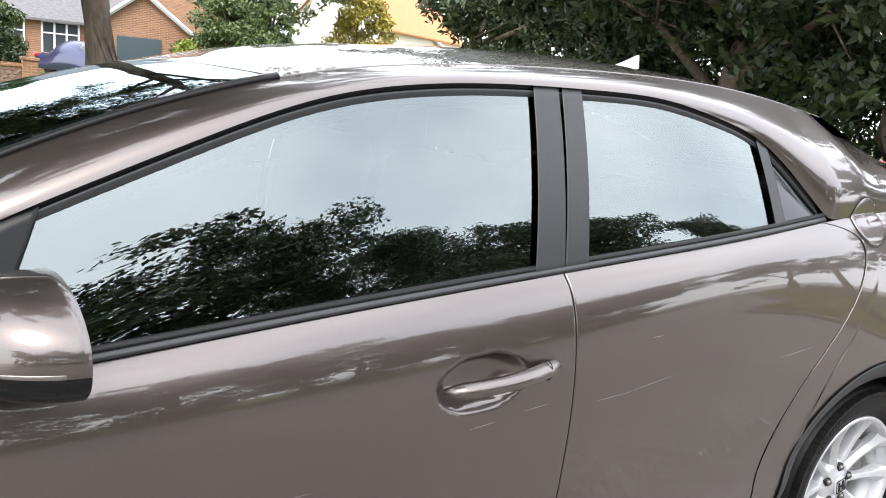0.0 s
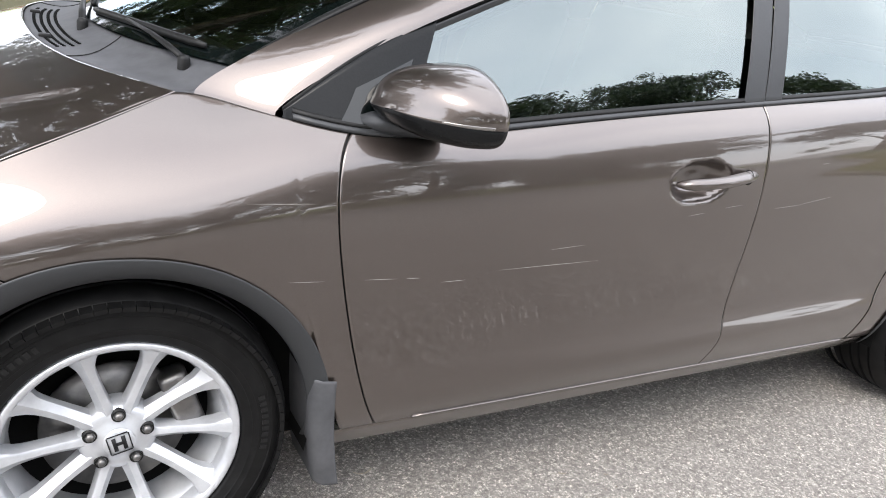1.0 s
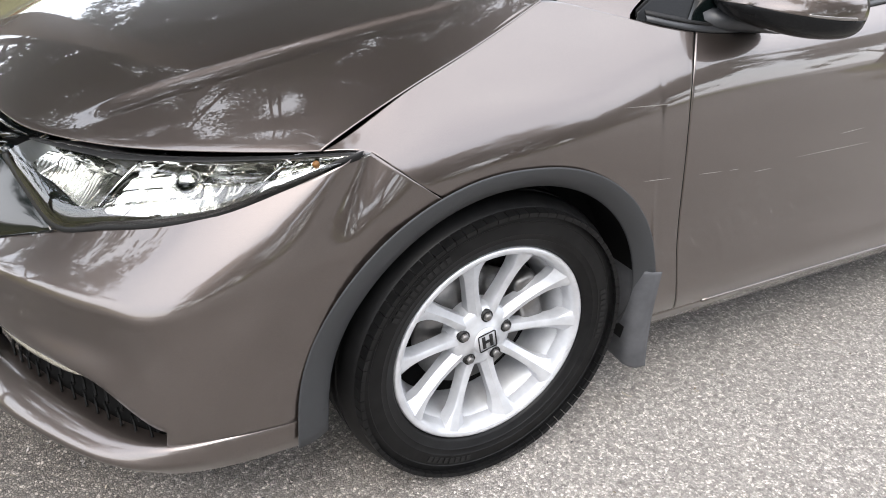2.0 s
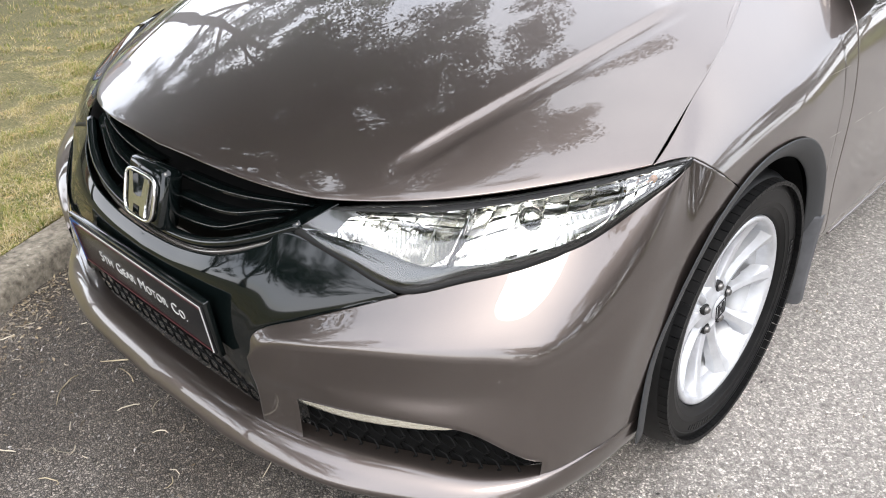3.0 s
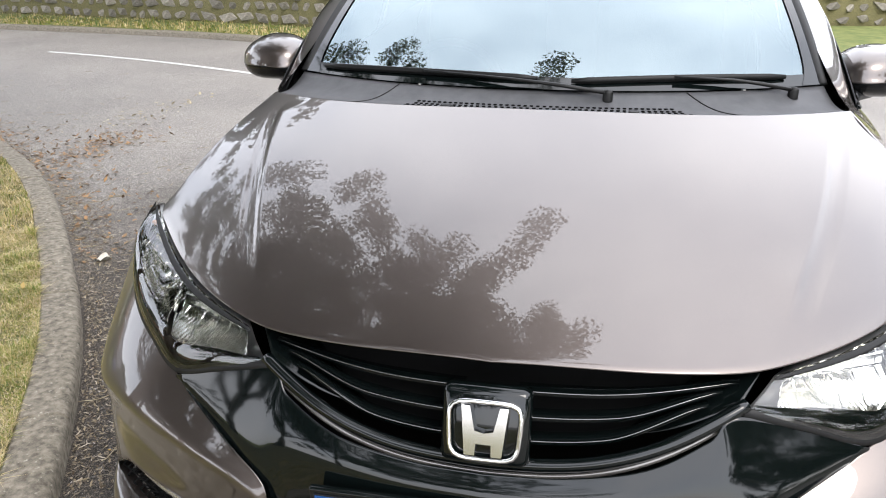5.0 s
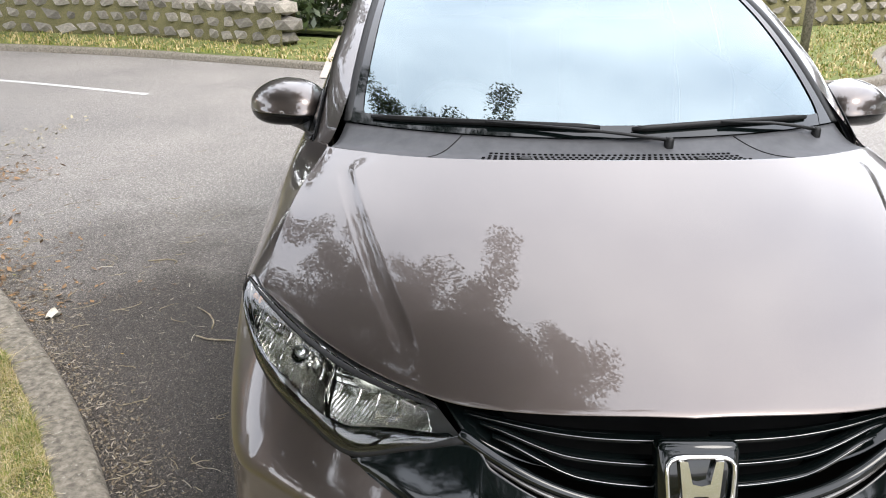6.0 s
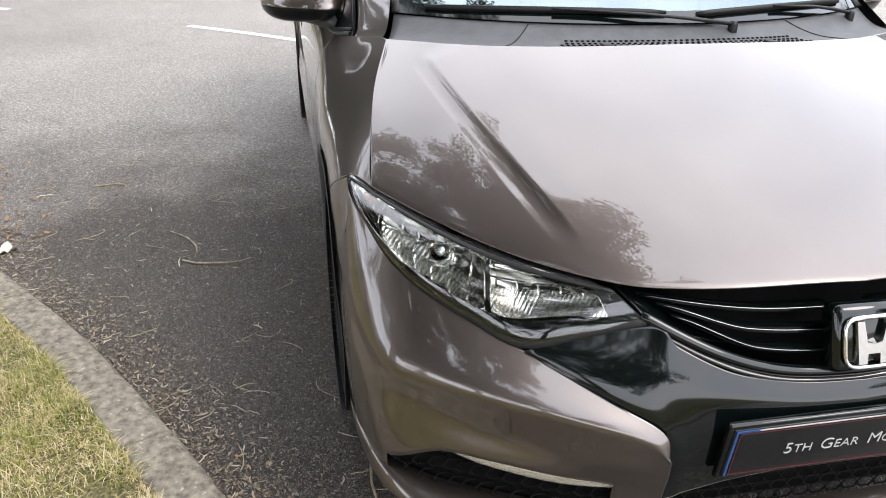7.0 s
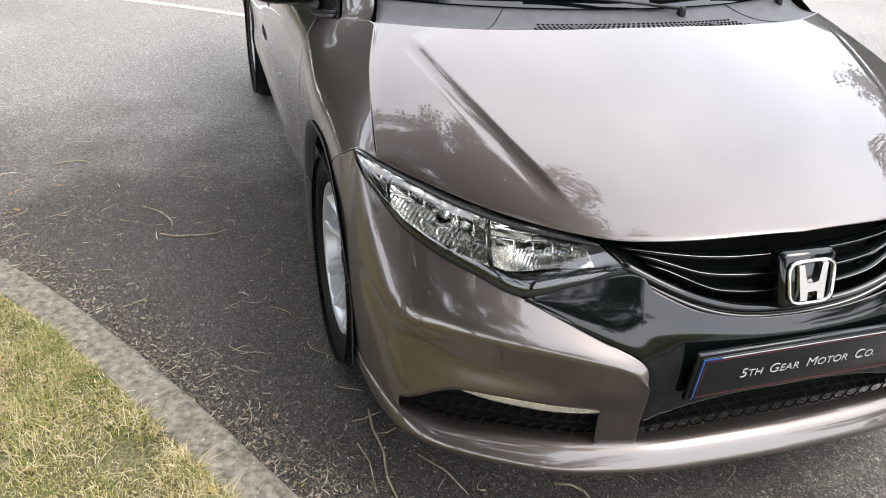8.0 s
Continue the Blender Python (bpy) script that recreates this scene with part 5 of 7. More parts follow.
for x0, z0, x1, z1, which in ((0.73, 0.632, 1.0, 0.637, 0), (0.43, 0.634, 0.5, 0.631, 0), (0.52, 0.63, 0.55, 0.629, 0), (0.86, 0.672, 0.95, 0.678, 0), (1.24, 0.735, 1.3, 0.742, 0), (1.36, 0.752, 1.42, 0.758, 0), (0.6, 0.615, 0.66, 0.616, 0), (1.54, 0.745, 1.64, 0.752, 1), (1.63, 0.752, 1.76, 0.772, 1), (2.12, 0.77, 2.25, 0.785, 1), (1.68, 0.86, 1.71, 0.862, 1), (0.2, 0.79, 0.33, 0.787, 2), (0.28, 0.64, 0.35, 0.637, 2)):
    bm = bmesh.new()
    rows = []
    for t in np.linspace(0, 1, 7):
        x, z = x0 + (x1 - x0) * t, z0 + (z1 - z0) * t
        p = flank(x, v_at(x, z))
        w = 0.0006 * math.sin(math.pi * (0.06 + 0.9 * t))
        rows.append((bm.verts.new((p[0], -p[1] - 0.0006, p[2] - w)), bm.verts.new((p[0], -p[1] - 0.0006, p[2] + w))))
    for r0, r1 in zip(rows, rows[1:]):
        bm.faces.new([r0[0], r1[0], r1[1], r0[1]])
    part("scratch", bm, SCRATCH, near_doors[which], smooth=False)

# ---- ground ----
def asphalt():
    m = material("worn_asphalt", (0.2, 0.2, 0.19), 0.88)
    n, l, b = nodes_of(m)
    tc = n.new("ShaderNodeTexCoord")
    vo, edge = n.new("ShaderNodeTexVoronoi"), n.new("ShaderNodeTexVoronoi")
    edge.feature = "DISTANCE_TO_EDGE"
    wob = n.new("ShaderNodeTexNoise")
    wob.inputs["Scale"].default_value, wob.inputs["Detail"].default_value = 70, 3
    off = n.new("ShaderNodeVectorMath")
    off.operation = "MULTIPLY_ADD"
    off.inputs[1].default_value = (0.012, 0.012, 0.012)
    l.new(tc.outputs["Object"], wob.inputs["Vector"])
    l.new(wob.outputs["Color"], off.inputs[0])
    l.new(tc.outputs["Object"], off.inputs[2])
    for t in (vo, edge):
        t.inputs["Scale"].default_value = 175
        l.new(off.outputs["Vector"], t.inputs["Vector"])
    hs = n.new("ShaderNodeValToRGB")
    for k, (p, c) in enumerate(((0.0, (0.3, 0.284, 0.265)), (0.7, (0.5, 0.472, 0.438)), (1.0, (0.86, 0.815, 0.76)))):
        if k > 1:
            hs.color_ramp.elements.new(p)
        hs.color_ramp.elements[k].position, hs.color_ramp.elements[k].color = p, (*c, 1)
    sep = n.new("ShaderNodeSeparateColor")
    l.new(vo.outputs["Color"], sep.inputs["Color"])
    l.new(sep.outputs["Red"], hs.inputs["Fac"])
    joint = n.new("ShaderNodeValToRGB")
    joint.color_ramp.elements[0].position, joint.color_ramp.elements[1].position = 0.0, 0.22
    joint.color_ramp.elements[0].color = (0.52, 0.51, 0.5, 1)
    l.new(edge.outputs["Distance"], joint.inputs["Fac"])
    _, big = noise_ramp(m, 0.55, [(0.3, (0.75, 0.74, 0.73)), (0.7, (1.05, 1.03, 1.01))], detail=6)
    _, mid = noise_ramp(m, 60, [(0.34, (0.66, 0.66, 0.66)), (0.66, (1.12, 1.12, 1.12))], detail=5)
    c = mixed(m, 1.0, hs.outputs["Color"], joint.outputs["Color"], "MULTIPLY")
    c = mixed(m, 1.0, c, big.outputs["Color"], "MULTIPLY")
    c = mixed(m, 1.0, c, mid.outputs["Color"], "MULTIPLY")
    # leaf-stained band along the kerb, with tree and car shade painted in
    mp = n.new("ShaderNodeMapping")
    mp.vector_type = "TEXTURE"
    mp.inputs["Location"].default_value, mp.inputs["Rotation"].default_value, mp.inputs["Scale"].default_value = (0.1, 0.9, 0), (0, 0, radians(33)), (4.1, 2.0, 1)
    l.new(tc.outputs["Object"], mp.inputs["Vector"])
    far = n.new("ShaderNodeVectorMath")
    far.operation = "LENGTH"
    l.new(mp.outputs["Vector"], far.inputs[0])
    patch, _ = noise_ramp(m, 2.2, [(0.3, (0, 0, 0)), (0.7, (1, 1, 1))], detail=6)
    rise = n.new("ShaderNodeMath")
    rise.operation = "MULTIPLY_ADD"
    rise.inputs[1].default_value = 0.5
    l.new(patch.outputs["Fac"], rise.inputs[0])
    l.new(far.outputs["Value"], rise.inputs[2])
    grime_shade = n.new("ShaderNodeValToRGB")
    grime_shade.color_ramp.elements[0].position, grime_shade.color_ramp.elements[1].position = 0.58, 1.0
    grime_shade.color_ramp.elements[0].color, grime_shade.color_ramp.elements[1].color = (0.25, 0.234, 0.217, 1), (1, 1, 1, 1)
    l.new(rise.outputs[0], grime_shade.inputs["Fac"])
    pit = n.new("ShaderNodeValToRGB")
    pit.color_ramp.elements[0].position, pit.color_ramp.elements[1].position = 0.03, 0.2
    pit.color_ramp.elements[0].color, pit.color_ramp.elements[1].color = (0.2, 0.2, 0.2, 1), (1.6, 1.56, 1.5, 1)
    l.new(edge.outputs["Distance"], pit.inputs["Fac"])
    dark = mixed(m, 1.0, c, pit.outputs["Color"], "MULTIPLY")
    band_mask = n.new("ShaderNodeSeparateColor")
    l.new(grime_shade.outputs["Color"], band_mask.inputs["Color"])
    c = mixed(m, band_mask.outputs["Red"], dark, c)
    c = mixed(m, 1.0, c, grime_shade.outputs["Color"], "MULTIPLY")
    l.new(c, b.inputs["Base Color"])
    b.inputs["Specular IOR Level"].default_value = 0.5
    b.inputs["Roughness"].default_value = 0.66
    bumped(m, joint.outputs["Color"], 0.9, 0.006)
    return m


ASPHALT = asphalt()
SOIL = plain("dry_soil_and_thatch", (0.035, 0.034, 0.013), (0.24, 0.215, 0.095), 0.95, 130, 0.6, detail=9, dist=0.02)
LAWN = plain("mown_lawn", (0.07, 0.1, 0.02), (0.17, 0.18, 0.05), 0.95, 5, 0.4, detail=9, dist=0.03)
KERB_STONE = plain("lichened_kerb_concrete", (0.075, 0.065, 0.049), (0.26, 0.232, 0.186), 0.9, 45, 0.9, detail=8, dist=0.004)
n_, l_, b_ = nodes_of(KERB_STONE)
sp_tx, sp_rp = noise_ramp(KERB_STONE, 55, [(0.61, (0, 0, 0)), (0.72, (1, 1, 1))], detail=7)
l_.new(mixed(KERB_STONE, sp_rp.outputs["Color"], b_.inputs["Base Color"].links[0].from_socket, (0.37, 0.35, 0.29)), b_.inputs["Base Color"])
PAVING = plain("pale_pink_concrete", (0.34, 0.29, 0.25), (0.46, 0.4, 0.35), 0.9, 12, 0.3, detail=8)
LINE_PAINT = plain("worn_white_road_paint", (0.42, 0.42, 0.4), (0.72, 0.72, 0.7), 0.8, 40, 0.3, detail=8)
BLADE = material("grass_blades", (0.13, 0.16, 0.03), 0.7)
n_, l_, b_ = nodes_of(BLADE)
gm = n_.new("ShaderNodeNewGeometry")
gr = n_.new("ShaderNodeValToRGB")
for k, (p, c) in enumerate(((0.0, (0.045, 0.095, 0.01)), (0.36, (0.19, 0.215, 0.028)), (0.54, (0.33, 0.265, 0.1)), (1.0, (0.58, 0.47, 0.27)))):
    if k > 1:
        gr.color_ramp.elements.new(p)
    gr.color_ramp.elements[k].position, gr.color_ramp.elements[k].color = p, (*c, 1)
_, patch = noise_ramp(BLADE, 5.5, [(0.38, (0, 0, 0)), (0.65, (1, 1, 1))], detail=4)
add = n_.new("ShaderNodeMath")
add.operation = "MULTIPLY_ADD"
l_.new(patch.outputs["Color"], add.inputs[0])
add.inputs[1].default_value = 0.42
hf = n_.new("ShaderNodeMath")
hf.operation = "MULTIPLY"
hf.inputs[1].default_value = 0.72
l_.new(gm.outputs["Random Per Island"], hf.inputs[0])
l_.new(hf.outputs[0], add.inputs[2])
l_.new(add.outputs[0], gr.inputs["Fac"])
l_.new(gr.outputs["Color"], b_.inputs["Base Color"])

bm = bmesh.new()
bmesh.ops.create_grid(bm, x_segments=1, y_segments=1, size=600)
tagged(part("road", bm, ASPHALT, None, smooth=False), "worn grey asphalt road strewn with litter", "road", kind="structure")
KERB = chord([(-14, -6.4, 0), (-9, -4.0, 0), (-5, -1.7, 0), (-2.5, -0.1, 0), (-0.9, 0.885, 0), (-0.03, 1.36, 0), (0.45, 1.67, 0), (0.92, 2.03, 0), (1.9, 2.86, 0), (2.95, 4.1, 0), (3.7, 5.5, 0), (4.4, 8.5, 0), (5.2, 14, 0), (5.6, 20, 0)])
FAR_KERB = chord([(12.2, 30, 0), (11.4, 16, 0), (10.7, 10, 0), (10.0, 6.3, 0), (9.25, 4.1, 0), (8.4, 2.3, 0), (7.7, 0.8, 0), (7.0, -1.2, 0), (6.7, -3.2, 0), (7.1, -4.7, 0), (8.6, -5.5, 0), (11.5, -7.6, 0), (18, -13, 0), (30, -20, 0)])
STREET_KERB = chord([(40, -31, 0), (24, -21.5, 0), (14, -15.5, 0), (6, -12.2, 0), (-4, -11.5, 0), (-16, -12.5, 0)])


def beside(curve, t, off):
    p, q = Vector(curve(t)), Vector(curve(min(1, t + 1e-3))) - Vector(curve(max(0, t - 1e-3)))
    return p + Vector((-q.y, q.x, 0)).normalized() * off


def strip(curve, offs, t0=0.0, t1=1.0, n=120, mirror=1):
    bm = bmesh.new()
    rows = [[bm.verts.new(beside(curve, t, o * mirror) + Vector((0, 0, z))) for o, z in offs] for t in np.linspace(t0, t1, n)]
    for a, b in zip(rows, rows[1:]):
        for j in range(len(offs) - 1):
            bm.faces.new([a[j], b[j], b[j + 1], a[j + 1]])
    bmesh.ops.recalc_face_normals(bm, faces=bm.faces)
    return bm


tagged(part("verge", strip(KERB, ((0.12, 0.06), (0.3, 0.075), (0.6, 0.085), (2, 0.09), (8, 0.12), (20, 0.2))), SOIL, None), "patchy dry grass verge behind the kerb", "grass verge", kind="structure")
tagged(part("lawn", strip(FAR_KERB, ((0.12, 0.06), (1.4, 0.1), (3, 0.12), (12, 0.2), (40, 0.3))), LAWN, None), "green lawn and verge across the road", "lawn", kind="structure")
tagged(part("far_verge", strip(STREET_KERB, ((0.12, 0.06), (2, 0.1), (9, 0.2), (50, 0.6))), LAWN, None), "grass verge along the other street side", "grass verge", kind="structure")


def kerb_row(name, curve, label, count, mirror=1):
    kerb = thing(name, label, "kerb", kind="structure")
    ts = np.linspace(0, 1, count + 1)
    prof = ((0.0, -0.05), (0.0, 0.062), (0.01, 0.078), (0.028, 0.086), (0.122, 0.088), (0.128, 0.083), (0.13, -0.05))
    for k, (a, b) in enumerate(zip(ts, ts[1:])):
        bm = bmesh.new()
        sink, lean = random.uniform(-0.006, 0.004), random.uniform(-0.004, 0.004)
        e = 0.006 / max(0.2, (Vector(curve(b)) - Vector(curve(a))).length)
        rows = []
        for t in (0, e * 0.6, 0.2, 0.4, 0.6, 0.8, 1 - e * 0.6, 1):
            worn = 0.006 if t in (0, 1) else random.uniform(-0.0015, 0.0015)
            rows.append([bm.verts.new(beside(curve, a + (b - a) * (e * 0.5 + (1 - e) * t), mirror * (o + worn * 0.5 + lean * t)) + Vector((0, 0, z + sink - (worn if z > 0.05 else 0)))) for o, z in prof])
        for r0, r1 in zip(rows, rows[1:]):
            for j in range(len(prof) - 1):
                bm.faces.new([r0[j], r1[j], r1[j + 1], r0[j + 1]])
        bm.faces.new(rows[0]), bm.faces.new(rows[-1][::-1])
        sharp(part("kerb_stone", bm, KERB_STONE, kerb, fix=True), 40)
    return kerb


kerb_row("kerb", KERB, "weathered concrete kerb stones with lichen", 39)
kerb_row("kerb_far", FAR_KERB, "pale concrete kerb across the road", 60)
kerb_row("kerb_street", STREET_KERB, "grey concrete kerb along the street", 60)

# driveway, and dashes of the centre line
bm = bmesh.new()
rows = [[bm.verts.new((x, y, z)) for y in (y0, (y0 + y1) / 2, y1)] for x, y0, y1, z in ((7.5, -0.3, 1.75, 0.012), (7.9, -0.1, 1.75, 0.075), (9, 0.0, 1.8, 0.135), (11, 0.1, 1.9, 0.155), (15, 0.6, 2.6, 0.2), (20, 1.5, 3.8, 0.25))]
for a, b in zip(rows, rows[1:]):
    for j in range(2):
        bm.faces.new([a[j], b[j], b[j + 1], a[j + 1]])
tagged(part("driveway", bm, PAVING, None, fix=True), "pale pinkish concrete driveway across the verge", "driveway", kind="structure")
CENTRE = chord([(2.2, -2.0, 0), (3.6, -0.5, 0), (4.66, 0.7, 0), (5.45, 1.72, 0), (6.45, 3.5, 0), (7.25, 5.2, 0), (7.9, 7.1, 0), (8.4, 10, 0), (8.8, 16, 0)])
for a, b in ((0.15, 0.249), (0.346, 0.56), (0.66, 0.84)):
    tagged(part("road_marking", strip(CENTRE, ((-0.04, 0.004), (0.04, 0.004)), a, b, 14), LINE_PAINT, None, smooth=False), "worn white dash painted on the asphalt", "road marking", "centre line dashes", "structure")


# ---- stuff scattered on the ground ----
def scatter_mesh(name, verts, faces, mat, label, category, kind="stuff", parent=None):
    me = bpy.data.meshes.new(name)
    me.from_pydata(verts.reshape(-1, 3).tolist(), [], faces.tolist())
    me.materials.append(mat)
    ob = new(name, me)
    if parent is not None:
        ob.parent = parent
        return tagged(ob, label, "", "", kind)
    return tagged(ob, label, category, "", kind)


rng = np.random.default_rng(5)


def grass_patch(name, curve, t0, t1, o0, o1, count, tall, wide, ground, label, mirror=1, mat=None, lie=0.75):
    t = rng.uniform(t0, t1, count)
    o = o0 + (o1 - o0) * rng.uniform(0, 1, count) ** 1.4
    base = np.array([beside(curve, a, b * mirror) for a, b in zip(t, o)])
    base[:, 2] = ground
    tuft = np.array([noise.noise(Vector((p[0] * 7.0, p[1] * 7.0, 0))) for p in base])
    bare = np.array([noise.noise(Vector((p[0] * 4.0 + 9, p[1] * 4.0, 3))) for p in base])
    keep = bare > rng.uniform(-0.7, 0.12 if mat is None else -0.4, count)
    base, tuft = base[keep], tuft[keep]
    n = len(base)
    h = tall * (0.5 + 0.7 * rng.uniform(0, 1, n)) * (0.75 + 1.5 * np.clip(tuft, -0.3, 1))
    a = rng.uniform(0, 2 * np.pi, n)
    lean = rng.normal(0, lie, n)
    d = np.stack([np.cos(a), np.sin(a), 0 * a], 1)
    s = np.stack([-np.sin(a), np.cos(a), 0 * a], 1) * wide / 2
    mid = base + d * (h * lean * 0.3)[:, None] + np.array([0, 0, 1]) * (h * 0.6)[:, None]
    tip = base + d * (h * lean)[:, None] + np.array([0, 0, 1]) * (h * 0.85)[:, None]
    v = np.stack([base - s, base + s, mid + s * 0.7, mid - s * 0.7, tip], 1)
    k = np.arange(n)[:, None] * 5
    quads, tris = np.concatenate([k, k + 1, k + 2, k + 3], 1), np.concatenate([k + 3, k + 2, k + 4], 1)
    me = bpy.data.meshes.new(name)
    me.from_pydata(v.reshape(-1, 3).tolist(), [], quads.tolist() + tris.tolist())
    me.materials.append(mat or BLADE)
    return tagged(new(name, me), label, "grass", "", "stuff")


# ---- trees ----
BARK = plain("grey_brown_bark", (0.09, 0.07, 0.05), (0.2, 0.16, 0.12), 0.9, 14, 0.8, detail=8, dist=0.02, stretch=(1, 1, 0.25))


def leaf_material(name, dark, light):
    m = material(name, dark, 0.5)
    n, l, b = nodes_of(m)
    g, r = n.new("ShaderNodeNewGeometry"), n.new("ShaderNodeValToRGB")
    r.color_ramp.elements[0].color, r.color_ramp.elements[1].color = (*dark, 1), (*light, 1)
    l.new(g.outputs["Random Per Island"], r.inputs["Fac"])
    l.new(r.outputs["Color"], b.inputs["Base Color"])
    b.inputs["Subsurface Weight"].default_value = 0.0
    b.inputs["Transmission Weight"].default_value = 0.0
    return m


LEAF = leaf_material("green_leaves", (0.03, 0.05, 0.012), (0.09, 0.12, 0.03))
LEAF_DARK = leaf_material("dark_green_leaves", (0.015, 0.028, 0.009), (0.05, 0.075, 0.02))
LEAF_LIME = leaf_material("yellow_green_leaves", (0.12, 0.17, 0.015), (0.3, 0.36, 0.04))
LEAF_GOLD = leaf_material("golden_leaves", (0.2, 0.17, 0.02), (0.42, 0.36, 0.08))
LEAF_GREY = leaf_material("shrub_leaves", (0.05, 0.08, 0.025), (0.13, 0.18, 0.06))


def leaves(name, centres, spread, count, size, mat, parent, seed, flat=0.7):
    """One mesh of small pointed leaves clustered round the given centres."""
    g = np.random.default_rng(seed)
    c = np.asarray(centres)[g.integers(0, len(centres), count)]
    way = g.normal(0, 1, (count, 3))
    way *= (2.0 * g.uniform(0, 1, count) ** 0.45 / np.linalg.norm(way, axis=1))[:, None]
    p = c + way * np.array([spread, spread, spread * flat])
    a, b = g.normal(0, 1, (count, 3)), g.normal(0, 1, (count, 3))
    a /= np.linalg.norm(a, axis=1)[:, None]
    b = np.cross(a, b)
    b /= np.linalg.norm(b, axis=1)[:, None]
    s = size * g.uniform(0.6, 1.3, count)[:, None]
    v = np.stack([p - a * s, p + b * s * 0.42 + a * s * 0.1, p + a * s, p - b * s * 0.42 + a * s * 0.1], 1)
    k = np.arange(count)[:, None] * 4
    me = bpy.data.meshes.new(name)
    me.from_pydata(v.reshape(-1, 3).tolist(), [], np.concatenate([k, k + 1, k + 2, k + 3], 1).tolist())
    me.materials.append(mat)
    ob = new(name, me)
    ob.parent = parent
    return ob


def tree(label, at, height, spread, trunk_r, count, leaf, mat, seed, first=0.3, droop=0.0, lean=(0, 0), boughs=16, clump=0.05):
    """A tapered trunk, forking limbs, and a crown of leaf clusters round the twigs."""
    g = random.Random(seed)
    t = thing("tree", label, "tree", at)
    top = Vector((lean[0], lean[1], height * 0.8))
    path = [top * f + Vector((g.uniform(-1, 1), g.uniform(-1, 1), 0)) * 0.05 * height * f * (1 - f) for f in np.linspace(0, 1, 8)]
    part("trunk", tube(bmesh.new(), path, [trunk_r * (1.25 if k == 0 else 1 - 0.8 * k / 7) for k in range(8)], 12), BARK, t)
    tips = []
    bm = bmesh.new()
    for k in range(boughs):
        f = first + (0.96 - first) * (k + g.random()) / boughs
        root = top * f
        a = g.uniform(0, 2 * math.pi)
        reach = spread * (0.55 + 0.5 * math.sin(math.pi * min(1, (f - first) / (1 - first) * 0.8 + 0.2))) * g.uniform(0.75, 1.1)
        rise = height * g.uniform(0.08, 0.25) * (1 - f) + 0.1 * height - droop * reach
        end = root + Vector((math.cos(a) * reach, math.sin(a) * reach, rise))
        mid = (root + end) / 2 + Vector((0, 0, 0.12 * reach))
        r = trunk_r * 0.45 * (1.1 - f)
        tube(bm, [root, mid, end], [r, r * 0.55, r * 0.12], 6)
        for j in range(7):
            s = 0.3 + 0.7 * (j + g.random()) / 7
            q = root.lerp(mid, s * 2) if s < 0.5 else mid.lerp(end, s * 2 - 1)
            off = Vector((g.gauss(0, 1), g.gauss(0, 1), g.gauss(0, 0.6))) * spread * 0.2
            tube(bm, [q, q + off * 0.6 + Vector((0, 0, 0.05)), q + off], [r * 0.25, r * 0.15, r * 0.06], 4)
            tips += [tuple(q + off), tuple(q + off * 0.6)]
        tips.append(tuple(end))
    tagged(part("limbs", bm, BARK, t), kind="stuff")
    # clusters strung along drooping sprays for an uneven outline
    more = []
    for p in tips:
        d = Vector((g.gauss(0, 1), g.gauss(0, 1), g.gauss(0, 0.5) - 0.3)).normalized() * spread * 0.16
        more += [tuple(Vector(p) + d * s) for s in (0.0, 0.35, 0.7, 1.0)]
    ob = leaves("crown", more, spread * clump, count, leaf, mat, t, seed)
    return t


tree("broad-leaved tree on the grass verge, its boughs over the kerb", (-1.25, 5.85, 0.08), 10.5, 4.5, 0.26, 320000, 0.045, LEAF, 11, first=0.42, lean=(0.0, -3.0), boughs=26, clump=0.04)
# out of view: added to put foliage into the bonnet's offside reflections
tree("unseen smaller tree added on the verge, with a low leafy crown", (-2.2, 8.8, 0.08), 8.0, 3.0, 0.18, 80000, 0.05, LEAF, 15, first=0.34, boughs=22, clump=0.04)
tree("verge tree with a bare brown trunk and a high crown", (2.3, 9.1, 0.08), 9.5, 3.8, 0.24, 36000, 0.055, LEAF, 12, first=0.45, droop=0.1, boughs=15, clump=0.035)
master = tree("dark leafy tree behind the stone wall", (15.2, 12.4, 0.15), 9.5, 4.6, 0.3, 30000, 0.12, LEAF_DARK, 13, first=0.16, droop=0.15)
tagged(master, group="trees beyond the wall")
for x, y, z, s, r in ((13.6, 8.4, 0.15, 1.05, 40), (13.8, 5.2, 0.15, 0.95, 100), (17.5, 16, 0.2, 1.15, 160), (18.5, 9.5, 0.2, 1.2, 220), (20.5, 3.8, 0.2, 1.1, 290), (21, -3.5, 0.2, 1.0, 20), (24, 12, 0.2, 1.3, 75), (17.5, 23, 0.2, 1.1, 130)):
    c = copy_thing(master, pose(x, y, z, 0, 0, r))
    c.scale = (s, s, s)
street = tree("round-headed tree along the other side of the street", (3.5, -15.5, 0.15), 9.2, 4.8, 0.24, 26000, 0.1, LEAF_DARK, 17, first=0.2)
tagged(street, group="street trees")
for x, y, s, r in ((8.6, -17.5, 0.84, 70), (-0.6, -14.4, 0.98, 150), (15.5, -22.5, 1.2, 210), (-7.5, -16.2, 0.9, 300), (20.0, -24, 1.25, 30), (24, -15.5, 1.0, 190), (-13, -17, 1.05, 110), (24, -28.5, 1.1, 250)):
    c = copy_thing(street, pose(x, y, 0.15, 0, 0, r))
    c.scale = (s, s, s)


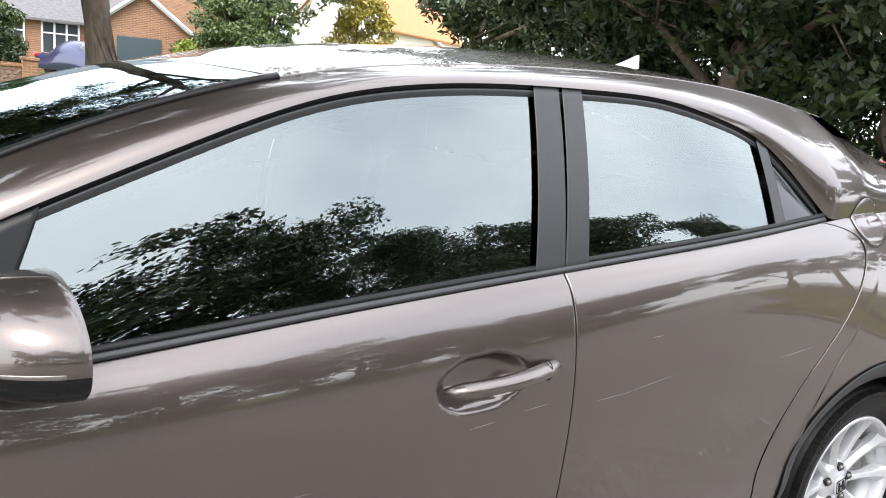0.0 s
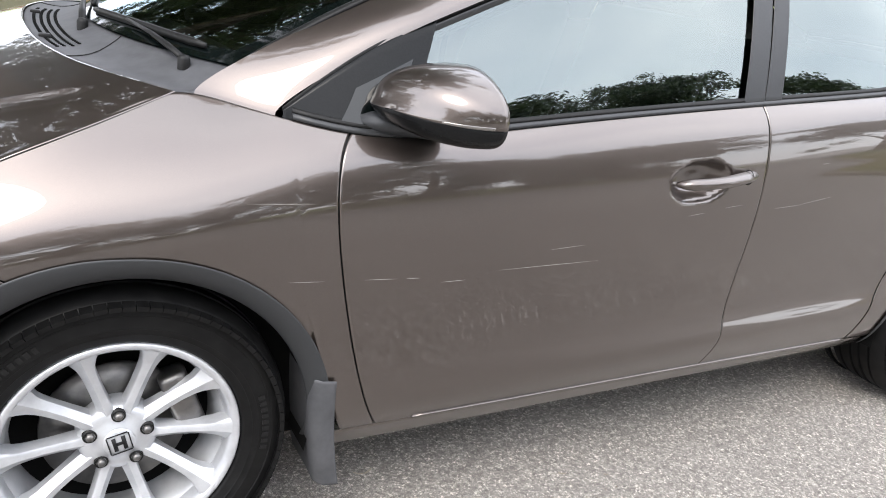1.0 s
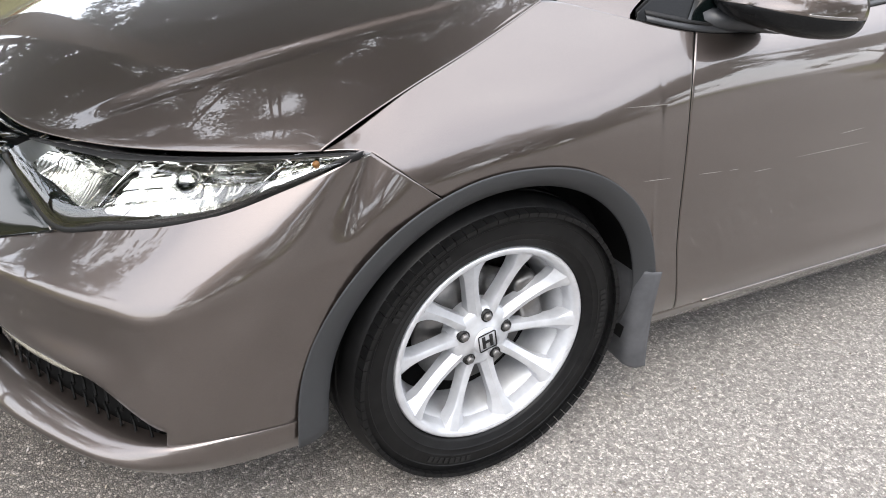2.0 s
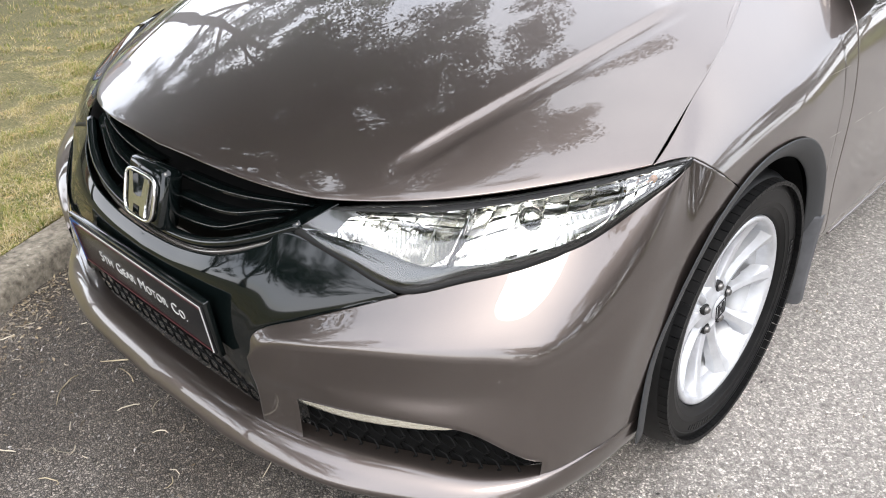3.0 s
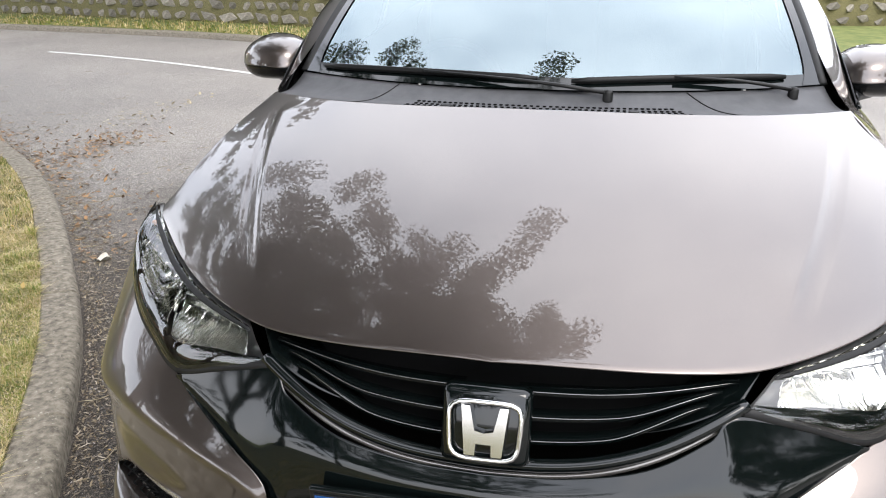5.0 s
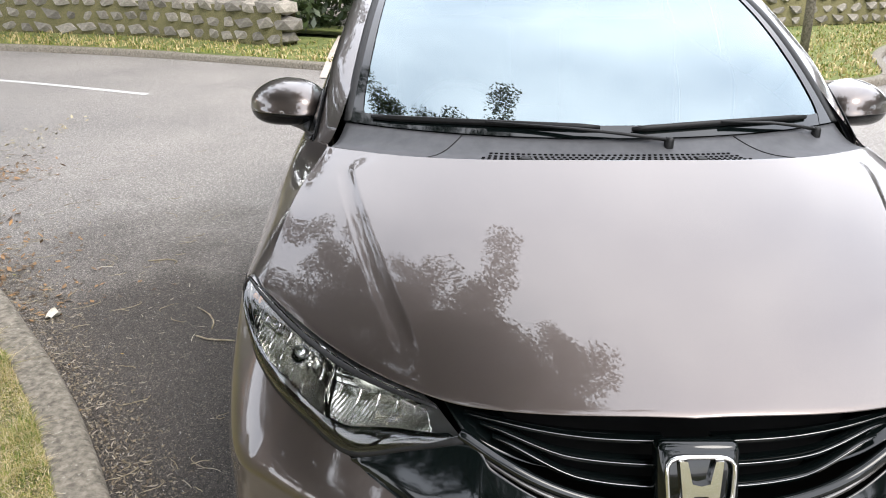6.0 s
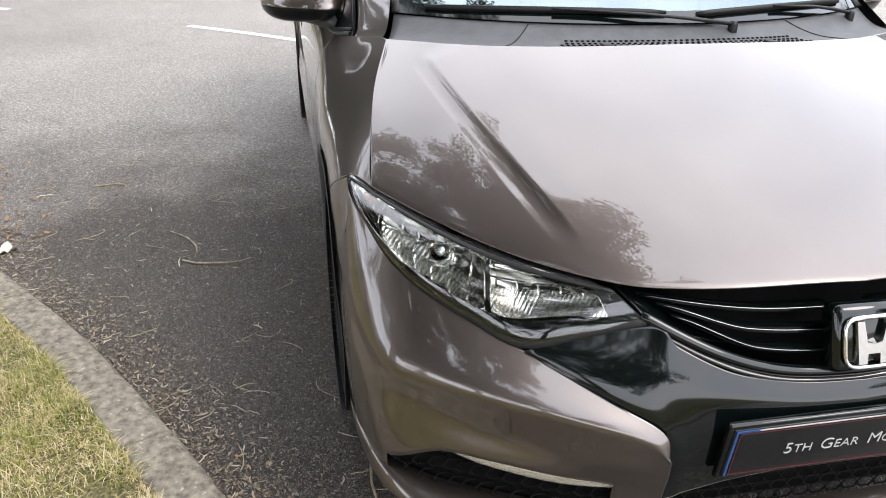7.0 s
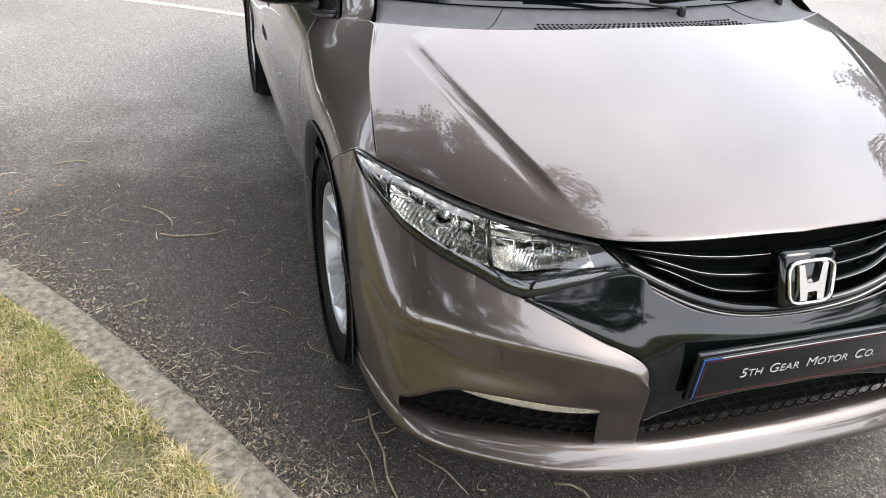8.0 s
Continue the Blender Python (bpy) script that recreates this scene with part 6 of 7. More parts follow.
# unseen copies on the verge side, added to darken reflections in nose and windscreen
for x, y, s, r in ((-13, 6, 1.3, 40), (-12.0, 11.5, 1.45, 220), (-7.5, 14, 1.4, 75)):
    c = copy_thing(street, pose(x, y, 0.15, 0, 0, r))
    c.scale = (s, s, s)


def shrub(label, at, size, count, leaf, mat, seed, cone=False, name="shrub"):
    """A many-stemmed shrub: short stems and clustered leaves with a ragged outline."""
    g = random.Random(seed)
    t = thing(name, label, name, at)
    bm, tips = bmesh.new(), []
    for k in range(60):
        a, f = g.uniform(0, 2 * math.pi), g.random()
        w = (1 - f * 0.92) if cone else math.sin(math.pi * (0.2 + 0.75 * f)) ** 0.6
        e = Vector((math.cos(a) * size[0] * w * g.uniform(0.5, 1), math.sin(a) * size[1] * w * g.uniform(0.5, 1), size[2] * f))
        tips.append(tuple(e))
        if k % 4 == 0:
            tube(bm, [(0, 0, 0), tuple(e * 0.5 + Vector((0, 0, 0.1))), tuple(e)], [0.03, 0.02, 0.008], 4)
    part("stems", bm, BARK, t)
    leaves("foliage", tips, min(size) * 0.16, count, leaf, mat, t, seed)
    return t


def hedge(name, label, curve, t0, t1, off, width, height, count, leaf, mat, seed, mirror=1):
    g = np.random.default_rng(seed)
    cs = []
    for _ in range(260):
        p = beside(curve, g.uniform(t0, t1), mirror * (off + g.uniform(-1, 1) * width))
        cs.append((p.x, p.y, height * (0.06 + 0.94 * g.uniform(0, 1) ** 0.8)))
    t = thing(name, label, "hedge")
    leaves("foliage", cs, 0.3, count, leaf, mat, t, seed, flat=0.9)
    return t


hedge("hedge", "dense dark hedge behind the stone wall", FAR_KERB, 0.16, 0.5, 4.2, 0.7, 2.6, 42000, 0.085, LEAF_DARK, 31)
hedge("hedge", "dark hedge at the back of the lawn", FAR_KERB, 0.5, 0.95, 9.0, 0.8, 2.4, 26000, 0.1, LEAF_DARK, 32)
hedge("hedge", "tall garden hedge across the street", STREET_KERB, 0.2, 1.0, 3.4, 0.8, 3.0, 52000, 0.1, LEAF_DARK, 33)

grass_patch("grass", KERB, 0.33, 0.62, 0.13, 1.9, 150000, 0.03, 0.0028, 0.078, "short patchy grass, green and straw-coloured")
grass_patch("grass", KERB, 0.385, 0.485, 0.13, 1.6, 150000, 0.02, 0.0026, 0.08, "dense short turf, yellow-green and straw mixed", lie=1.3)
STRAW = leaf_material("dead_straw", (0.22, 0.17, 0.08), (0.62, 0.53, 0.34))
grass_patch("dead_grass", KERB, 0.36, 0.58, 0.13, 1.7, 80000, 0.016, 0.002, 0.084, "pale dead straw lying in the grass", mat=STRAW, lie=2.6)
grass_patch("grass", KERB, 0.48, 0.72, 0.13, 2.6, 40000, 0.04, 0.005, 0.08, "short patchy grass further along the verge")
grass_patch("grass", FAR_KERB, 0.2, 0.75, 0.15, 2.2, 26000, 0.06, 0.02, 0.09, "short green grass across the road")

# twigs, seeds and fallen leaves along the gutter
LITTER = leaf_material("dry_litter", (0.09, 0.062, 0.035), (0.28, 0.23, 0.15))
FRESH = leaf_material("fallen_leaves", (0.16, 0.16, 0.03), (0.42, 0.24, 0.07))
BROWN_LEAF = leaf_material("brown_leaves", (0.06, 0.038, 0.02), (0.36, 0.2, 0.075))
TWIG = plain("pale_dry_twigs", (0.2, 0.16, 0.1), (0.42, 0.36, 0.25), 0.9, 30)


def ground_litter(name, count, place, size, mat, label, seed, curl=0.3):
    g = np.random.default_rng(seed)
    p = np.array([place(g) for _ in range(count)])
    a = g.uniform(0, 2 * np.pi, count)
    s = size * g.uniform(0.4, 1.5, count)[:, None]
    d = np.stack([np.cos(a), np.sin(a), g.normal(0, curl, count)], 1) * s
    e = np.stack([-np.sin(a), np.cos(a), g.normal(0, curl, count)], 1) * s * 0.45
    p[:, 2] += 0.003 + np.abs(d[:, 2]) + np.abs(e[:, 2])
    v = np.stack([p - d, p + e, p + d, p - e], 1)
    k = np.arange(count)[:, None] * 4
    return scatter_mesh(name, v, np.concatenate([k, k + 1, k + 2, k + 3], 1), mat, label, "litter")


def gutter(g, far=0.5, t0=0.34, t1=0.72):
    q = beside(KERB, g.uniform(t0, t1), -abs(g.normal(0, far)) - 0.01)
    return (q.x, q.y, 0.0)


ground_litter("leaf_litter", 16000, lambda g: gutter(g, 0.1, 0.34, 0.8), 0.0055, LITTER, "brown crumbled leaf litter along the gutter", 51)
ground_litter("leaf_litter", 2600, lambda g: gutter(g, 0.9, 0.3, 0.8), 0.0038, LITTER, "thin scatter of seeds and crumbs on the asphalt", 52)
ground_litter("fallen_leaves", 110, lambda g: gutter(g, 0.55, 0.34, 0.85), 0.008, FRESH, "small yellow and brown fallen leaves", 53)
ground_litter("fallen_leaves", 1000, lambda g: (*beside(KERB, g.uniform(0.475, 0.62), -abs(g.normal(0, 0.22)) - 0.03).to_tuple()[:2], 0.0), 0.016, BROWN_LEAF, "brown and orange leaves along the kerb's bend", 54)
ground_litter("fallen_leaves", 420, lambda g: (3.05 + g.normal(0, 0.34), 3.3 + g.normal(0, 0.17), abs(g.normal(0, 0.008))), 0.017, BROWN_LEAF, "low heap of brown leaves and stalks on the road", 57)
ground_litter("fallen_leaves", 90, lambda g: (4.3 + g.normal(0, 0.4), 3.6 + g.normal(0, 0.12), 0.0), 0.018, STRAW, "pale wisp of dry stalks on the road", 58)
ground_litter("fallen_leaves", 300, lambda g: (*beside(KERB, g.uniform(0.36, 0.6), g.uniform(0.15, 1.5)).to_tuple()[:2], 0.1), 0.014, FRESH, "dry leaves lying in the grass", 55)
ground_litter("road_grit", 260, lambda g: (g.uniform(-1.5, 3), g.uniform(-2.2, -0.7), 0.0), 0.0035, LITTER, "grit and seeds on the asphalt beside the car", 56)



def strands(name, count, place, length, mat, label, seed):
    """Thin bent fibres, stalks and catkins lying on the ground, in one mesh."""
    g = np.random.default_rng(seed)
    p = np.array([place(g) for _ in range(count)])
    a, bend = g.uniform(0, 2 * np.pi, count), g.normal(0, 0.5, count)
    ln, w = length * g.uniform(0.4, 1.6, count), 0.0011 * g.uniform(0.7, 1.6, count)
    rows, at = [], p + np.array([0, 0, 0.003])
    for k in range(5):
        q = a + bend * k / 2
        side_ = np.stack([-np.sin(q), np.cos(q), 0 * q], 1) * w[:, None] * (1.0 if 0 < k < 4 else 0.5)
        rows += [at - side_, at + side_ + np.array([0, 0, 0.0012])]
        at = at + np.stack([np.cos(q), np.sin(q), g.normal(0, 0.12, count)], 1) * (ln / 4)[:, None]
        at[:, 2] = np.clip(at[:, 2], p[:, 2] + 0.002, p[:, 2] + 0.012)
    v = np.stack(rows, 1)
    k = np.arange(count)[:, None] * 10
    f = np.concatenate([np.concatenate([k + 2 * j, k + 2 * j + 1, k + 2 * j + 3, k + 2 * j + 2], 1) for j in range(4)])
    return scatter_mesh(name, v, f, mat, label, "litter")


GRIT = leaf_material("stone_grit", (0.03, 0.028, 0.026), (0.34, 0.32, 0.3))
ground_litter("road_grit", 26000, lambda g: gutter(g, 1.1, 0.3, 0.66), 0.0034, GRIT, "dark and pale stone chips worn loose from the asphalt", 63, 0.45)
FIBRE = leaf_material("dry_fibres", (0.07, 0.052, 0.036), (0.42, 0.37, 0.29))
strands("leaf_litter", 5200, lambda g: gutter(g, 0.09, 0.34, 0.8), 0.02, FIBRE, "tangled brown stalks and fibres heaped along the gutter", 61)
PALE_FIBRE = leaf_material("bleached_fibres", (0.26, 0.23, 0.17), (0.6, 0.54, 0.43))
strands("leaf_litter", 300, lambda g: gutter(g, 1.1, 0.36, 0.8), 0.05, PALE_FIBRE, "long pale curled stalks lying on the asphalt", 64)
strands("leaf_litter", 2400, lambda g: gutter(g, 0.85, 0.3, 0.8), 0.02, FIBRE, "thin pale stalks scattered over the asphalt", 62)

g_ = random.Random(8)
for k in range(300):
    q = beside(KERB, g_.uniform(0.34, 0.66), -abs(g_.gauss(0, 0.95)) - 0.03)
    a, ln = g_.uniform(0, 2 * math.pi), g_.uniform(0.03, 0.1) if k > 5 else g_.uniform(0.2, 0.4)
    bend = g_.uniform(-1.3, 1.3)
    path = [(q.x + math.cos(a + bend * s) * ln * s, q.y + math.sin(a + bend * s * 2) * ln * s, 0.005 + 0.004 * abs(math.sin(6 * s + k))) for s in np.linspace(0, 1, 6)]
    r = 0.0015 if k > 5 else 0.0035
    tw = part("twig", tube(bmesh.new(), path, [r, r, r, r * 0.9, r * 0.7, r * 0.4], 5), TWIG, None)
    tagged(tw, "thin pale twig lying on the asphalt" if k > 5 else "longer dry twig lying on the asphalt", "twig", "twigs on the road")

for path_, r in (([(-0.30, 0.805, 0.006), (-0.38, 0.812, 0.012), (-0.47, 0.803, 0.01), (-0.56, 0.815, 0.009), (-0.64, 0.806, 0.006)], 0.0032), ([(-0.42, 0.86, 0.005), (-0.5, 0.845, 0.01), (-0.6, 0.85, 0.006)], 0.0022), ([(-0.5, 0.72, 0.005), (-0.58, 0.67, 0.012), (-0.66, 0.64, 0.006)], 0.0025)):
    tw = part("twig", tube(bmesh.new(), path_, [r, r, *[r * 0.9] * (len(path_) - 3), r * 0.5], 6), TWIG, None)
    tagged(tw, "long thin bare twig lying under the bumper", "twig", "twigs on the road")

# a pale dead leaf in the gutter
bm = sheet(lambda u, v: (1.07 + 0.075 * (u - 0.5), 1.99 + 0.06 * (v - 0.5) * math.sin(math.pi * (0.1 + 0.8 * u)), 0.008 + 0.02 * abs(v - 0.5) ** 1.5 + 0.012 * math.sin(5 * u + 3 * v)), even(8), even(6), 1, lip=0.001)
tagged(part("dead_leaf", bm, plain("bleached_leaf", (0.5, 0.47, 0.4), (0.66, 0.63, 0.56), 0.8, 60), None), "curled bleached dead leaf beside the kerb", "leaf")

# ---- stone wall across the road ----
STONE = plain("grey_buff_rubble_stone", (0.17, 0.155, 0.13), (0.33, 0.3, 0.25), 0.9, 7, 0.6, detail=8, dist=0.02)
n_, l_, b_ = nodes_of(STONE)
oi = n_.new("ShaderNodeObjectInfo")
mr = n_.new("ShaderNodeMapRange")
mr.inputs["To Min"].default_value, mr.inputs["To Max"].default_value = 0.6, 1.25
l_.new(oi.outputs["Random"], mr.inputs["Value"])
l_.new(mixed(STONE, 1.0, b_.inputs["Base Color"].links[0].from_socket, mr.outputs["Result"], "MULTIPLY"), b_.inputs["Base Color"])
WALL_LINE = chord([(13.6, 15, 0.1), (12.7, 10.5, 0.1), (12.0, 7.2, 0.1), (11.2, 4.6, 0.1), (10.0, 2.5, 0.1)])
WALL_BACK = chord([(12.6, -2.2, 0.12), (13.0, -5.0, 0.12), (14.5, -8.6, 0.12)])
shapes = []
for k in range(8):
    bm = bmesh.new()
    bmesh.ops.create_icosphere(bm, subdivisions=1, radius=0.5)
    for v in bm.verts:
        w = v.co.normalized()
        kk = max(abs(w.x), abs(w.y), abs(w.z)) ** -0.75
        v.co = w * 0.5 * kk * random.uniform(0.86, 1.08)
    me = bpy.data.meshes.new("stone")
    bm.to_mesh(me)
    bm.free()
    me.materials.append(STONE)
    shapes.append(me)
for line, length, tall in ((WALL_LINE, 13.6, 0.62), (WALL_BACK, 6.8, 0.6)):
    wall = thing("stone_wall", "low rubble stone garden wall beyond the verge", "garden wall", kind="structure")
    core = part("wall_core", strip(line, ((-0.16, 0.0), (-0.15, tall - 0.08), (0.15, tall - 0.08), (0.16, 0.0))), SOIL, wall)
    for c in range(3):
        x, row_h = 0.0, tall / 3
        while x < length:
            w = random.uniform(0.2, 0.46)
            t = min(1, (x + w / 2) / length)
            p = beside(line, t, random.uniform(-0.03, 0.01))
            d = Vector(line(min(1, t + 0.01))) - Vector(line(max(0, t - 0.01)))
            ob = new("stone", random.choice(shapes))
            ob.parent = wall
            ob.matrix_basis = Matrix.Translation((p.x, p.y, p.z + row_h * (c + 0.5) + random.uniform(-0.02, 0.02))) @ Matrix.Rotation(math.atan2(d.y, d.x), 4, "Z") @ Matrix.Rotation(random.uniform(-0.25, 0.25), 4, "Y") @ Matrix.Diagonal((w * 1.04, 0.4, row_h * random.uniform(0.95, 1.2), 1))
            x += w

# ---- houses beyond the green ----
BRICK = material("red_brown_brick", (0.3, 0.15, 0.08), 0.9)
n_, l_, b_ = nodes_of(BRICK)
bt, tc = n_.new("ShaderNodeTexBrick"), n_.new("ShaderNodeTexCoord")
mp = n_.new("ShaderNodeMapping")
mp.inputs["Rotation"].default_value = (radians(90), 0, 0)
bt.inputs["Color1"].default_value, bt.inputs["Color2"].default_value, bt.inputs["Mortar"].default_value = (0.36, 0.17, 0.08, 1), (0.26, 0.12, 0.06, 1), (0.36, 0.3, 0.24, 1)
bt.inputs["Scale"].default_value, bt.inputs["Brick Width"].default_value, bt.inputs["Row Height"].default_value, bt.inputs["Mortar Size"].default_value = 1.0, 0.225, 0.075, 0.008
l_.new(tc.outputs["Object"], mp.inputs["Vector"])
l_.new(mp.outputs["Vector"], bt.inputs["Vector"])
l_.new(bt.outputs["Color"], b_.inputs["Base Color"])
SLATE = plain("grey_roof_tiles", (0.1, 0.1, 0.11), (0.2, 0.19, 0.19), 0.8, 6, 0.5, detail=8, stretch=(1, 1, 6))
CLAY = plain("orange_clay_tiles", (0.5, 0.15, 0.06), (0.66, 0.25, 0.1), 0.8, 6, 0.4, detail=6, stretch=(1, 1, 6))
RENDER = plain("cream_wall_coat", (0.66, 0.63, 0.56), (0.76, 0.73, 0.66), 0.9, 5, 0.2)
UPVC = plain("white_frames", (0.74, 0.75, 0.76), (0.8, 0.81, 0.82), 0.4, 8)
PANE = material("house_window_glass", (0.05, 0.06, 0.07), 0.06, 0.0, Coat_Weight=0.5)
TEAL = plain("grey_teal_garage_door", (0.045, 0.07, 0.08), (0.06, 0.09, 0.1), 0.5, 20, 0.1)
BLUE_CAR = material("dark_blue_paint", (0.012, 0.02, 0.09), 0.3, 0.4, Coat_Weight=1.0, Coat_Roughness=0.03)
LATTICE = plain("reddish_fence_brick", (0.26, 0.17, 0.12), (0.34, 0.24, 0.18), 0.9, 9, 0.3)


def gable(name, label, at, turn, w, d, eave, ridge, wall_mat, roof_mat, over=0.35):
    """A gabled house: ridge along its local y, gable wall towards -y."""
    h = thing(name, label, "house", at)
    h.rotation_euler = (0, 0, radians(turn))
    bm = bmesh.new()
    v = [bm.verts.new(p) for p in ((-w / 2, 0, 0), (w / 2, 0, 0), (w / 2, 0, eave), (0, 0, ridge), (-w / 2, 0, eave), (-w / 2, d, 0), (w / 2, d, 0), (w / 2, d, eave), (0, d, ridge), (-w / 2, d, eave))]
    for f in ((0, 1, 2, 3, 4), (9, 8, 7, 6, 5), (1, 6, 7, 2), (5, 0, 4, 9)):
        bm.faces.new([v[k] for k in f])
    part("wall", bm, wall_mat, h, smooth=False, fix=True)
    for s in (-1, 1):
        bm = bmesh.new()
        n = Vector((0, 0, 0.1))
        a, b = Vector((0, -over, ridge + 0.06)), Vector((s * (w / 2 + over), -over, eave + 0.06 - over * (ridge - eave) / (w / 2)))
        q = [a, b, b + Vector((0, d + 2 * over, 0)), a + Vector((0, d + 2 * over, 0))]
        lo, hi = [bm.verts.new(p) for p in q], [bm.verts.new(p + n) for p in q]
        bm.faces.new(lo), bm.faces.new(hi)
        for k in range(4):
            bm.faces.new([lo[k], lo[(k + 1) % 4], hi[(k + 1) % 4], hi[k]])
        part("roof", bm, roof_mat, h, smooth=False, fix=True)
        bm = tube(bmesh.new(), [tuple(a + Vector((0, -0.02, 0.0))), tuple(b + Vector((0, -0.02, 0)))], 0.1, 4)
        part("barge_board", bm, UPVC, h, smooth=False)
    return h


def window(parent, x, z, w, h, y=-0.02, lights=3, turned=0):
    """A framed window on the front of a house; each pane is its own part."""
    bm = bmesh.new()
    for x0, x1, z0, z1 in [(-w / 2, w / 2, -h / 2, -h / 2 + 0.08), (-w / 2, w / 2, h / 2 - 0.08, h / 2), (-w / 2, w / 2, h * 0.16, h * 0.16 + 0.06)] + [(-w / 2 + k * (w - 0.08) / lights, -w / 2 + 0.08 + k * (w - 0.08) / lights, -h / 2, h / 2) for k in range(lights + 1)]:
        box(bm, x + x0, x + x1, y - 0.06, y + 0.04, z + z0, z + z1)
    face = Matrix.Rotation(radians(turned), 4, "Z")
    bmesh.ops.transform(bm, matrix=face, verts=bm.verts)
    f = part("window", bm, UPVC, parent, "white-framed window", smooth=False)
    for k in range(lights):
        bm = bmesh.new()
        box(bm, x - w / 2 + 0.06 + k * (w - 0.08) / lights, x - w / 2 + (k + 1) * (w - 0.08) / lights + 0.02, y - 0.015, y + 0.01, z - h / 2 + 0.05, z + h / 2 - 0.05)
        bmesh.ops.transform(bm, matrix=face, verts=bm.verts)
        part("pane", bm, PANE, f, smooth=False)
    bm = bmesh.new()
    box(bm, x - w / 2 - 0.06, x + w / 2 + 0.06, y - 0.14, y + 0.02, z - h / 2 - 0.07, z - h / 2)
    bmesh.ops.transform(bm, matrix=face, verts=bm.verts)
    part("sill", bm, UPVC, f, smooth=False)


# z: the green rises gently towards the houses
bm = bmesh.new()
rows = [[bm.verts.new((x, y, z)) for x in (-30, -5, 10, 30, 60)] for y, z in ((21, 0.05), (26, 0.3), (34, 0.5), (50, 1.2), (120, 4.5))]
for a, b in zip(rows, rows[1:]):
    for j in range(4):
        bm.faces.new([a[j], a[j + 1], b[j + 1], b[j]])
tagged(part("green", bm, LAWN, None, fix=True), "rising green and front gardens by the houses", "lawn", kind="structure")

# the long side of this one faces the green: its windows stand on the side wall
h1 = gable("house", "brick house with a grey tiled roof and white windows", (9.0, 39.5, 0.5), 84, 6.6, 9.5, 2.45, 5.4, BRICK, SLATE)
window(h1, -3.4, 1.45, 1.5, 1.6, y=-3.32, turned=-90)
window(h1, -5.2, 1.5, 0.9, 1.3, y=-3.32, lights=2, turned=-90)
h2 = gable("house", "tall brick house with white barge boards", (11.5, 45.0, 0.8), 8, 9.0, 9, 3.6, 8.6, BRICK, SLATE)
window(h2, 0.2, 5.6, 1.6, 1.2)
window(h2, -1.8, 2.0, 1.8, 1.3)
garage = gable("garage", "brick garage with a grey-teal door and tiled roof", (8.35, 35.2, 0.75), -10, 3.9, 5.5, 2.0, 3.5, BRICK, SLATE, 0.25)
bm = bmesh.new()
box(bm, -1.05, 0.75, -0.05, 0.02, 0, 1.65, 0.01)
part("garage_door", bm, TEAL, garage, fix=True, smooth=False)
h3 = gable("house", "cream house with an orange clay-tiled roof", (24.0, 49.5, 1.2), -60, 8.0, 11.0, 3.9, 7.6, RENDER, CLAY)
h3b = gable("house", "cream bungalow with a grey roof", (30.5, 50.5, 1.2), -28, 6.5, 9.0, 2.6, 4.9, RENDER, CLAY)
window(h3b, 0.0, 1.6, 1.8, 1.2)
# windows in the long wall of the cream house
for y in (2.2, 5.6, 8.6):
    bm = bmesh.new()
    box(bm, -4.08, -3.96, y - 0.8, y + 0.8, 2.3, 3.5)
    f = part("window", bm, UPVC, h3, "white-framed window", smooth=False)
    for s in (-0.38, 0.38):
        bm = bmesh.new()
        box(bm, -4.1, -4.07, y + s - 0.33, y + s + 0.33, 2.38, 3.42)
        part("pane", bm, PANE, f, smooth=False)

# low garden wall with panels and a pier
gw = thing("garden_wall", "low brick garden wall with patterned panels", "garden wall")
for k in range(6):
    bm = bmesh.new()
    x = 2.9 - 2.3 * k
    box(bm, x - 0.2, x + 0.2, 23.8, 24.2, 0.2, 1.12, 0.02)
    box(bm, x - 0.24, x + 0.24, 23.76, 24.24, 1.12, 1.2, 0.01)
    part("pier", bm, BRICK, gw, smooth=False, fix=True)
    bm = bmesh.new()
    box(bm, x - 2.1, x - 0.2, 23.9, 24.1, 0.2, 0.45, 0.0)
    box(bm, x - 2.1, x - 0.2, 23.9, 24.1, 0.92, 1.02, 0.0)
    part("coping", bm, BRICK, gw, smooth=False, fix=True)
    bm = bmesh.new()
    box(bm, x - 2.1, x - 0.2, 23.95, 24.05, 0.45, 0.92)
    for j in range(9):
        for s in (-1, 1):
            box(bm, -0.02, 0.02, -0.07, -0.05, -0.3, 0.3, 0, pose(x - 1.95 + 0.2 * j, 24.0, 0.68, 0, 40 * s, 0))
    part("panel", bm, LATTICE, gw, smooth=False, fix=True)

# a blue car in the drive
blue = thing("car", "dark blue saloon parked in a driveway", "car", (5.9, 33.6, 0.5))
blue.rotation_euler = (0, 0, radians(-62))
sec = [(-2.2, 0.5, 0.78), (-2.1, 0.3, 0.95), (-1.5, 0.25, 1.0), (-0.9, 0.25, 1.4), (0.3, 0.25, 1.42), (1.1, 0.25, 0.98), (1.9, 0.3, 0.85), (2.2, 0.45, 0.65)]


def blue_fn(u, v):
    t = spline(np.linspace(0, 1, len(sec)), sec)(u)
    a = math.pi * v
    y = 0.86 * math.copysign(abs(math.cos(a)) ** 0.45, math.cos(a)) * (1 - 0.22 * max(0, math.sin(a) - 0.6) * (t[2] > 1.05))
    return (t[0], y, t[1] + (t[2] - t[1]) * math.sin(a) ** 0.7)


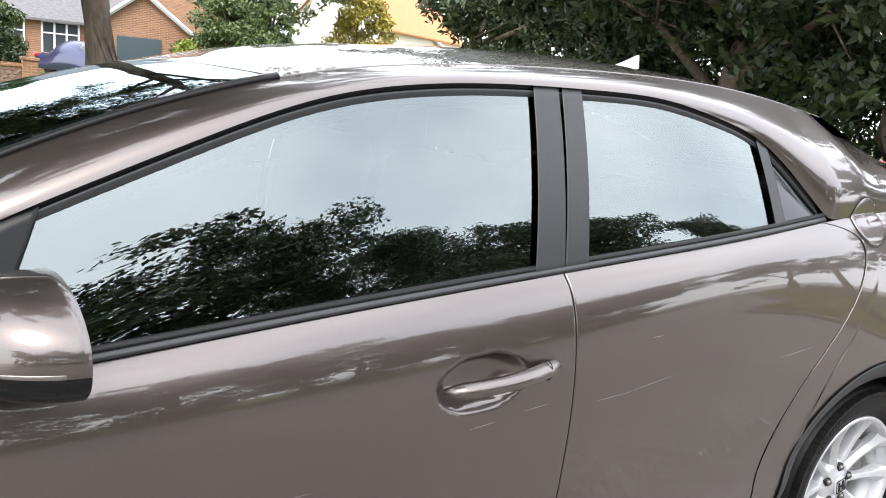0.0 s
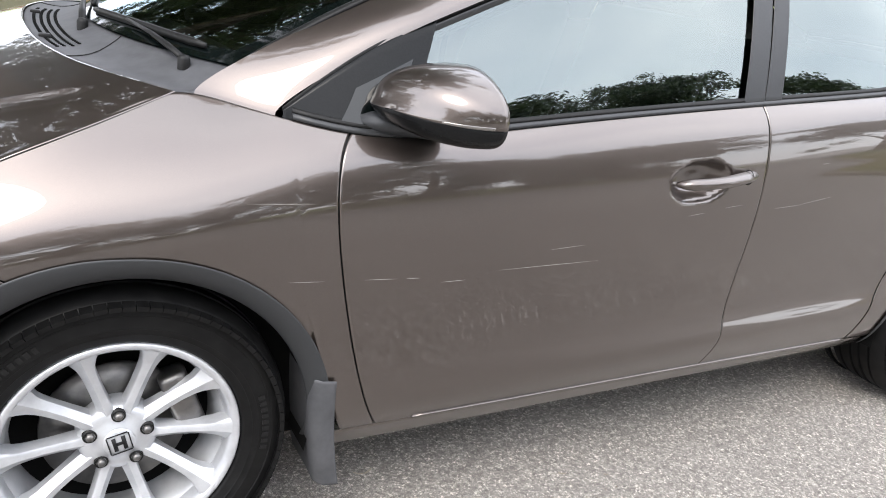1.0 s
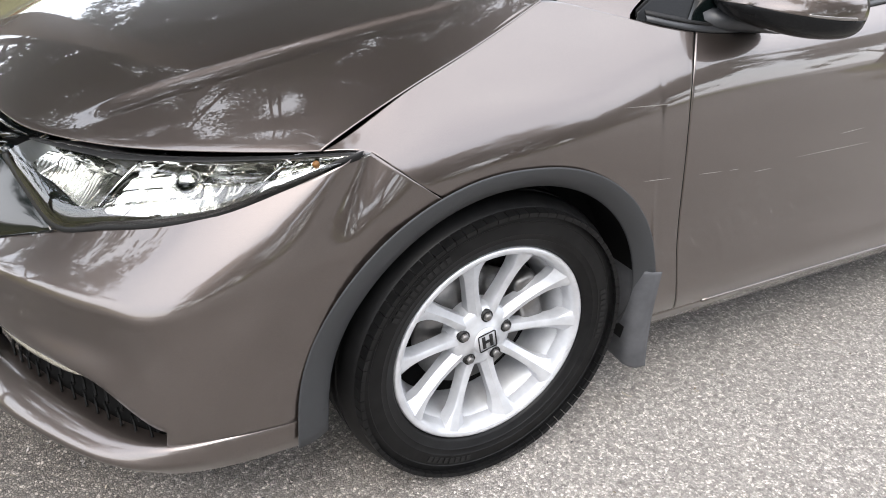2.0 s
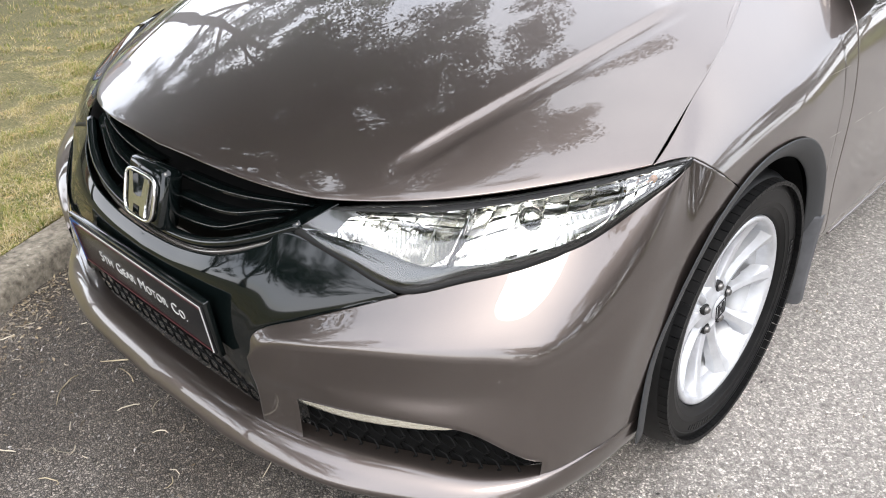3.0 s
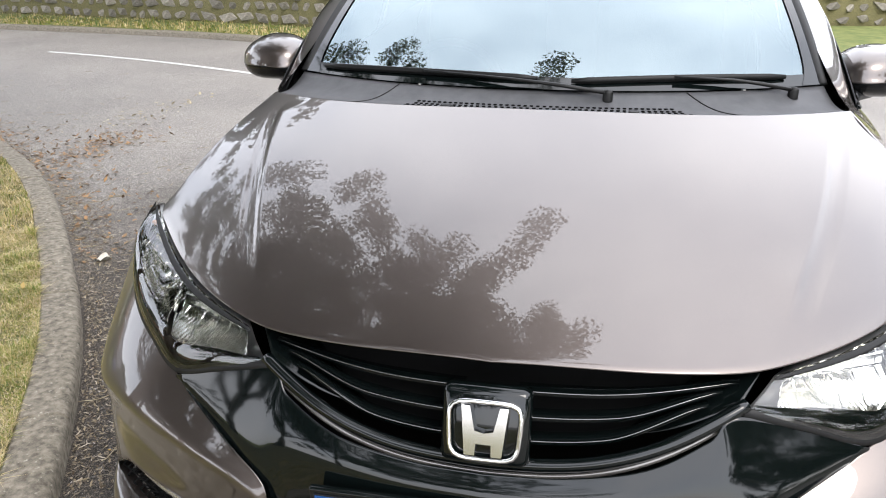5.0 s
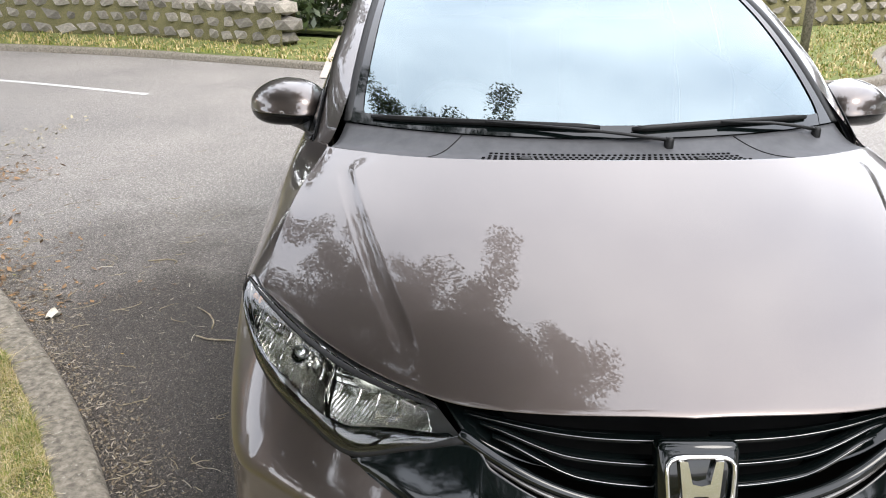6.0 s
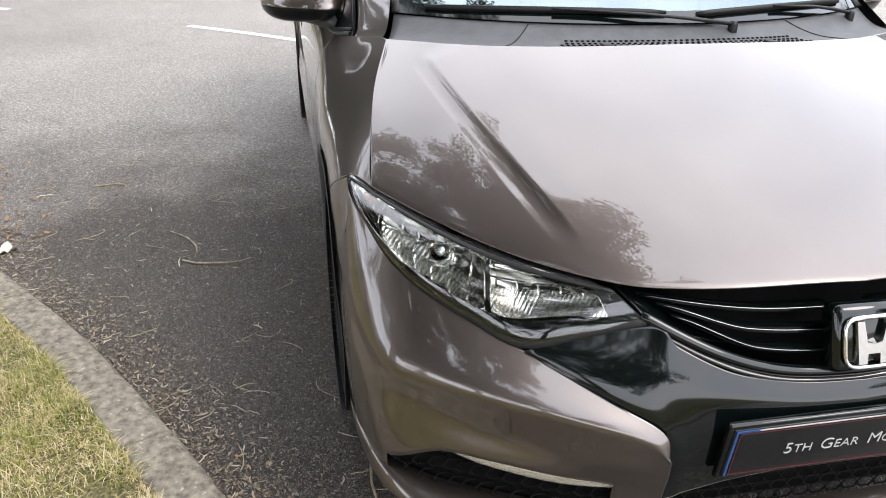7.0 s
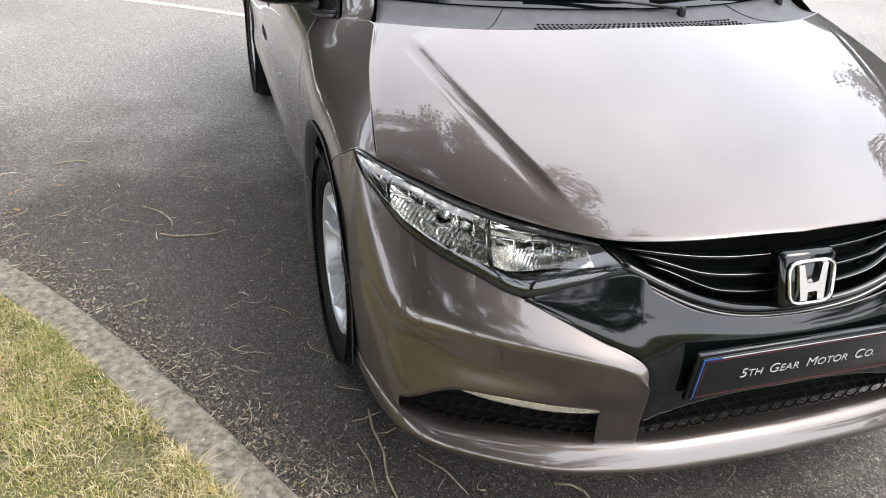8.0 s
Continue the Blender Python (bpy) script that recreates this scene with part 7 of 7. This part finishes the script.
part("body", sheet(blue_fn, even(28), even(20), 1, lip=0.05), BLUE_CAR, blue, fix=True)
bm = sheet(lambda u, v: np.array(blue_fn(0.23 + 0.1 * u, 0.25 + 0.5 * v)) + (-0.02, 0, 0.02), even(6), even(8), 1, lip=0.01)
part("tail_window", bm, PANE, blue, fix=True)
bm = sheet(lambda u, v: np.array(blue_fn(0.58 + 0.12 * u, 0.25 + 0.5 * v)) + (0.02, 0, 0.02), even(6), even(8), 1, lip=0.01)
part("windscreen", bm, PANE, blue, fix=True)
for s in (-1, 1):
    for x in (-1.35, 1.35):
        part("wheel", lathe(bmesh.new(), [(0.0, 0.1), (0.2, 0.1), (0.22, 0.11), (0.3, 0.1), (0.32, 0.0), (0.3, -0.1)], 28, pose(x, 0.72 * s, 0.32, 0, 0, 0 if s > 0 else 180)), TYRE, blue)
    bm = bmesh.new()
    box(bm, -2.24, -2.12, s * 0.75 - 0.12, s * 0.75 + 0.12, 0.72, 0.88, 0.02)
    part("tail_lamp", bm, RED_LENS, blue, fix=True)
bm = bmesh.new()
box(bm, -2.25, -2.2, -0.26, 0.26, 0.62, 0.73)
part("plate", bm, LINE_PAINT, blue, smooth=False)

shrub("bright lime-green conical conifer shrub", (8.1, 27.2, 0.35), (0.95, 0.95, 1.75), 9000, 0.07, LEAF_LIME, 41, True)
shrub("broad grey-green garden shrub", (11.2, 31.5, 0.45), (2.0, 1.9, 3.6), 16000, 0.11, LEAF_GREY, 42)
shrub("rounded green shrub beside the drive", (13.4, 33.0, 0.45), (1.6, 1.5, 2.6), 12000, 0.1, LEAF_GREY, 46)
shrub("golden-leaved slender tree shrub", (19.0, 35.5, 0.6), (1.9, 1.7, 5.2), 12000, 0.12, LEAF_GOLD, 43)
shrub("ivy-dark clipped shrub by the garden wall", (1.4, 26.0, 0.35), (1.8, 1.2, 1.7), 12000, 0.08, LEAF_DARK, 44)
shrub("tall ornamental shrub with yellow-green leaves", (1.2, 27.5, 0.35), (1.6, 1.4, 4.4), 14000, 0.09, LEAF_GREY, 45)
t_far = tree("spreading garden tree before the houses", (13.5, 33.5, 0.5), 7.5, 3.6, 0.2, 16000, 0.12, LEAF_GREY, 47, first=0.3)
copy_thing(t_far, pose(32, 40, 0.9, 0, 0, 130))

# pole on the corner lawn
pole = thing("signpost", "short weathered grey post standing in the grass", "post", (8.9, -4.55, 0.1))
part("post", tube(bmesh.new(), [(0, 0, 0), (0, 0, 2.3)], 0.06, 12), KERB_STONE, pole)
